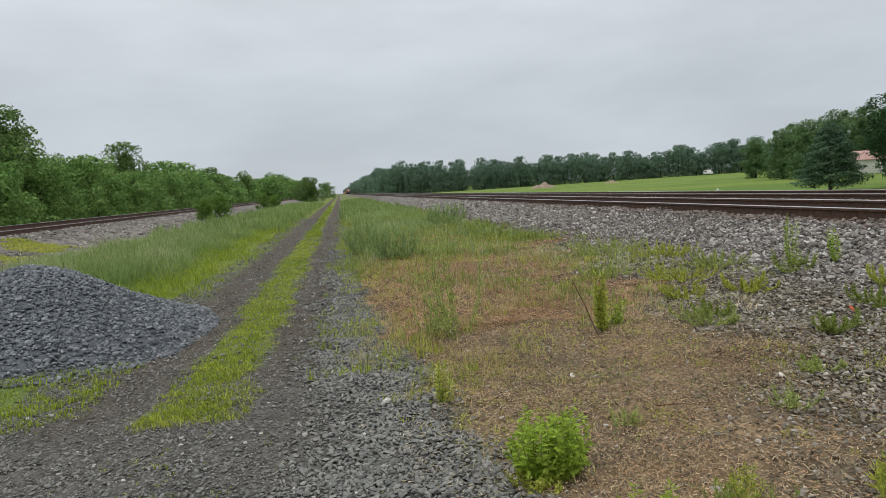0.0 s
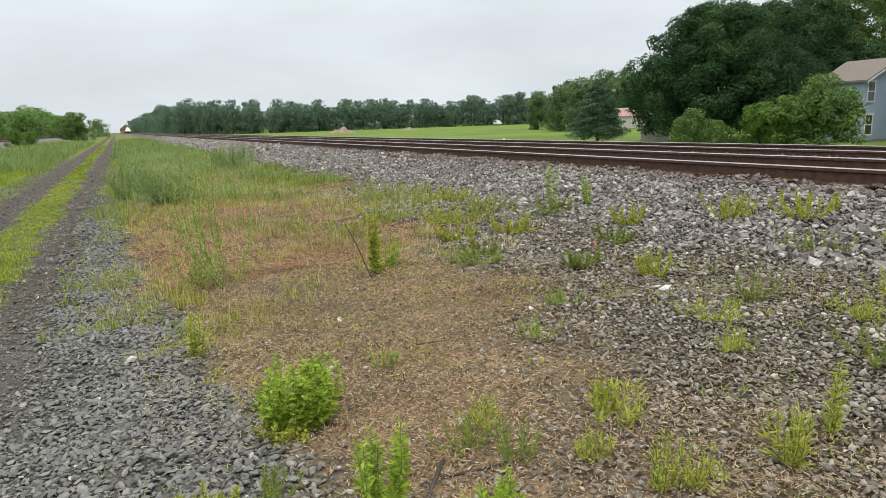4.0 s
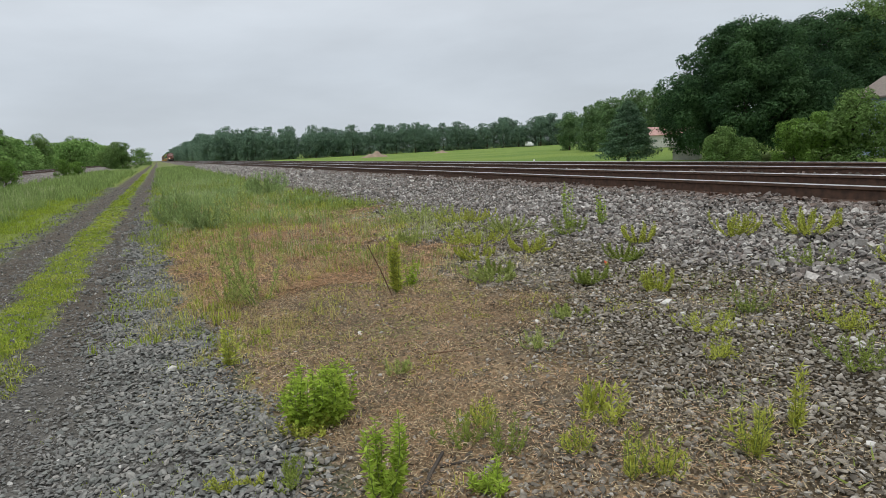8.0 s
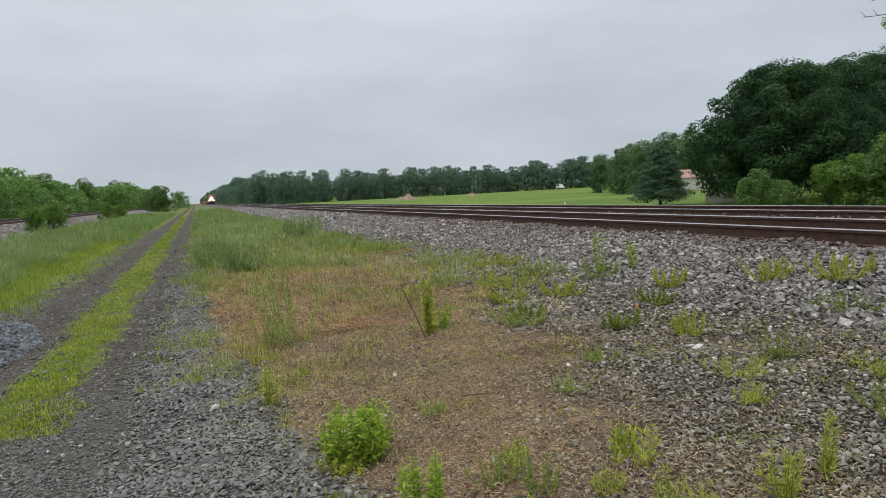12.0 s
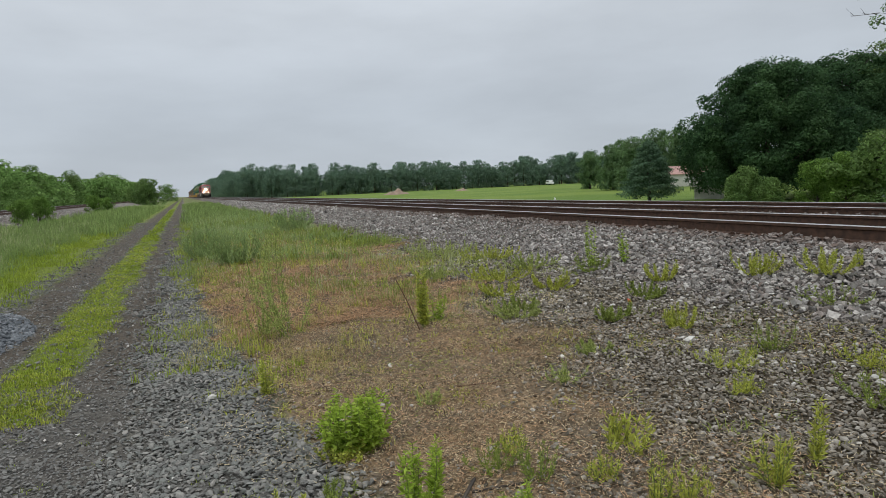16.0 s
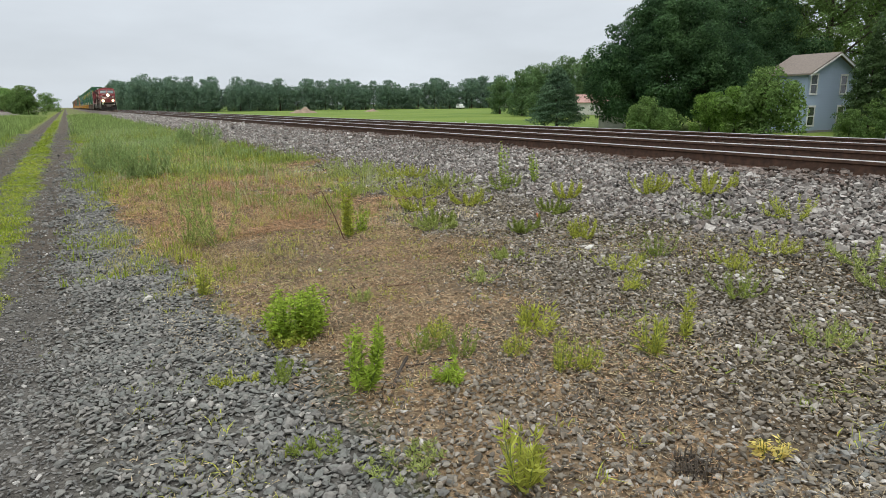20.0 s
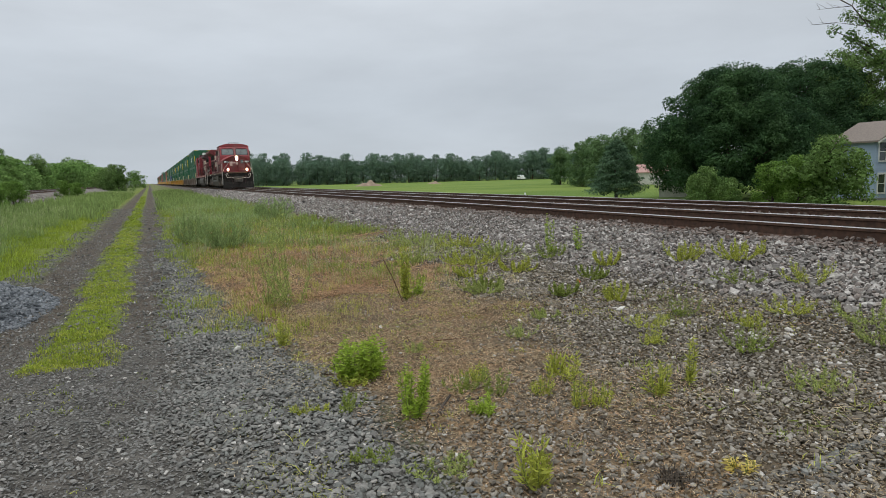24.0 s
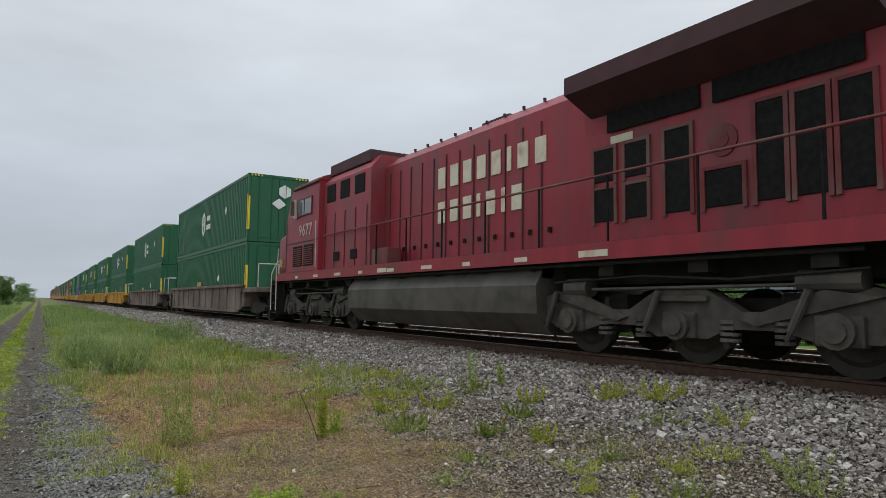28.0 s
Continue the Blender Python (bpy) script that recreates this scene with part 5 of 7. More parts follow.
def blue_house(cx, cy, z0, wx, wy, eave, ridge):
    t = thing("house", "two-storey blue-grey clapboard house with taupe roof and white windows", "house", at=pose(cx, cy, z0))
    part("wall", Shape().box(0, wx, 0.0, 0.2, 0, eave).prism([(0, eave), (wx, eave), (wx / 2, ridge)], 0.0, 0.2, "y").box(0, 0.2, 0.2, wy, 0, eave).box(wx - 0.2, wx, 0.2, wy, 0, eave).box(0.2, wx - 0.2, wy - 0.2, wy, 0, eave)
         .prism([(0, eave), (wx, eave), (wx / 2, ridge)], wy - 0.2, wy, "y"), M_siding, t)
    board = Shape().prism([(0, 0), (0.02, 0), (0.005, 0.19), (0, 0.19)], 0, 1, "x").mesh("board")
    rows = int(eave / 0.2)
    for i in range(rows):
        b = part("clapboard", board, M_siding, t)
        b.matrix_basis = Matrix.Translation((0, -0.001, 0.2 * i)) @ Matrix.Diagonal((wx, -1, 1, 1))
        b = part("clapboard", board, M_siding, t)
        b.matrix_basis = Matrix.Translation((-0.001, wy, 0.2 * i)) @ Euler((0, 0, -math.pi / 2)).to_matrix().to_4x4() @ Matrix.Diagonal((wy, -1, 1, 1))
    o, th = 0.35, 0.14
    k = (ridge - eave) / (wx / 2)
    for s in (0, 1):
        q = [(-o, eave - o * k), (wx / 2, ridge), (wx / 2, ridge + th), (-o, eave - o * k + th)]
        if s:
            q = [(wx - x, z) for x, z in q]
        part("roof", Shape().prism(q, -o, wy + o, "y"), M_shingle, t)
        q2 = [(x, z - 0.10) for x, z in q[:2]] + [(x, z + 0.02) for x, z in q[1::-1]]
        part("bargeboard", Shape().prism(q2, -o - 0.04, -o + 0.02, "y"), M_white, t)
    part("foundation", Shape().box(-0.03, wx + 0.03, -0.03, wy + 0.03, -0.5, 0.12), mat("concrete", (0.3, 0.29, 0.28)), t)

    def window(face, u, z, w, h):
        win = part("window", Shape().box(u - w / 2 - 0.12, u + w / 2 + 0.12, -0.09, -0.02, z - 0.12, z).box(u - w / 2 - 0.12, u + w / 2 + 0.12, -0.09, -0.02, z + h, z + h + 0.14).box(u - w / 2 - 0.12, u - w / 2, -0.06, -0.02, z, z + h)
                   .box(u + w / 2, u + w / 2 + 0.12, -0.06, -0.02, z, z + h).box(u - w / 2, u + w / 2, -0.055, -0.02, z + h / 2 - 0.03, z + h / 2 + 0.03), M_white, t, "white window frame")
        part("pane", Shape().box(u - w / 2, u + w / 2, -0.035, -0.022, z, z + h), M_pane, win)
        if face == "side":
            win.matrix_basis = Matrix.Translation((0, wy, 0)) @ Euler((0, 0, -math.pi / 2)).to_matrix().to_4x4()
        return win

    window("front", 0.72, 0.55, 0.75, 1.35)
    window("front", 0.72, 2.95, 0.75, 1.35)
    window("front", 4.7, 0.55, 0.75, 1.35)
    window("front", 4.7, 2.95, 0.75, 1.35)
    window("side", wy - 1.3, 0.75, 0.8, 1.1)
    return t


blue_house(49.0, 30.0, -0.95, 6.8, 3.3, 4.45, 5.95)


def shed(name, label, cx, cy, z0, w, d, h, ridge, turn, roof_mat):
    t = thing(name, label, "shed", at=pose(cx, cy, z0, 0, 0, turn))
    part("wall", Shape().box(-w / 2, w / 2, -d / 2, -d / 2 + 0.1, -0.3, h).box(-w / 2, w / 2, d / 2 - 0.1, d / 2, -0.3, h).box(-w / 2, -w / 2 + 0.1, -d / 2 + 0.1, d / 2 - 0.1, -0.3, h).box(w / 2 - 0.1, w / 2, -d / 2 + 0.1, d / 2 - 0.1, -0.3, h)
         .prism([(-d / 2, h), (d / 2, h), (0, ridge)], -w / 2, -w / 2 + 0.1, "x").prism([(-d / 2, h), (d / 2, h), (0, ridge)], w / 2 - 0.1, w / 2, "x"), M_shed, t)
    for s in (-1, 1):
        part("roof", Shape().prism([(s * (d / 2 + 0.25), h - 0.12), (0, ridge), (0, ridge + 0.1), (s * (d / 2 + 0.25), h - 0.02)], -w / 2 - 0.3, w / 2 + 0.3, "x"), roof_mat, t)
    return t


shed("shed", "pale shed with a red metal roof beside the field", 90.0, 97.0, -1.0, 8.0, 5, 2.5, 3.9, -42, M_redroof)
shed("shed", "low white shed below the maple tree", 47.5, 49.0, -1.0, 3.2, 2.4, 1.3, 1.6, 40, M_shed)

M_pole = mat("weathered_pole_wood", (0.20, 0.155, 0.115), (0.12, 0.09, 0.07), 6, 0.9, 0, 0.3, aniso=(8, 8, 1))
M_pink = mat("faded_orange_pink_tape", (0.80, 0.36, 0.33), (0.70, 0.29, 0.27), 6, 0.6)
M_mark = mat("dark_printed_mark", (0.16, 0.05, 0.05), (0.12, 0.04, 0.04), 6, 0.7)


def marker_pole(x, y):
    z = float(height(x, y))
    t = thing("marker_pole", "leaning wooden post wrapped in faded pink tape with a square sign", "pole", at=pose(x, y, z, -5.5, 0, 0))
    part("post", Shape().tube((0, 0, -0.4), (0, 0, 3.62), 0.082, 12, 0.068), M_pole, t, smooth=False)
    top = 3.55
    for a, b in ((top - 0.12, top), (top - 0.78, top - 0.18), (top - 1.68, top - 1.2)):
        part("tape", Shape().tube((0, 0, a), (0, 0, b), 0.083, 12, 0.081), M_pink, t, "faded pink reflective tape")
    s = part("sign", Shape().box(-0.006, 0.006, -0.155, 0.155, -0.17, 0.17, 0.004), M_pink, t, "square pink sign with a barred circle")
    s.matrix_basis = pose(-0.088, 0, top - 1.0, 0, 0, 24)
    ring = Shape()
    for i in range(20):
        a, b = 6.2832 * i / 20, 6.2832 * (i + 1) / 20
        ring.tube((-0.009, 0.085 * math.cos(a), 0.03 + 0.085 * math.sin(a)), (-0.009, 0.085 * math.cos(b), 0.03 + 0.085 * math.sin(b)), 0.008, 5)
    ring.tube((-0.009, -0.06, 0.09), (-0.009, 0.06, -0.03), 0.008, 5)
    ring.box(-0.012, -0.007, -0.04, 0.05, 0.015, 0.03).box(-0.012, -0.007, -0.09, 0.09, -0.125, -0.105)
    part("ring_mark", ring, M_mark, s, "dark barred circle and line of print")
    return t


marker_pole(16.4, 6.9)
M_dirt = mat("tan_dirt", (0.34, 0.255, 0.19), (0.25, 0.185, 0.14), 0.8, 0.95, 0, 0.3)


def dirt_mound(x, y, w, h):
    t = thing("dirt_mound", "mound of bare tan earth in the green field", "earth mound", at=pose(x, y, float(height(x, y))))
    g = np.linspace(-1, 1, 25)
    U, V = np.meshgrid(g, g)
    r = np.hypot(U, V)
    Z = h * np.clip(1 - r ** 2.6, 0, 1) * (0.75 + 0.25 * np.sin(5 * U + 1) * np.cos(3 * V) + 0.15 * np.sin(11 * U)) - 0.15
    i = (np.arange(24)[:, None] * 25 + np.arange(24)[None]).ravel()
    part("earth", raw("earth", np.stack([U * w / 2, V * w / 3, Z], -1).reshape(-1, 3), np.stack([i, i + 1, i + 26, i + 25], 1), M_dirt, True), None, t)


dirt_mound(65.4, 204.7, 9.5, 1.9)
dirt_mound(*polar(23.5, 230), 6, 1.0)


def far_vehicle(x, y, turn, label):
    t = thing("parked_van", label, "vehicle", at=pose(x, y, float(height(x, y)), 0, 0, turn))
    part("body", Shape().box(-1, 1, -2.6, 2.6, 0.45, 1.3, 0.12).box(-0.9, 0.9, -1.2, 2.5, 1.25, 2.05, 0.2), M_white, t)
    part("window", Shape().box(-0.92, 0.92, -1.1, 1.9, 1.42, 1.85, 0.05), M_pane, t)
    wheel = Shape().tube((-0.12, 0, 0), (0.12, 0, 0), 0.36, 16).mesh("wheel")
    for sx in (-0.85, 0.85):
        for sy in (-1.7, 1.7):
            w = part("wheel", wheel, M_pane, t)
            w.location = (sx, sy, 0.34)


far_vehicle(*polar(34.9, 285), -15, "white van parked at the far edge of the field")
far_vehicle(*polar(31.2, 280), -12, "white van parked at the far edge of the field")
px, py = polar(31.5, 60)
tagged(part("field_post", Shape().tube((px, py, float(height(px, py)) - 0.2), (px, py, float(height(px, py)) + 0.55), 0.07, 8).tube((px, py, float(height(px, py)) + 0.55), (px, py, float(height(px, py)) + 0.7), 0.1, 8, 0.04), M_white), "short white post in the field", "post")
M_lane = mat("asphalt_lane", (0.22, 0.22, 0.225), (0.17, 0.17, 0.175), 2, 0.9)


def lane():
    """A short asphalt lane that crosses behind the trees."""
    s = Shape()
    pts = [polar(79.0, 42), polar(84, 58), polar(92, 80), polar(100, 120)]
    for (x0, y0), (x1, y1) in zip(pts, pts[1:]):
        d = Vector((x1 - x0, y1 - y0)).normalized()
        n = Vector((-d.y, d.x)) * 2.6
        z0, z1 = float(height(x0, y0)) + 0.05, float(height(x1, y1)) + 0.05
        s.add([(x0 + n.x, y0 + n.y, z0), (x0 - n.x, y0 - n.y, z0), (x1 - n.x, y1 - n.y, z1), (x1 + n.x, y1 + n.y, z1),
               (x0 + n.x, y0 + n.y, z0 - 0.3), (x0 - n.x, y0 - n.y, z0 - 0.3), (x1 - n.x, y1 - n.y, z1 - 0.3), (x1 + n.x, y1 + n.y, z1 - 0.3)],
              [(0, 1, 2, 3), (0, 4, 5, 1), (1, 5, 6, 2), (2, 6, 7, 3), (3, 7, 4, 0)])
    tagged(part("road", s, M_lane), "grey asphalt lane behind the tracks", "road", kind="structure")


lane()


def trampoline(x, y, r):
    t = thing("trampoline", "round trampoline with a faded blue pad in a shady yard", "trampoline", at=pose(x, y, float(height(x, y))))
    blue, pipe_mat = mat("faded_blue_pad", (0.06, 0.12, 0.36), (0.05, 0.09, 0.27), 3, 0.6), mat("galvanised_pipe", (0.4, 0.41, 0.42), (0.3, 0.31, 0.32), 6, 0.5, 0.6)
    ring, n = Shape(), 28
    for i in range(n):
        a, b = 6.2832 * i / n, 6.2832 * (i + 1) / n
        ring.add([(math.cos(q) * k, math.sin(q) * k, z) for q in (a, b) for k, z in ((r, 0.86), (r, 0.96), (r - 0.32, 0.97), (r - 0.32, 0.9))], [(0, 4, 5, 1), (1, 5, 6, 2), (2, 6, 7, 3), (3, 7, 4, 0)])
    part("pad", ring, blue, t, "faded blue padded rim")
    part("jumping_mat", Shape().tube((0, 0, 0.91), (0, 0, 0.925), r - 0.3, 28), M_black_mat, t)
    for i in range(6):
        a = 1.0472 * i
        part("leg", Shape().pipe([(math.cos(a) * (r - 0.08), math.sin(a) * (r - 0.08), 0.9), (math.cos(a) * (r - 0.02), math.sin(a) * (r - 0.02), -0.05)], 0.022, 7), pipe_mat, t)


def mailbox(x, y):
    t = thing("mailbox", "dark mailbox on a wooden post beside the lane", "mailbox", at=pose(x, y, float(height(x, y))))
    part("post", Shape().box(-0.05, 0.05, -0.05, 0.05, -0.3, 1.12, 0.008), M_pole, t)
    out = [(-0.1, 1.12), (0.1, 1.12), (0.1, 1.28), (0.07, 1.35), (0, 1.38), (-0.07, 1.35), (-0.1, 1.28)]
    part("box", Shape().prism([(v, z) for v, z in out], -0.3, 0.22, "y"), M_black_mat, t, "dark metal box")
    part("flag", Shape().box(0.105, 0.115, -0.05, 0.1, 1.2, 1.26), M_redroof, t)


def traffic_cone(x, y):
    t = thing("traffic_cone", "small orange traffic cone at the end of the lane", "traffic cone", at=pose(x, y, float(height(x, y))))
    orange = mat("orange_cone_plastic", (0.75, 0.19, 0.06), (0.62, 0.15, 0.05), 6, 0.55)
    part("base", Shape().box(-0.2, 0.2, -0.2, 0.2, 0, 0.04, 0.012), orange, t)
    part("cone", Shape().tube((0, 0, 0.03), (0, 0, 0.62), 0.15, 18, 0.03), orange, t)
    part("band", Shape().tube((0, 0, 0.34), (0, 0, 0.44), 0.092, 18, 0.071), M_white, t, "white band")


M_black_mat = mat("black_weave", (0.02, 0.02, 0.022), (0.035, 0.035, 0.037), 40, 0.7)
trampoline(42.1, 19.1, 1.4)
mailbox(49.2, 9.6)
traffic_cone(43.8, 10.5)


# ---- train ----
M_red = mat("faded_red_paint", (0.33, 0.03, 0.045), (0.245, 0.025, 0.037), 2.0, 0.45, stain=(0.16, 0.05, 0.052), stain_scale=0.9, stain_at=0.57, aniso=(1.6, 1.6, 0.35))
M_red_lead = mat("sun_faded_red_paint", (0.32, 0.047, 0.054), (0.25, 0.04, 0.047), 2.0, 0.5, stain=(0.22, 0.085, 0.08), stain_scale=0.8, stain_at=0.53, aniso=(1.6, 1.6, 0.4))
M_red_dull = mat("dusty_red_paint", (0.195, 0.036, 0.04), (0.14, 0.028, 0.032), 3, 0.65, stain=(0.17, 0.10, 0.085), stain_scale=0.8, stain_at=0.5)
M_roofred = mat("sooty_red_roof", (0.085, 0.03, 0.036), (0.06, 0.024, 0.029), 3, 0.7, stain=(0.045, 0.036, 0.037), stain_scale=0.6)
M_sill = mat("rusty_sill_stripe", (0.20, 0.115, 0.06), (0.14, 0.075, 0.045), 4, 0.7, stain=(0.10, 0.055, 0.045), stain_scale=1.5, stain_at=0.5)
M_truck = mat("dusty_truck_frame", (0.105, 0.095, 0.082), (0.055, 0.048, 0.042), 5, 0.85, 0.1, 0.2, stain=(0.05, 0.042, 0.037), stain_scale=1.4, stain_at=0.56)
M_truck_tan = mat("tan_dusty_truck_frame", (0.27, 0.215, 0.16), (0.15, 0.118, 0.09), 5, 0.9, 0.1, 0.2, stain=(0.09, 0.072, 0.06), stain_scale=1.4, stain_at=0.58)
M_under = mat("grimy_underframe", (0.035, 0.03, 0.026), (0.02, 0.017, 0.015), 5, 0.85, 0.1, 0.2, stain=(0.06, 0.05, 0.042), stain_scale=1.2, stain_at=0.6)
M_plow = mat("sooty_plow", (0.028, 0.025, 0.023), (0.016, 0.015, 0.014), 9, 0.85, 0.1, 0.1, stain=(0.06, 0.05, 0.043), stain_scale=4.0, stain_at=0.62, spec=0.2)
M_grime = mat("brown_grime_over_red", (0.15, 0.062, 0.05), (0.10, 0.05, 0.042), 3, 0.8, stain=(0.22, 0.05, 0.05), stain_scale=1.1, stain_at=0.52)
M_tank = mat("dusty_dark_tank", (0.10, 0.09, 0.078), (0.055, 0.05, 0.044), 3, 0.6, 0.15, stain=(0.14, 0.125, 0.11), stain_scale=0.9)
M_black = mat("black_grille", (0.009, 0.0085, 0.009), (0.018, 0.017, 0.017), 12, 0.8, spec=0.15)
M_wheel = mat("wheel_steel", (0.07, 0.06, 0.055), (0.045, 0.04, 0.036), 8, 0.6, 0.5)
M_cream = mat("cream_lettering", (0.72, 0.66, 0.52), (0.62, 0.56, 0.44), 6, 0.6, stain=(0.45, 0.25, 0.2), stain_scale=2.5, stain_at=0.62)
M_faded = mat("faded_pink_cream", (0.58, 0.45, 0.40), (0.45, 0.30, 0.27), 6, 0.65)
M_silver = mat("grab_rail_paint", (0.60, 0.57, 0.53), (0.45, 0.42, 0.39), 8, 0.55)
M_glass = mat("cab_glass", (0.13, 0.16, 0.155), (0.08, 0.1, 0.1), 2, 0.06, spec=0.9)
M_lamp = mat("lit_headlight", (1, 0.9, 0.7), (1, 0.85, 0.6), 4, 0.3, emit=(1.0, 0.80, 0.50, 500.0))
M_ditch = mat("lit_ditch_light", (1, 0.9, 0.7), (1, 0.85, 0.6), 4, 0.3, emit=(1.0, 0.74, 0.42, 250.0))
M_board = mat("lit_number_board", (0.03, 0.03, 0.03), (0.02, 0.02, 0.02), 6, 0.4)
M_digits = mat("white_numerals", (0.8, 0.8, 0.78), (0.7, 0.7, 0.68), 6, 0.5)
M_yellow = mat("faded_yellow_stripe", (0.50, 0.34, 0.10), (0.40, 0.26, 0.08), 4, 0.6)
M_hose = mat("dark_rubber_hose", (0.06, 0.03, 0.026), (0.035, 0.022, 0.02), 6, 0.8)
M_green = mat("green_container_paint", (0.022, 0.125, 0.060), (0.018, 0.105, 0.050), 2, 0.5, stain=(0.035, 0.115, 0.065), stain_scale=0.5)
M_well_brown = mat("dusty_brown_well", (0.17, 0.125, 0.105), (0.115, 0.088, 0.075), 3, 0.8, stain=(0.25, 0.205, 0.175), stain_scale=0.7)
M_well_yellow = mat("yellow_well_car_paint", (0.62, 0.33, 0.045), (0.52, 0.27, 0.04), 3, 0.65, stain=(0.30, 0.18, 0.07), stain_scale=0.8)
M_cont_red = mat("rust_red_container", (0.30, 0.075, 0.045), (0.24, 0.06, 0.04), 2, 0.6, stain=(0.2, 0.08, 0.06))
M_cont_blue = mat("blue_container", (0.055, 0.10, 0.22), (0.045, 0.08, 0.18), 2, 0.6)
M_cont_orange = mat("orange_container", (0.55, 0.16, 0.04), (0.45, 0.13, 0.04), 2, 0.6)

WHEEL = Shape().tube((-0.065, 0, 0), (0.065, 0, 0), 0.53, 28).tube((0.065, 0, 0), (0.09, 0, 0), 0.40, 24, 0.34).tube((-0.09, 0, 0), (-0.065, 0, 0), 0.34, 24, 0.40).tube((-0.13, 0, 0), (0.13, 0, 0), 0.13, 14).mesh("wheel")


def text_on(body, name, words, size, at, turn, material, label=""):
    """Letters in the built-in font as a thin mesh."""
    cu = bpy.data.curves.new(name, "FONT")
    cu.body, cu.size, cu.extrude, cu.align_x, cu.space_character, cu.offset = words, size, 0.004, "CENTER", 1.15, 0.008
    tmp = bpy.data.objects.new(name, cu)
    me = bpy.data.meshes.new_from_object(tmp)
    bpy.data.objects.remove(tmp)
    bpy.data.curves.remove(cu)
    me.materials.append(material)
    ob = part(name, me, None, body, label)
    ob.matrix_basis = at @ turn
    return ob


UPRIGHT = Euler((math.pi / 2, 0, 0)).to_matrix().to_4x4()              # faces -y
WEST = Euler((math.pi / 2, 0, -math.pi / 2)).to_matrix().to_4x4()      # faces -x
EAST = Euler((math.pi / 2, 0, math.pi / 2)).to_matrix().to_4x4()       # faces +x


def name_bars(t, side, y_first, z, letters, w, h, gap):
    """A line of block letters kept as plain bars; y_first is its left end as one reads it."""
    d = side
    y = y_first
    for wide in letters:
        a, b = sorted((y, y + d * w * wide))
        x0, x1 = sorted((side * 0.935, side * 0.955))
        part("name_bar", Shape().box(x0, x1, a, b, z, z + h), M_cream, t, "cream lettering bar")
        y += d * (w * wide + gap)


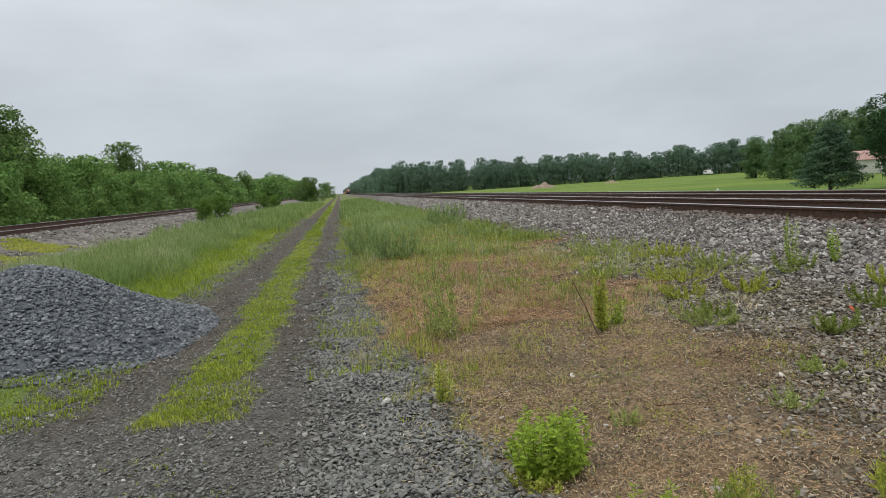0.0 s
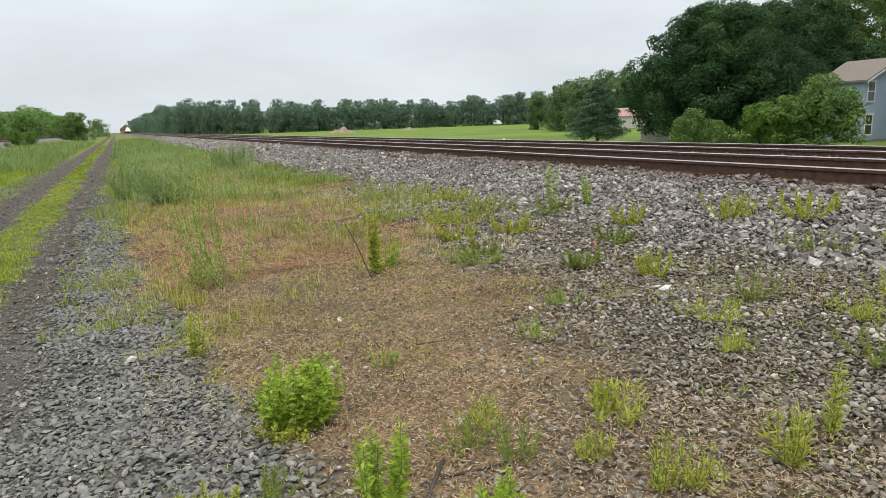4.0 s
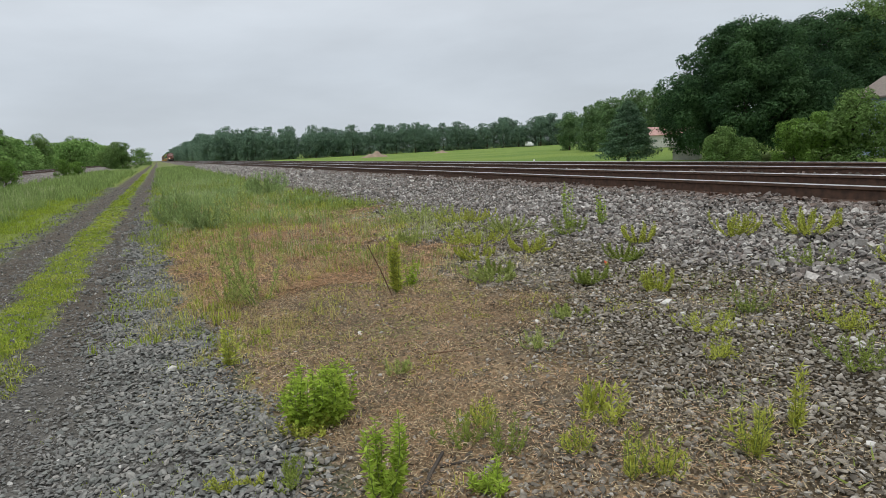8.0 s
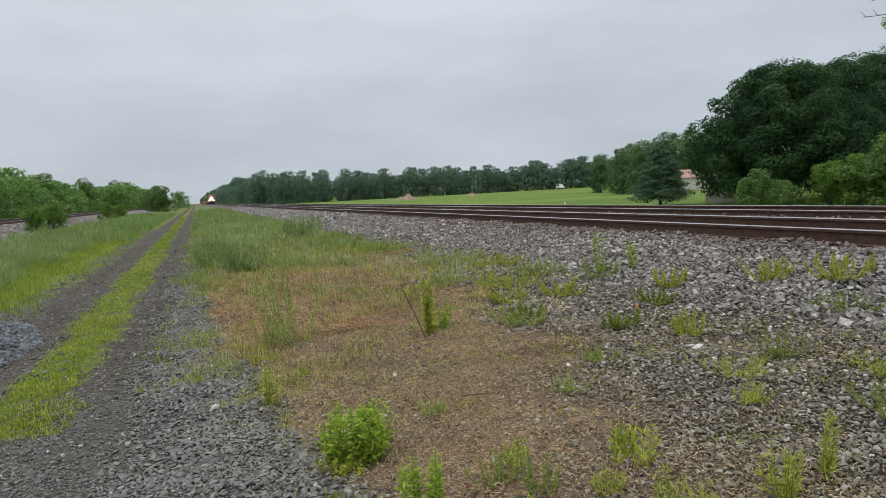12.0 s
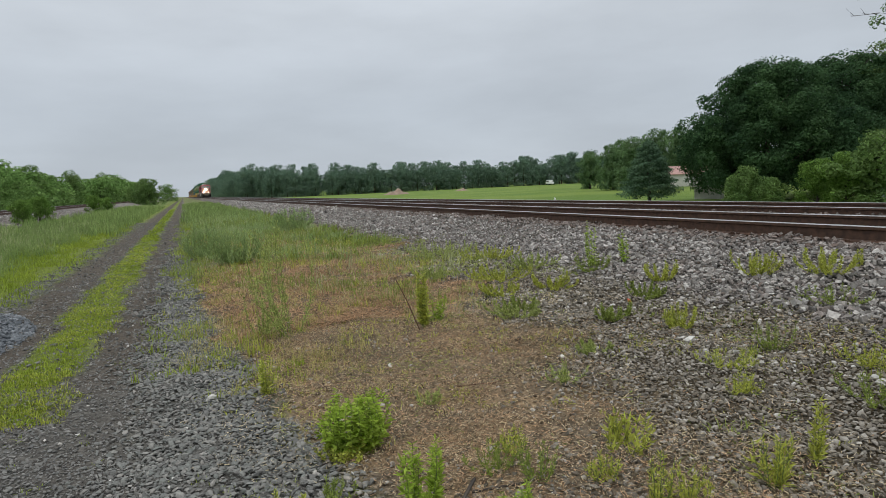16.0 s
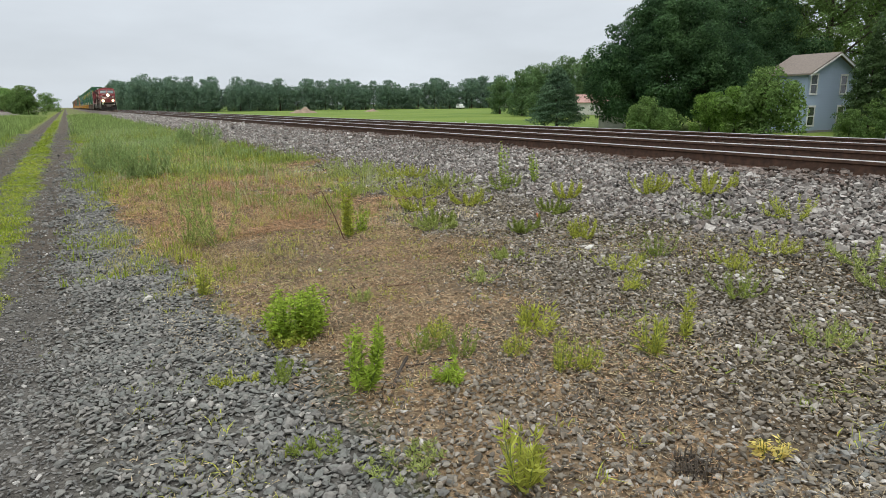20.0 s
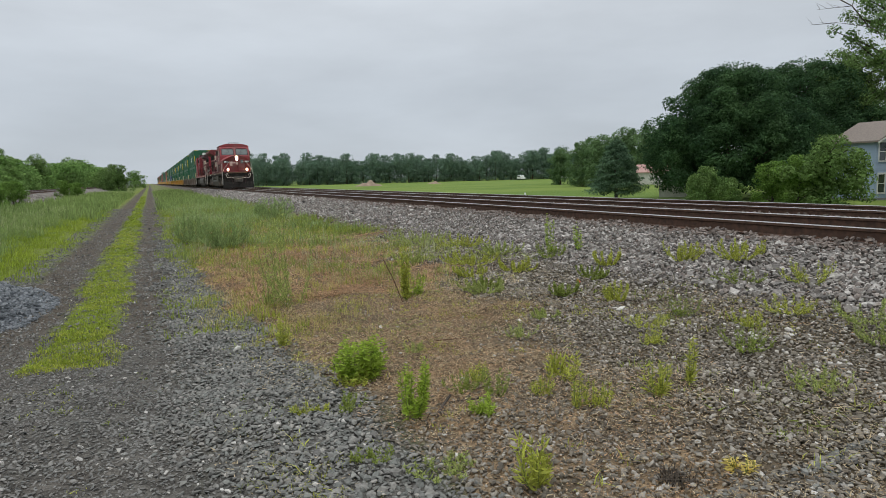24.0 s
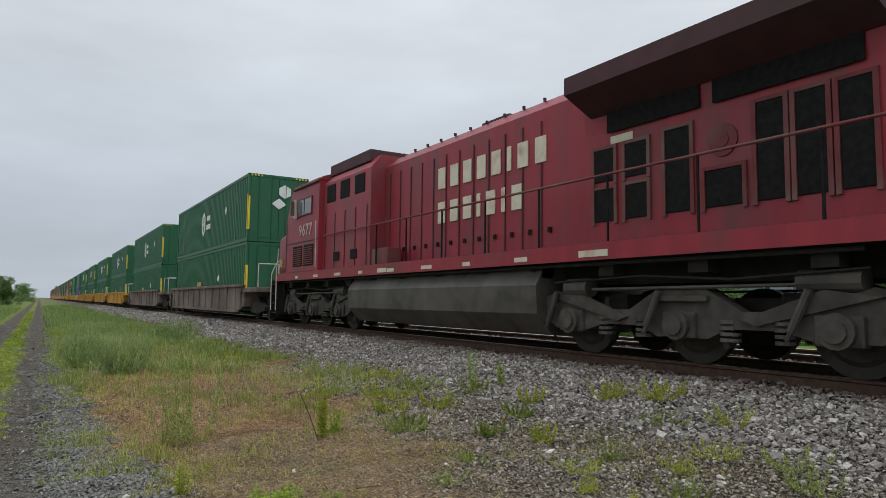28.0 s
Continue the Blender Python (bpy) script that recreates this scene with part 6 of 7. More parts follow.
def truck(t, yc, modern):
    """A three-axle truck: side frames with pedestals, springs and boxes, and its wheels."""
    frame_mat = M_truck_tan if modern else M_truck
    tr = part("truck", Shape().box(-0.9, 0.9, yc - 1.6, yc - 1.2, 0.55, 0.95, 0.05).box(-0.9, 0.9, yc + 1.2, yc + 1.6, 0.55, 0.95, 0.05).box(-0.55, 0.55, yc - 2.3, yc + 2.3, 0.5, 0.9, 0.05), M_under, t)
    for s in (-1, 1):
        if modern:
            q = [(-2.85, 0.95), (2.85, 0.95), (2.95, 0.75), (2.6, 0.62), (2.55, 0.38), (1.75, 0.36), (1.65, 0.6), (0.75, 0.6), (0.6, 0.4), (-0.6, 0.4), (-0.75, 0.6), (-1.65, 0.6), (-1.75, 0.36), (-2.55, 0.38), (-2.6, 0.62), (-2.95, 0.75)]
        else:
            q = [(-2.9, 0.85), (-2.4, 1.0), (-1.5, 0.72), (-0.9, 0.72), (-0.4, 1.0), (0.4, 1.0), (0.9, 0.72), (1.5, 0.72), (2.4, 1.0), (2.9, 0.85), (2.8, 0.6), (2.45, 0.4), (1.75, 0.4), (1.4, 0.5), (0.7, 0.5), (0.4, 0.36), (-0.4, 0.36), (-0.7, 0.5), (-1.4, 0.5), (-1.75, 0.4), (-2.45, 0.4), (-2.8, 0.6)]
        x0, x1 = sorted((s * 1.02, s * 1.2))
        fr = part("side_frame", Shape().prism([(yc + a, b) for a, b in q], x0, x1, "x"), frame_mat, tr, "dusty cast side frame")
        part("frame_rib", Shape().prism([(yc - 2.5, 0.9), (yc - 1.9, 0.98), (yc - 0.9, 0.62), (yc - 1.1, 0.55)], *sorted((s * 1.2, s * 1.25)), "x").prism([(yc + 2.5, 0.9), (yc + 1.9, 0.98), (yc + 0.9, 0.62), (yc + 1.1, 0.55)], *sorted((s * 1.2, s * 1.25)), "x").box(*sorted((s * 1.2, s * 1.28)), yc - 0.45, yc + 0.45, 0.84, 0.92, 0.02), frame_mat, tr)
        part("sand_pipe", Shape().pipe([(s * 1.3, yc - 2.9, 1.4), (s * 1.26, yc - 2.85, 0.8), (s * 0.95, yc - 2.7, 0.15)], 0.022, 6).pipe([(s * 1.3, yc + 2.9, 1.4), (s * 1.26, yc + 2.85, 0.8), (s * 0.95, yc + 2.7, 0.15)], 0.022, 6).pipe([(s * 1.28, yc - 2.4, 1.14), (s * 1.28, yc - 0.6, 1.2), (s * 1.28, yc + 0.8, 1.12), (s * 1.28, yc + 2.4, 1.2)], 0.018, 5), M_under, tr)
        for ya in (-2.05, 0, 2.05):
            part("axle_box", Shape().tube((s * 1.15, yc + ya, 0.53), (s * 1.34, yc + ya, 0.53), 0.2, 14).tube((s * 1.34, yc + ya, 0.53), (s * 1.38, yc + ya, 0.53), 0.13, 12).box(*sorted((s * 1.1, s * 1.27)), yc + ya - 0.26, yc + ya + 0.26, 0.36, 0.7, 0.03), frame_mat, tr)
        for ya in (-1.4, -0.68, 0.68, 1.4):
            spr = Shape()
            for k in range(4):
                spr.tube((s * 1.12, yc + ya, 0.34 + k * 0.075), (s * 1.12, yc + ya, 0.385 + k * 0.075), 0.13, 12)
            part("spring", spr, M_tank, tr)
        part("brake_cylinder", Shape().tube((s * 1.15, yc - 2.2, 1.05), (s * 1.15, yc - 1.7, 1.05), 0.15, 12).tube((s * 1.15, yc + 1.6, 1.08), (s * 1.15, yc + 2.3, 1.08), 0.13, 12).tube((s * 1.22, yc - 1.6, 1.02), (s * 1.22, yc + 1.6, 1.04), 0.025, 6), M_tank, tr)
        for ya in (-2.05, 0, 2.05):
            part("damper", Shape().tube((s * 1.3, yc + ya - 0.5, 0.5), (s * 1.3, yc + ya - 0.28, 0.98), 0.05, 8).tube((s * 1.3, yc + ya - 0.55, 0.4), (s * 1.3, yc + ya - 0.5, 0.5), 0.032, 6), M_tank, tr)
            part("brake_hanger", Shape().box(*sorted((s * 0.9, s * 1.04)), yc + ya + 0.52, yc + ya + 0.6, 0.25, 0.9).box(*sorted((s * 0.72, s * 0.86)), yc + ya + 0.47, yc + ya + 0.58, 0.35, 0.75, 0.02), frame_mat, tr)
            w = part("wheel", WHEEL, M_wheel, tr, "worn steel wheel")
            w.location = (s * 0.75, yc + ya, 0.53)


def locomotive(number, modern):
    """A six-axle road diesel, front at y = 0 looking to -y, rail top at z = 0."""
    t = thing("locomotive", "grimy faded red diesel locomotive with lit headlights pulling containers" if modern else "grimy faded red diesel locomotive running backwards behind the leader", "locomotive", "locomotives")
    LEN = 21.9 if modern else 22.3
    paint = M_red_lead if modern else M_red
    # frame, pilot and steps
    fr = part("underframe", Shape().box(-1.5, 1.5, 1.2, LEN - 0.9, 1.46, 1.72, 0.03).box(-0.75, 0.75, 0.9, LEN - 0.7, 1.1, 1.5, 0.05), M_under, t)
    part("sill_stripe", Shape().box(-1.515, -1.5, 1.3, LEN - 1.0, 1.57 if modern else 1.45, 1.71).box(1.5, 1.515, 1.3, LEN - 1.0, 1.57 if modern else 1.45, 1.71), M_sill if modern else M_red, t, "rusty yellowed sill stripe" if modern else "faded red sill")
    for end, y0 in ((0, 0.25), (1, LEN - 0.25)):
        d = 1 if end == 0 else -1
        pl = [(-1.5, 1.5), (1.5, 1.5), (1.5, 0.55), (1.3, 0.16), (-1.3, 0.16), (-1.5, 0.55)]
        part("pilot_plate", Shape().prism(pl, *sorted((y0 + d * 0.55, y0 + d * 0.63)), "y"), M_plow, t, "dark sooty pilot plate")
        if end == 0:
            part("snow_plow", Shape().add([(-1.52, y0 + 0.55, 0.78), (0, y0 + 0.05, 0.66), (1.52, y0 + 0.55, 0.78), (-1.52, y0 + 0.35, 0.12), (0, y0 - 0.2, 0.12), (1.52, y0 + 0.35, 0.12), (-1.52, y0 + 0.58, 0.12), (1.52, y0 + 0.58, 0.12)],
                                          [(0, 1, 4, 3), (1, 2, 5, 4), (0, 3, 6), (2, 7, 5), (3, 4, 5, 7, 6), (0, 6, 7, 2, 1)]), M_plow, t, "sooty dark snow plow")
        part("coupler", Shape().box(-0.2, 0.2, *sorted((y0 - d * 0.45, y0 + d * 0.7)), 0.72, 1.02, 0.05).box(-0.28, 0.28, *sorted((y0 - d * 0.5, y0 - d * 0.15)), 0.7, 1.05, 0.06).box(-0.45, 0.45, *sorted((y0 + d * 0.5, y0 + d * 0.56)), 0.6, 1.25, 0.04), M_tank, t)
        for hx in (-0.75, -0.45, 0.45, 0.75):
            part("air_hose", Shape().pipe([(hx, y0 + d * 0.5, 1.3), (hx, y0 + d * 0.15, 1.15), (hx * 0.9, y0 + d * 0.02, 0.8), (hx * 0.75, y0 + d * 0.0, 0.5)], 0.028, 7), M_hose, t, "hanging dark air hose")
        for s in (-1, 1):
            for k in range(4):
                part("step", Shape().box(*sorted((s * 1.02, s * 1.5)), *sorted((y0 + d * 0.68, y0 + d * 1.15)), 0.35 + 0.33 * k, 0.385 + 0.33 * k), M_under, t)
            st = Shape().box(*sorted((s * 1.02, s * 1.05)), *sorted((y0 + d * 0.66, y0 + d * 1.2)), 0.3, 1.5).box(*sorted((s * 1.02, s * 1.5)), *sorted((y0 + d * 1.15, y0 + d * 1.2)), 0.3, 1.5)
            part("step_well", st, M_plow, t, "dark boarding step well")
            part("grab_rail", Shape().pipe([(s * 1.53, y0 + d * 0.66, 0.45), (s * 1.53, y0 + d * 0.66, 1.72), (s * 1.38, y0 + d * 0.62, 2.05), (s * 0.85, y0 + d * 0.58, 2.75), (s * 0.45, y0 + d * 0.58, 2.78)], 0.019), M_silver, t, "pale grab rail")
            part("grab_rail", Shape().pipe([(s * 1.53, y0 + d * 1.22, 0.45), (s * 1.53, y0 + d * 1.22, 1.9), (s * 1.5, y0 + d * 1.3, 2.6)], 0.019), M_silver, t, "pale grab rail")
            part("cut_lever", Shape().pipe([(s * 0.35, y0 + d * 0.2, 1.1), (s * 1.1, y0 + d * 0.35, 1.15), (s * 1.25, y0 + d * 0.3, 1.5), (s * 1.1, y0 + d * 0.28, 1.6), (s * 1.0, y0 + d * 0.3, 1.35)], 0.022), M_silver, t)
    # nose and cab
    n0, c0, c1 = (1.35, 2.58, 5.5) if modern else (1.15, 2.35, 5.3)
    nose_top = [(-1.42, 1.72), (-1.5, 1.9), (-1.5, 2.92), (-1.36, 3.06), (-1.05, 3.24), (-0.65, 3.4), (-0.25, 3.49), (0.25, 3.49), (0.65, 3.4), (1.05, 3.24), (1.36, 3.06), (1.5, 2.92), (1.5, 1.9), (1.42, 1.72)]
    b = Shape()
    front = [(x * 0.93, n0, z - 0.05 if z > 2.5 else z) for x, z in nose_top]
    back = [(x, c0 + 0.15, z + 0.06 if z > 2.5 else z) for x, z in nose_top]
    front = [(x, n0 - (0.10 if abs(x) < 1.0 else 0) + (0.22 if abs(x) > 1.3 else 0), z) for x, y, z in front]
    m = len(front)
    b.add(front + back, [(i, (i + 1) % m, m + (i + 1) % m, m + i) for i in range(m)] + [tuple(range(m - 1, -1, -1))])
    part("nose", b, paint, t, "faded red nose")
    part("nose_door", Shape().box(0.12, 0.78, n0 - 0.14, n0 - 0.02, 1.8, 3.05, 0.02), M_red_dull, t)
    part("nose_door_window", Shape().box(0.36, 0.62, n0 - 0.155, n0 - 0.13, 2.62, 3.0, 0.02), M_glass, t)
    part("emblem_plate", Shape().box(-0.74, -0.46, n0 - 0.125, n0 - 0.1, 2.36, 2.74, 0.01).box(-0.46, -0.2, n0 - 0.122, n0 - 0.1, 2.62, 2.74, 0.005), M_faded, t, "faded cream emblem")
    part("emblem_bar", Shape().box(-0.14, 0.08, n0 - 0.125, n0 - 0.1, 2.5, 2.74), M_faded, t)
    part("anticlimber", Shape().box(-0.95, 0.95, n0 - 0.35, n0 + 0.1, 1.6, 1.74, 0.03), M_sill, t, "worn yellow-edged step plate")
    side_out = [(c0, 1.72), (c0, 3.42), (c0 + 0.44, 4.32), (c0 + 0.72, 4.53), (c1, 4.53), (c1, 1.72)]
    cab = part("cab", Shape().prism(side_out, -1.5, 1.5, "x"), paint, t, "faded red cab")
    part("cab_roof", Shape().prism([(-1.52, 4.47), (-1.42, 4.56), (-1.15, 4.66), (-0.75, 4.73), (-0.3, 4.77), (0.3, 4.77), (0.75, 4.73), (1.15, 4.66), (1.42, 4.56), (1.52, 4.47)], c0 + 0.6, c1 + 0.03, "y"), paint, t)
    for s in (-1, 1):
        a = math.atan2(0.44, 0.9)
        w = part("windshield", Shape().box(-0.57, 0.57, -0.012, 0.012, -0.33, 0.31, 0.01), M_glass, cab, "green-tinted windshield")
        w.matrix_basis = pose(s * 0.72, c0 + 0.212, 3.88, -math.degrees(a), 0, 0)
        fr = part("windshield_frame", Shape().box(-0.63, 0.63, -0.02, 0.0, 0.31, 0.36).box(-0.63, 0.63, -0.02, 0.0, -0.38, -0.33).box(-0.63, -0.57, -0.02, 0, -0.33, 0.31).box(0.57, 0.63, -0.02, 0, -0.33, 0.31), M_roofred, cab)
        fr.matrix_basis = pose(s * 0.72, c0 + 0.209, 3.88, -math.degrees(a), 0, 0)
        part("wiper", Shape().pipe([(s * 0.75, c0 + 0.35, 4.2), (s * 0.55, c0 + 0.16, 3.82)], 0.015, 5).pipe([(s * 0.2, c0 + 0.37, 4.25), (s * 1.2, c0 + 0.37, 4.25)], 0.014, 5), M_black, cab)
        xo = s * 1.505
        part("side_window", Shape().box(*sorted((xo, xo + s * 0.02)), c0 + 1.1, c0 + 2.35, 3.52, 4.02, 0.01), M_glass, cab)
        part("window_frame", Shape().box(*sorted((xo, xo + s * 0.03)), c0 + 1.06, c0 + 2.39, 3.49, 3.52).box(*sorted((xo, xo + s * 0.03)), c0 + 1.06, c0 + 2.39, 4.02, 4.05).box(*sorted((xo, xo + s * 0.03)), c0 + 1.06, c0 + 1.1, 3.52, 4.02).box(*sorted((xo, xo + s * 0.03)), c0 + 1.70, c0 + 1.74, 3.52, 4.02).box(*sorted((xo, xo + s * 0.03)), c0 + 2.35, c0 + 2.39, 3.52, 4.02), M_red_dull, cab, "dull red window frame")
        part("quarter_window", Shape().prism([(c0 + 0.5, 3.52), (c0 + 0.6, 4.02), (c0 + 0.9, 4.05), (c0 + 0.9, 3.52)], *sorted((xo, xo + s * 0.015)), "x"), M_glass, cab)
        part("door_grab", Shape().pipe([(s * 1.56, c1 - 0.02, 1.8), (s * 1.58, c1 - 0.02, 3.2)], 0.016, 6), M_silver, cab)
        part("sun_shade", Shape().box(*sorted((s * 1.53, s * 1.6)), c0 + 0.92, c0 + 1.08, 3.45, 4.08, 0.01), M_faded, cab, "cream window wind wing")
        part("rain_gutter", Shape().box(*sorted((s * 1.5, s * 1.56)), c0 + 0.7, c1, 4.4, 4.45), M_roofred, cab)
        part("panel_seam", Shape().box(*sorted((xo, xo + s * 0.01)), c0 + 0.02, c0 + 0.05, 1.75, 3.4).box(*sorted((xo, xo + s * 0.01)), c0 + 0.05, c1, 2.64, 2.67), M_roofred, cab)
        part("mirror", Shape().box(*sorted((s * 1.54, s * 1.72)), c0 + 0.95, c0 + 1.0, 3.55, 4.02, 0.01), M_tank, cab)
        text_on(t, "cab_number", number, 0.52, Matrix.Translation((s * 1.512, c0 + 1.85, 2.95 if modern else 2.85)), WEST if s < 0 else EAST, M_faded, "faded cream road number")
        lv = Shape()
        for y0 in (c0 + 0.75, c0 + 1.75):
            for k in range(9):
                lv.box(*sorted((s * 1.5, s * 1.53)), y0, y0 + 0.8, 1.92 + 0.065 * k, 1.95 + 0.065 * k)
        part("louvre_panel", lv, M_red_dull, t)
        part("louvre_backing", Shape().box(*sorted((s * 1.5, s * 1.507)), c0 + 0.72, c0 + 1.58, 1.88, 2.54).box(*sorted((s * 1.5, s * 1.507)), c0 + 1.72, c0 + 2.58, 1.88, 2.54), M_black, t)
        part("yellow_label", Shape().box(*sorted((s * 1.46, s * 1.475)), c0 - 0.75, c0 - 0.45, 1.95, 2.2), M_yellow, t)
        nb = part("number_board", Shape().box(-0.29, 0.29, -0.05, 0.05, -0.105, 0.105, 0.02), M_board, t, "dark number board")
        nb.matrix_basis = pose(s * 1.04, n0 + 0.01, 2.8, 0, 0, s * 14)
        text_on(nb, "numerals", number, 0.2, Matrix.Translation((0, -0.054, -0.068)), UPRIGHT, M_digits, "white numerals")
        dl = part("ditch_light", Shape().tube((s * 0.95, n0 - 0.30, 1.98), (s * 0.95, n0 - 0.1, 1.98), 0.13, 16), M_tank, t)
        part("lens", Shape().tube((s * 0.95, n0 - 0.315, 1.98), (s * 0.95, n0 - 0.29, 1.98), 0.085, 16), M_ditch if modern else M_glass, dl)
    hd = part("headlight", Shape().box(-0.15, 0.15, n0 - 0.13, n0 + 0.1, 2.92, 3.4, 0.03), M_plow, t, "dark headlight housing")
    for z in (3.04, 3.28):
        part("lens", Shape().tube((0, n0 - 0.14, z), (0, n0 - 0.11, z), 0.09, 16), M_lamp if modern else M_glass, hd)
    part("roof_rail", Shape().pipe([(-0.5, c0 + 0.75, 4.6), (-0.5, c0 + 0.75, 4.86), (0.5, c0 + 0.75, 4.86), (0.5, c0 + 0.75, 4.6)], 0.02, 6), M_black, t, "black roof grab rail")
    part("antenna_dome", Shape().tube((0.0, c0 + 1.9, 4.72), (0.0, c0 + 1.9, 4.86), 0.22, 16, 0.14).box(-0.75, -0.45, c0 + 1.6, c0 + 2.0, 4.68, 4.8, 0.02), M_silver, t, "pale antenna dome")
    part("horn", Shape().tube((0.2, c1 + 0.3, 4.64), (0.2, c1 - 0.1, 4.7), 0.04, 8, 0.09).pipe([(-0.45, c0 + 1.2, 4.62), (-0.45, c0 + 1.2, 4.76), (0.05, c0 + 1.2, 4.76), (0.05, c0 + 1.2, 4.62)], 0.02), M_black, t)
    # hoods
    h1, h2, h3 = (8.8, 14.9, 20.4) if modern else (8.6, 16.0, 20.7)
    part("auxiliary_hood", Shape().prism([(-1.35, 1.72), (-1.35, 4.3), (-1.05, 4.66), (1.05, 4.66), (1.35, 4.3), (1.35, 1.72)], c1, h1, "y"), paint, t)
    part("engine_hood", Shape().prism([(-0.93, 1.72), (-0.93, 4.32), (-0.6, 4.6), (0.6, 4.6), (0.93, 4.32), (0.93, 1.72)], h1, h2, "y"), paint, t)
    part("radiator_hood", Shape().prism([(-0.95, 1.72), (-0.95, 3.55), (-1.0, 4.4), (1.0, 4.4), (0.95, 3.55), (0.95, 1.72)], h2, h3, "y"), paint, t)
    part("radiator_wing", Shape().prism([(x, z - (0.1 if modern else 0.28)) for x, z in ((-1.58, 4.38), (-1.58, 4.66), (-1.25, 4.8), (1.25, 4.8), (1.58, 4.66), (1.58, 4.38), (1.0, 4.1), (-1.0, 4.1))], h2 + 0.15, h3 - 0.1, "y"), M_red_dull if modern else M_roofred, t, "sooty overhanging radiator wing")
    part("exhaust_outlet", Shape().box(-0.4, 0.4, 12.2, 13.2, 4.58, 4.76, 0.04), M_roofred, t)
    if modern:
        part("hood_riser", Shape().prism([(-0.945, 4.0), (-0.945, 4.48), (-0.6, 4.82), (0.6, 4.82), (0.945, 4.48), (0.945, 4.0)], h1, 11.2, "y"), paint, t)
    if not modern:
        part("dynamic_brake_box", Shape().box(-1.2, 1.2, c1 + 0.1, 8.2, 4.55, 4.88, 0.03), M_roofred, t)
    for s in (-1, 1):
        xo = s * 1.352
        if modern:
            part("intake_grille", Shape().box(*sorted((s * 0.94, s * 0.97)), 9.6, 10.8, 3.72, 4.25, 0.02), M_black, t)
        for y0 in ((6.95, 7.9) if modern else (5.6, 6.6, 7.6)):
            part("intake_grille", Shape().box(*sorted((xo - s * 0.02, xo + s * 0.02)), y0, y0 + 0.62, 3.7, 4.22, 0.02), M_black, t)
        for k in range(2):
            part("side_vent", Shape().box(*sorted((xo, xo + s * 0.02)), 6.2 + 1.2 * k, 6.6 + 1.2 * k, 1.95, 2.2), M_black, t)
        sm = Shape()
        for k in range(5):
            sm.box(*sorted((xo, xo + s * 0.015)), c1 + 0.2 + 0.72 * k, c1 + 0.225 + 0.72 * k, 1.75, 3.35)
        part("panel_trim", sm, M_roofred, t)
        for k in range(12):
            part("door_batten", Shape().box(*sorted((s * 0.93, s * 0.95)), h1 + 0.3 + 0.54 * k, h1 + 0.33 + 0.54 * k, 1.75, 4.1), M_roofred, t)
            part("door_latch", Shape().box(*sorted((s * 0.93, s * 0.965)), h1 + 0.5 + 0.54 * k, h1 + 0.58 + 0.54 * k, 2.05, 2.14), M_black, t)
        if modern:
            grilles = [(15.3, 0.28, 2.1, 3.3), (15.7, 0.28, 2.1, 3.3), (16.2, 0.95, 2.1, 3.3), (17.4, 0.28, 2.1, 3.3), (17.8, 0.28, 2.1, 3.3), (18.3, 0.95, 2.1, 3.3), (19.5, 0.28, 2.1, 3.3), (19.9, 0.28, 2.1, 3.3)]
        else:
            grilles = [(16.2, 0.42, 2.1, 2.62), (16.2, 0.42, 2.74, 3.26), (16.85, 0.42, 2.1, 2.62), (16.85, 0.42, 2.74, 3.26), (17.6, 0.42, 2.1, 3.3), (18.25, 0.55, 2.1, 2.6), (19.0, 0.36, 2.1, 3.35), (19.5, 0.36, 2.1, 3.35), (20.0, 0.36, 2.1, 3.35)]
        for y0, wide, z0, z1 in grilles:
            part("radiator_grille", Shape().box(*sorted((s * 0.94, s * 0.97)), y0, y0 + wide, z0, z1, 0.015), M_black, t)
            part("grille_frame", Shape().box(*sorted((s * 0.94, s * 0.985)), y0 - 0.06, y0, z0 - 0.05, z1 + 0.05).box(*sorted((s * 0.94, s * 0.985)), y0 + wide, y0 + wide + 0.06, z0 - 0.05, z1 + 0.05).box(*sorted((s * 0.94, s * 0.98)), y0, y0 + wide, z1, z1 + 0.05), M_red_dull, t)
        if modern:
            part("lower_panel", Shape().box(*sorted((s * 1.5, s * 1.504)), c0 + 0.05, c1 - 0.02, 1.74, 2.62), M_grime, t, "grimy brown lower cab side")
            part("lower_panel", Shape().box(*sorted((s * 1.352, s * 1.356)), c1 + 0.02, h1 - 0.02, 1.74, 2.55), M_grime, t, "grimy brown lower hood side")
        else:
            for k in range(9):
                part("sill_label", Shape().box(*sorted((s * 1.51, s * 1.522)), 3.4 + 1.63 * k, 3.65 + 1.63 * k + 0.1 * (k % 3), 1.5, 1.58), M_cream, t, "small pale sill label")
            part("tool_box", Shape().box(*sorted((s * 1.05, s * 1.42)), h1 + 0.25, h1 + 1.15, 1.72, 2.12, 0.02), M_red_dull, t)
            part("door_fan", Shape().tube((s * 0.95, 18.52, 2.98), (s * 0.972, 18.52, 2.98), 0.22, 18).tube((s * 0.972, 18.52, 2.98), (s * 0.985, 18.52, 2.98), 0.1, 14), M_red_dull, t, "worn round door plate")
        part("hood_bolt_row", functools.reduce(lambda q, k: q.tube((s * 0.62, h1 + 0.4 + 0.62 * k, 4.6), (s * 0.62, h1 + 0.4 + 0.62 * k, 4.66), 0.035, 6), range(11), Shape()), M_roofred, t)
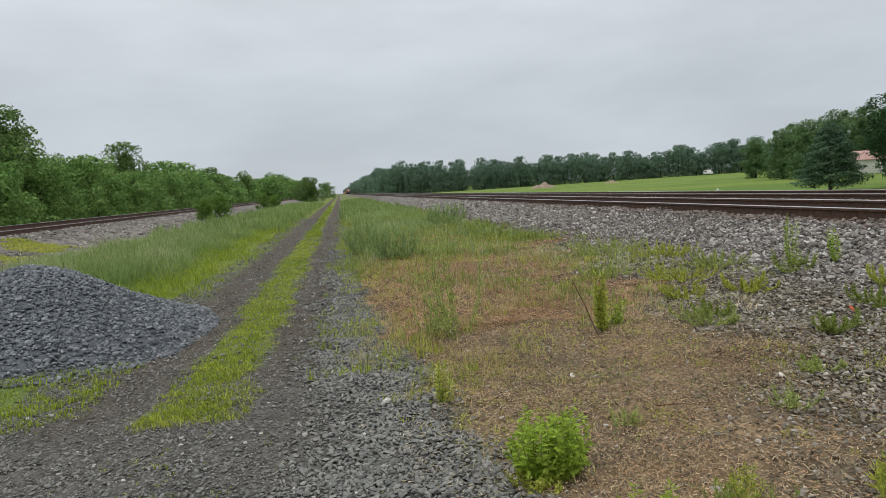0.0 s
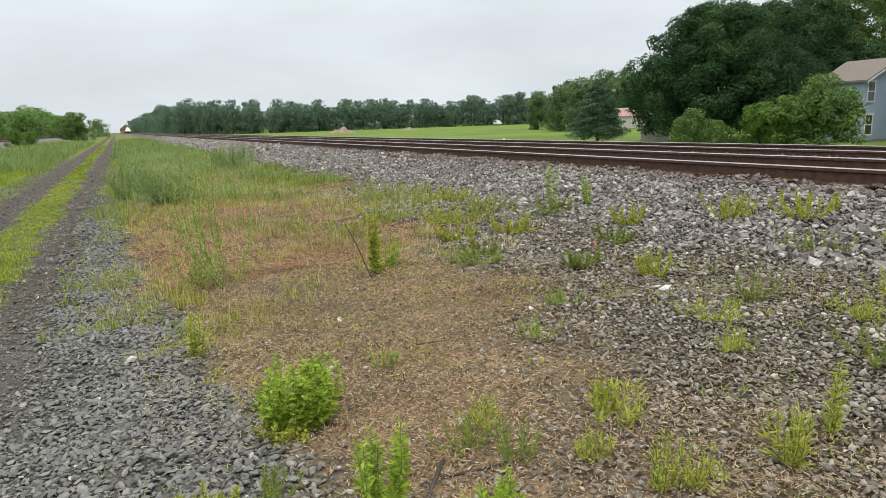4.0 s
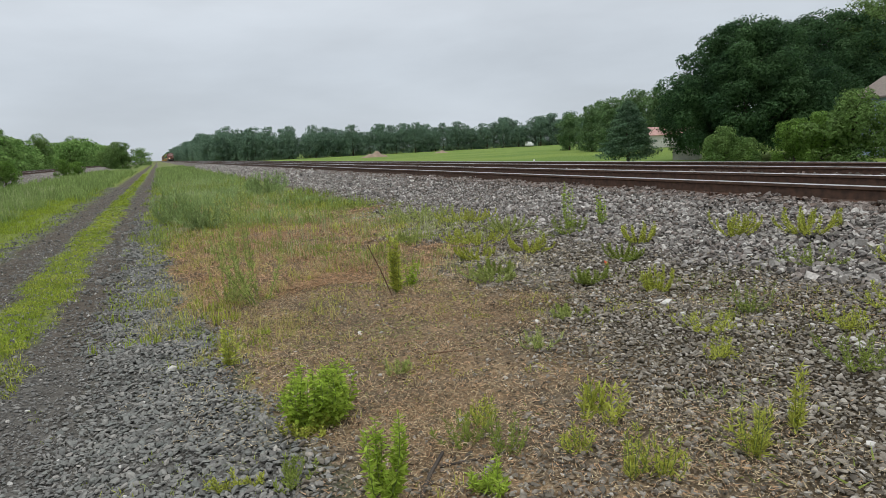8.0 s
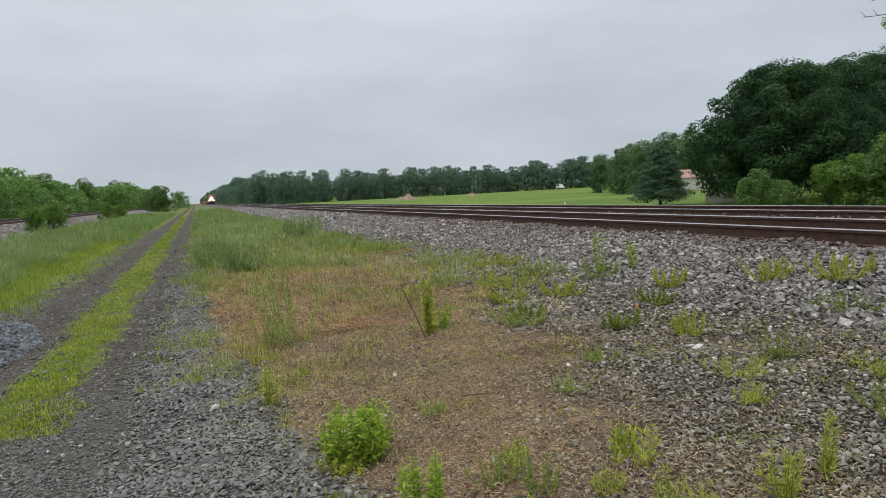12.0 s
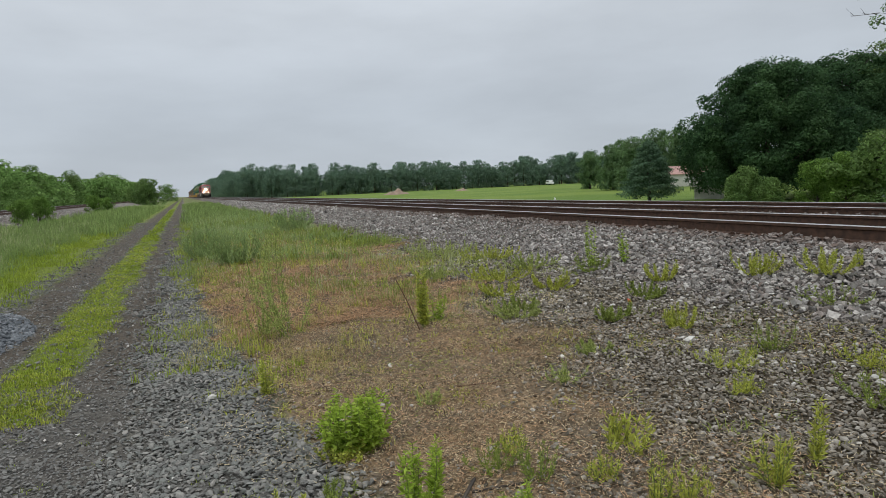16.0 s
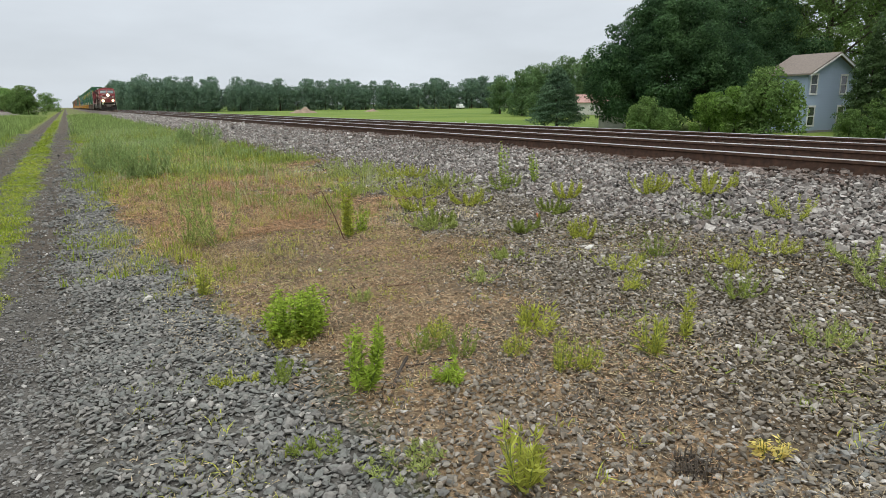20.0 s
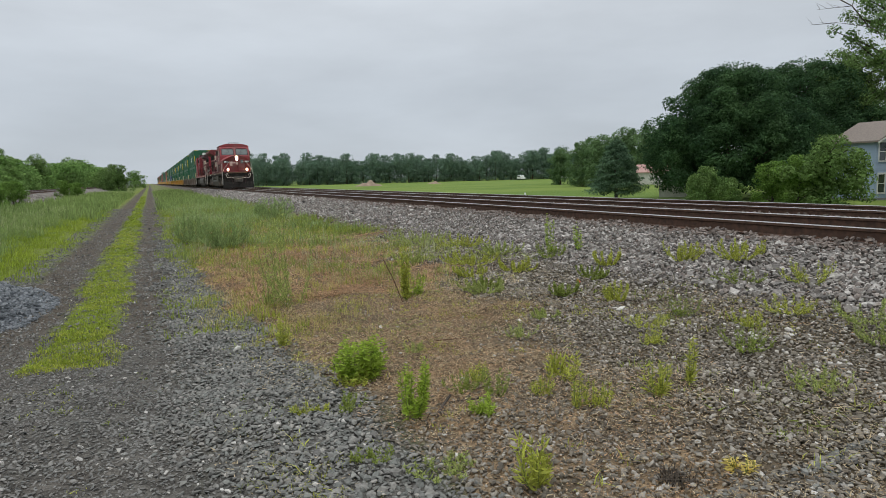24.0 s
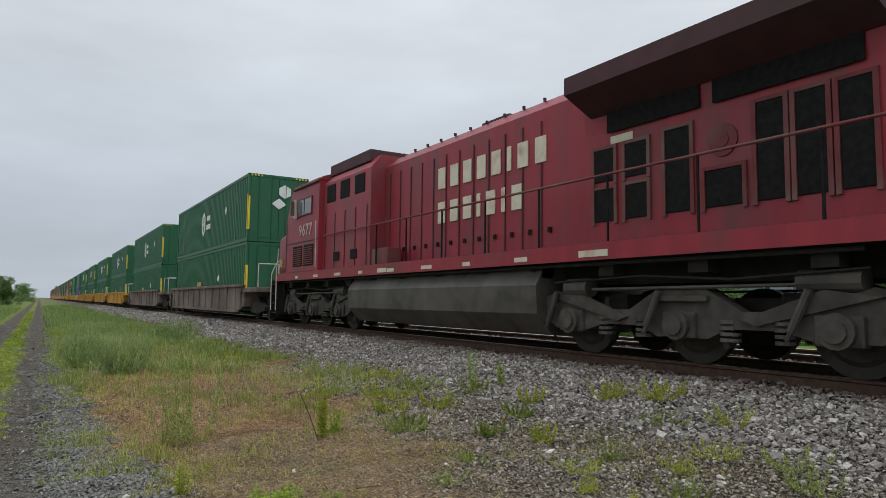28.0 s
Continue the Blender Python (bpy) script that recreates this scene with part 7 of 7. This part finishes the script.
        part("radiator_screen", Shape().box(*sorted((s * 0.97, s * 1.0)), h2 + 0.5, h2 + 2.2, 3.5, 4.05, 0.02).box(*sorted((s * 0.97, s * 1.0)), h2 + 2.4, h3 - 0.4, 3.5, 4.05, 0.02), M_black, t)
        part("label_plate", Shape().box(*sorted((s * 0.95, s * 0.965)), h2 + 0.55, h2 + 1.0, 3.32, 3.44), M_cream, t)
        part("label_plate", Shape().box(*sorted((s * 1.51, s * 1.525)), h2 + 0.4, h2 + 1.0, 1.5, 1.6), M_cream, t)
        part("label_plate", Shape().box(*sorted((s * 1.51, s * 1.525)), 9.4, 9.9, 1.5, 1.6), M_cream, t)
        first = 14.95 if s < 0 else 11.3
        name_bars(t, s, first, 3.42 if modern else 3.34, (1, 1, 1, 1, 1, 0.4, 1, 1), 0.3, 0.48, 0.21)
        name_bars(t, s, first, 2.62 if modern else 2.56, (1, 1, 1, 0.4, 1, 0.4, 1), 0.3, 0.48, 0.21)
        hr = [(s * 1.46, c1 + 0.1, 3.05), (s * 1.46, h1 + 0.0, 3.05), (s * 1.46, h1 + 0.5, 2.72), (s * 1.46, LEN - 1.2, 2.72)] if modern else [(s * 1.46, c1 + 0.3, 2.72), (s * 1.46, LEN - 1.2, 2.72)]
        part("handrail", Shape().pipe(hr, 0.022), M_red_dull if not modern else M_black, t)
        for k in range(8):
            y0 = h1 + 0.6 + 1.55 * k
            part("handrail_post", Shape().tube((s * 1.46, y0, 1.72), (s * 1.46, y0, 2.72), 0.02, 6), M_black, t)
    # tank and tubes between the trucks
    if modern:
        part("fuel_tank", Shape().prism([(-1.35, 0.95), (-1.42, 0.8), (-1.2, 0.30), (1.2, 0.30), (1.42, 0.8), (1.35, 0.95)], 7.2, 14.6, "y").box(-1.42, 1.42, 7.3, 9.1, 0.8, 1.42, 0.05).box(-1.42, 1.42, 13.5, 14.6, 0.8, 1.42, 0.05), M_tank, t, "dusty dark fuel tank")
        for s in (-1, 1):
            for y0 in (9.4, 11.45):
                part("air_reservoir", Shape().tube((s * 1.2, y0, 1.2), (s * 1.2, y0 + 1.75, 1.2), 0.23, 20).box(*sorted((s * 1.1, s * 1.44)), y0 + 0.35, y0 + 0.4, 0.95, 1.45).box(*sorted((s * 1.1, s * 1.44)), y0 + 1.3, y0 + 1.35, 0.95, 1.45).tube((s * 1.2, y0 - 0.06, 1.2), (s * 1.2, y0, 1.2), 0.15, 20, 0.23).tube((s * 1.2, y0 + 1.75, 1.2), (s * 1.2, y0 + 1.81, 1.2), 0.23, 20, 0.15), M_tank, t, "dusty air reservoir", smooth=False)
    else:
        part("fuel_tank", Shape().prism([(-1.25, 1.42), (-1.45, 1.1), (-1.42, 0.62), (-1.1, 0.28), (1.1, 0.28), (1.42, 0.62), (1.45, 1.1), (1.25, 1.42)], 7.5, 15.3, "y"), M_tank, t, "dusty dark fuel tank")
    pp = Shape()
    for s in (-1, 1):
        pp.pipe([(s * 1.38, 1.9, 1.42), (s * 1.38, LEN - 1.9, 1.40)], 0.03).pipe([(s * 1.3, 6.9, 1.38), (s * 1.3, 7.7, 1.1)], 0.03)
        for k in range(12):
            pp.box(*sorted((s * 1.05, s * 1.3)), 2.2 + 1.6 * k, 2.5 + 1.6 * k, 1.22, 1.46)
    part("sill_piping", pp, M_under, t)
    truck(t, 4.45, modern)
    truck(t, 17.45 if modern else 18.0, modern)
    # rear end
    part("rear_ladder", Shape().pipe([(-0.3, h3 + 0.03, 1.9), (-0.3, h3 + 0.05, 4.2)], 0.02).pipe([(0.3, h3 + 0.03, 1.9), (0.3, h3 + 0.05, 4.2)], 0.02), M_red_dull, t)
    part("rear_headlight", Shape().tube((0, h3, 4.25), (0, h3 + 0.06, 4.25), 0.1, 14), M_silver, t)
    if not modern:
        text_on(t, "rear_number", number, 0.42, Matrix.Translation((0, h3 + 0.01, 3.75)), Euler((math.pi / 2, 0, math.pi)).to_matrix().to_4x4(), M_cream, "cream road number")
    return t


def container_meshes():
    L, W, H = 16.15, 2.6, 2.88
    body = Shape().box(-W / 2 + 0.05, W / 2 - 0.05, 0.04, L - 0.04, 0.06, H - 0.05)
    ribs = Shape()
    n = 56
    for i in range(n):
        y = 0.35 + (L - 0.7) * i / n
        for s in (-1, 1):
            ribs.prism([(s * (W / 2 - 0.05), y), (s * (W / 2 - 0.003), y + 0.045), (s * (W / 2 - 0.003), y + 0.13), (s * (W / 2 - 0.05), y + 0.175)], 0.18, H - 0.14, "z")
    fr = Shape()
    for z0, z1 in ((0, 0.16), (H - 0.12, H)):
        for s in (-1, 1):
            fr.box(*sorted((s * (W / 2 - 0.08), s * W / 2)), 0, L, z0, z1)
        fr.box(-W / 2, W / 2, 0, 0.08, z0, z1).box(-W / 2, W / 2, L - 0.08, L, z0, z1)
    for y in (0, 1.95, L - 2.1, L - 0.15):
        for s in (-1, 1):
            fr.box(*sorted((s * (W / 2 - 0.08), s * (W / 2 + 0.004))), y, y + 0.15, 0, H)
    doors = Shape()
    for s in (-1, 1):
        doors.box(*sorted((s * 0.02, s * 1.2)), 0.0, 0.03, 0.18, H - 0.14, 0.0)
        for k in (0.3, 0.85):
            doors.tube((s * k, -0.02, 0.1), (s * k, -0.02, H - 0.06), 0.022, 6)
    return body.mesh("body"), ribs.mesh("ribbing"), fr.mesh("corner_frame"), doors.mesh("end_door")


C_body, C_ribs, C_frame, C_doors = container_meshes()
M_sign_yellow = mat("yellow_warning_strip", (0.80, 0.58, 0.05), (0.7, 0.5, 0.05), 6, 0.6)
M_sign_white = mat("white_decal", (0.78, 0.80, 0.78), (0.7, 0.72, 0.7), 6, 0.6)


C_cols = {}


def container(parent, y, z, material, detail, upper):
    key = material.name
    if key not in C_cols:
        C_cols[key] = [me.copy() for me in (C_body, C_ribs, C_frame, C_doors)]
        for me in C_cols[key]:
            me.materials.append(material)
    b, r, f, d = C_cols[key]
    c = part("container", b, None, parent, "corrugated steel container")
    c.location = (0, y, z)
    for nm, me in (("ribbing", r), ("corner_frame", f), ("end_door", d))[0 if detail else 1:]:
        q = part(nm, me, None, c)
        if nm == "ribbing":
            tagged(q, kind="stuff")
    if detail:
        for sx in (-1, 1):
            part("warning_strip", Shape().box(*sorted((sx * 1.305, sx * 1.312)), 0.02, 0.13, 0.5 if upper else 0.3, 2.0 if upper else 1.9), M_sign_yellow, c, "yellow warning strip")
            part("warning_strip", Shape().box(*sorted((sx * 1.22, sx * 1.3)), -0.016, -0.008, 0.5, 1.9), M_sign_yellow, c, "yellow warning strip")
            for k in range(4 if upper else 0):
                part("warning_mark", Shape().box(*sorted((sx * (0.72 + 0.14 * k), sx * (0.79 + 0.14 * k))), -0.012, -0.004, 2.78, 2.86), M_sign_yellow, c, "small yellow warning mark")

        def decal(shape):
            part("decal", shape, M_sign_white, c, "white decal")

        def end_box(x0, x1, z0, z1):
            decal(Shape().box(x0, x1, -0.035, -0.03, z0, z1))

        def side_box(y0, y1, z0, z1):
            decal(Shape().box(-1.318, -1.308, y0, y1, z0, z1))

        if upper:
            hexa = [(math.cos(a) * 0.3, math.sin(a) * 0.3) for a in np.arange(6) * 1.0472 + 0.5236]
            decal(Shape().prism([(0.25 + x, 2.2 + z) for x, z in hexa], -0.035, -0.03, "y"))
            end_box(0.65, 1.05, 2.25, 2.36)
            end_box(0.65, 1.1, 2.08, 2.19)
            decal(Shape().prism([(-0.32, 1.65), (0.0, 1.42), (0.32, 1.65), (0.0, 1.9)], -0.035, -0.03, "y"))
            end_box(0.85, 1.15, 0.5, 0.75)
            ring = Shape()
            for k in range(6):
                p0, p1 = hexa[k], hexa[(k + 1) % 6]
                ring.prism([(8.6 + p0[0] * 1.5, 1.5 + p0[1] * 2.2), (8.6 + p1[0] * 1.5, 1.5 + p1[1] * 2.2), (8.6 + p1[0], 1.5 + p1[1] * 1.5), (8.6 + p0[0], 1.5 + p0[1] * 1.5)], -1.318, -1.308, "x")
            decal(ring.box(-1.318, -1.308, 8.4, 8.5, 1.2, 1.8).box(-1.318, -1.308, 8.7, 8.8, 1.2, 1.8).box(-1.318, -1.308, 8.5, 8.7, 1.45, 1.55))
            side_box(7.1, 7.8, 1.6, 1.85)
            side_box(7.0, 7.9, 1.15, 1.4)
            decal(Shape().prism([(3.6, 1.7), (3.8, 1.5), (4.0, 1.7), (3.8, 1.9)], -1.318, -1.308, "x"))
        else:
            decal(Shape().prism([(0.1, 1.2), (0.45, 0.95), (0.8, 1.2), (0.45, 1.48)], -0.035, -0.03, "y"))
            decal(Shape().prism([(4.6, 1.45), (4.8, 1.25), (5.0, 1.45), (4.8, 1.65)], -1.318, -1.308, "x"))
        if upper:
            text_on(c, "length_mark", "53'", 0.36, Matrix.Translation((0.8, -0.036, 1.3)), UPRIGHT, M_sign_white, "white length mark")
        else:
            part("side_panel", Shape().box(-1.318, -1.308, 8.6, 9.6, 0.5, 1.35), mat("ochre_decal", (0.55, 0.36, 0.10), (0.45, 0.3, 0.08), 5, 0.7), c, "ochre decal")
    return c


WELL_L = 21.9


def well_car(material, top, bottom, detail, label):
    """A double-stack well car with its two containers, front coupler at y = 0."""
    t = thing("well_car", label, "freight car", "double-stack well cars")
    for s in (-1, 1):
        q = [(3.0, 0.42), (3.5, 0.28), (18.4, 0.28), (18.9, 0.42), (18.9, 1.05), (19.4, 1.42), (2.5, 1.42), (3.0, 1.05)]
        part("well_side", Shape().prism(q, *sorted((s * 1.38, s * 1.48)), "x"), material, t)
        rb = Shape().box(*sorted((s * 1.46, s * 1.56)), 2.6, 19.3, 1.34, 1.46).box(*sorted((s * 1.46, s * 1.54)), 3.3, 18.6, 0.28, 0.38)
        part("side_rail", rb, material, t)
        for k in range(12 if detail else 0):
            part("side_rib", Shape().box(*sorted((s * 1.46, s * 1.53)), 3.6 + 1.45 * k, 3.75 + 1.45 * k, 0.36, 1.36), material, t)
    part("well_floor", Shape().box(-1.38, 1.38, 3.0, 18.9, 0.22, 0.30), M_under, t)
    for e, d in ((0.35, 1), (WELL_L - 0.35, -1)):
        part("end_platform", Shape().box(-1.45, 1.45, *sorted((e + d * 0.3, e + d * 2.6)), 1.1, 1.3, 0.03).box(-0.35, 0.35, *sorted((e - d * 0.1, e + d * 2.6)), 0.75, 1.12, 0.04).box(-1.4, 1.4, *sorted((e + d * 2.3, e + d * 2.9)), 0.5, 1.2, 0.04), material, t)
        part("coupler", Shape().box(-0.2, 0.2, *sorted((e - d * 0.45, e + d * 0.4)), 0.72, 1.0, 0.05), M_tank, t)
        part("end_rail", Shape().pipe([(-1.4, e + d * 0.35, 1.3), (-1.4, e + d * 0.35, 2.2), (-0.6, e + d * 0.35, 2.2), (-0.6, e + d * 0.35, 1.3)], 0.022).pipe([(1.4, e + d * 0.35, 1.3), (1.4, e + d * 0.35, 2.2), (0.6, e + d * 0.35, 2.2), (0.6, e + d * 0.35, 1.3)], 0.022), M_silver, t)
        tr = part("truck", Shape().box(-1.05, 1.05, e + d * 1.5 - 0.25, e + d * 1.5 + 0.25, 0.45, 0.8, 0.05), M_under, t)
        for s in (-1, 1):
            yc = e + d * 1.5
            part("side_frame", Shape().prism([(yc - 1.25, 0.55), (yc - 0.6, 0.72), (yc + 0.6, 0.72), (yc + 1.25, 0.55), (yc + 1.2, 0.42), (yc + 0.5, 0.28), (yc - 0.5, 0.28), (yc - 1.2, 0.42)], *sorted((s * 0.98, s * 1.12)), "x"), M_under, tr)
            for ya in (-0.89, 0.89):
                w = part("wheel", WHEEL, M_wheel, tr)
                w.location = (s * 0.75, yc + ya, 0.48)
                w.scale = (1, 0.9, 0.9)
    container(t, 2.9, 0.35, bottom, detail, False)
    container(t, 2.9, 3.26, top, detail, True)
    return t


lead = locomotive("8831", True)
helper = locomotive("9677", False)
cars = [well_car(M_well_brown, M_green, M_green, True, "dusty brown well car stacked with two green containers")]
proto_yellow = well_car(M_well_yellow, M_green, M_green, True, "yellow well car stacked with two green containers")
proto_mixed = well_car(M_well_yellow, M_cont_red, M_cont_orange, False, "yellow well car stacked with red and orange containers")
proto_blue = well_car(M_well_yellow, M_green, M_cont_blue, False, "yellow well car stacked with a green and a blue container")
cars.append(copy_thing(cars[0], Matrix()))
proto_far = well_car(M_well_yellow, M_green, M_green, False, "yellow well car stacked with two green containers")
order = "yyyybgymgggmbmggmmgmggmb"
pool = {"g": proto_far, "y": proto_yellow, "m": proto_mixed, "b": proto_blue}
used = set()
for k in order:
    if k in used:
        cars.append(copy_thing(pool[k], Matrix()))
    else:
        used.add(k)
        cars.append(pool[k])


def lead_y(t):
    """Where the leader's front stands along the track at t seconds."""
    return -21.4 + 22.5 * (28.0 - t)


def motions():
    times = [0, 4, 8, 12, 16, 20, 24, 28]
    walk(lead, [(t, pose(7.75, lead_y(t), ZR)) for t in times])
    walk(helper, [(t, pose(7.75, lead_y(t) + 22.3 + 21.9, ZR, 0, 0, 180)) for t in times])
    for i, c in enumerate(cars):
        walk(c, [(t, pose(7.75, lead_y(t) + 44.7 + 22.2 * i, ZR)) for t in times])


motions()
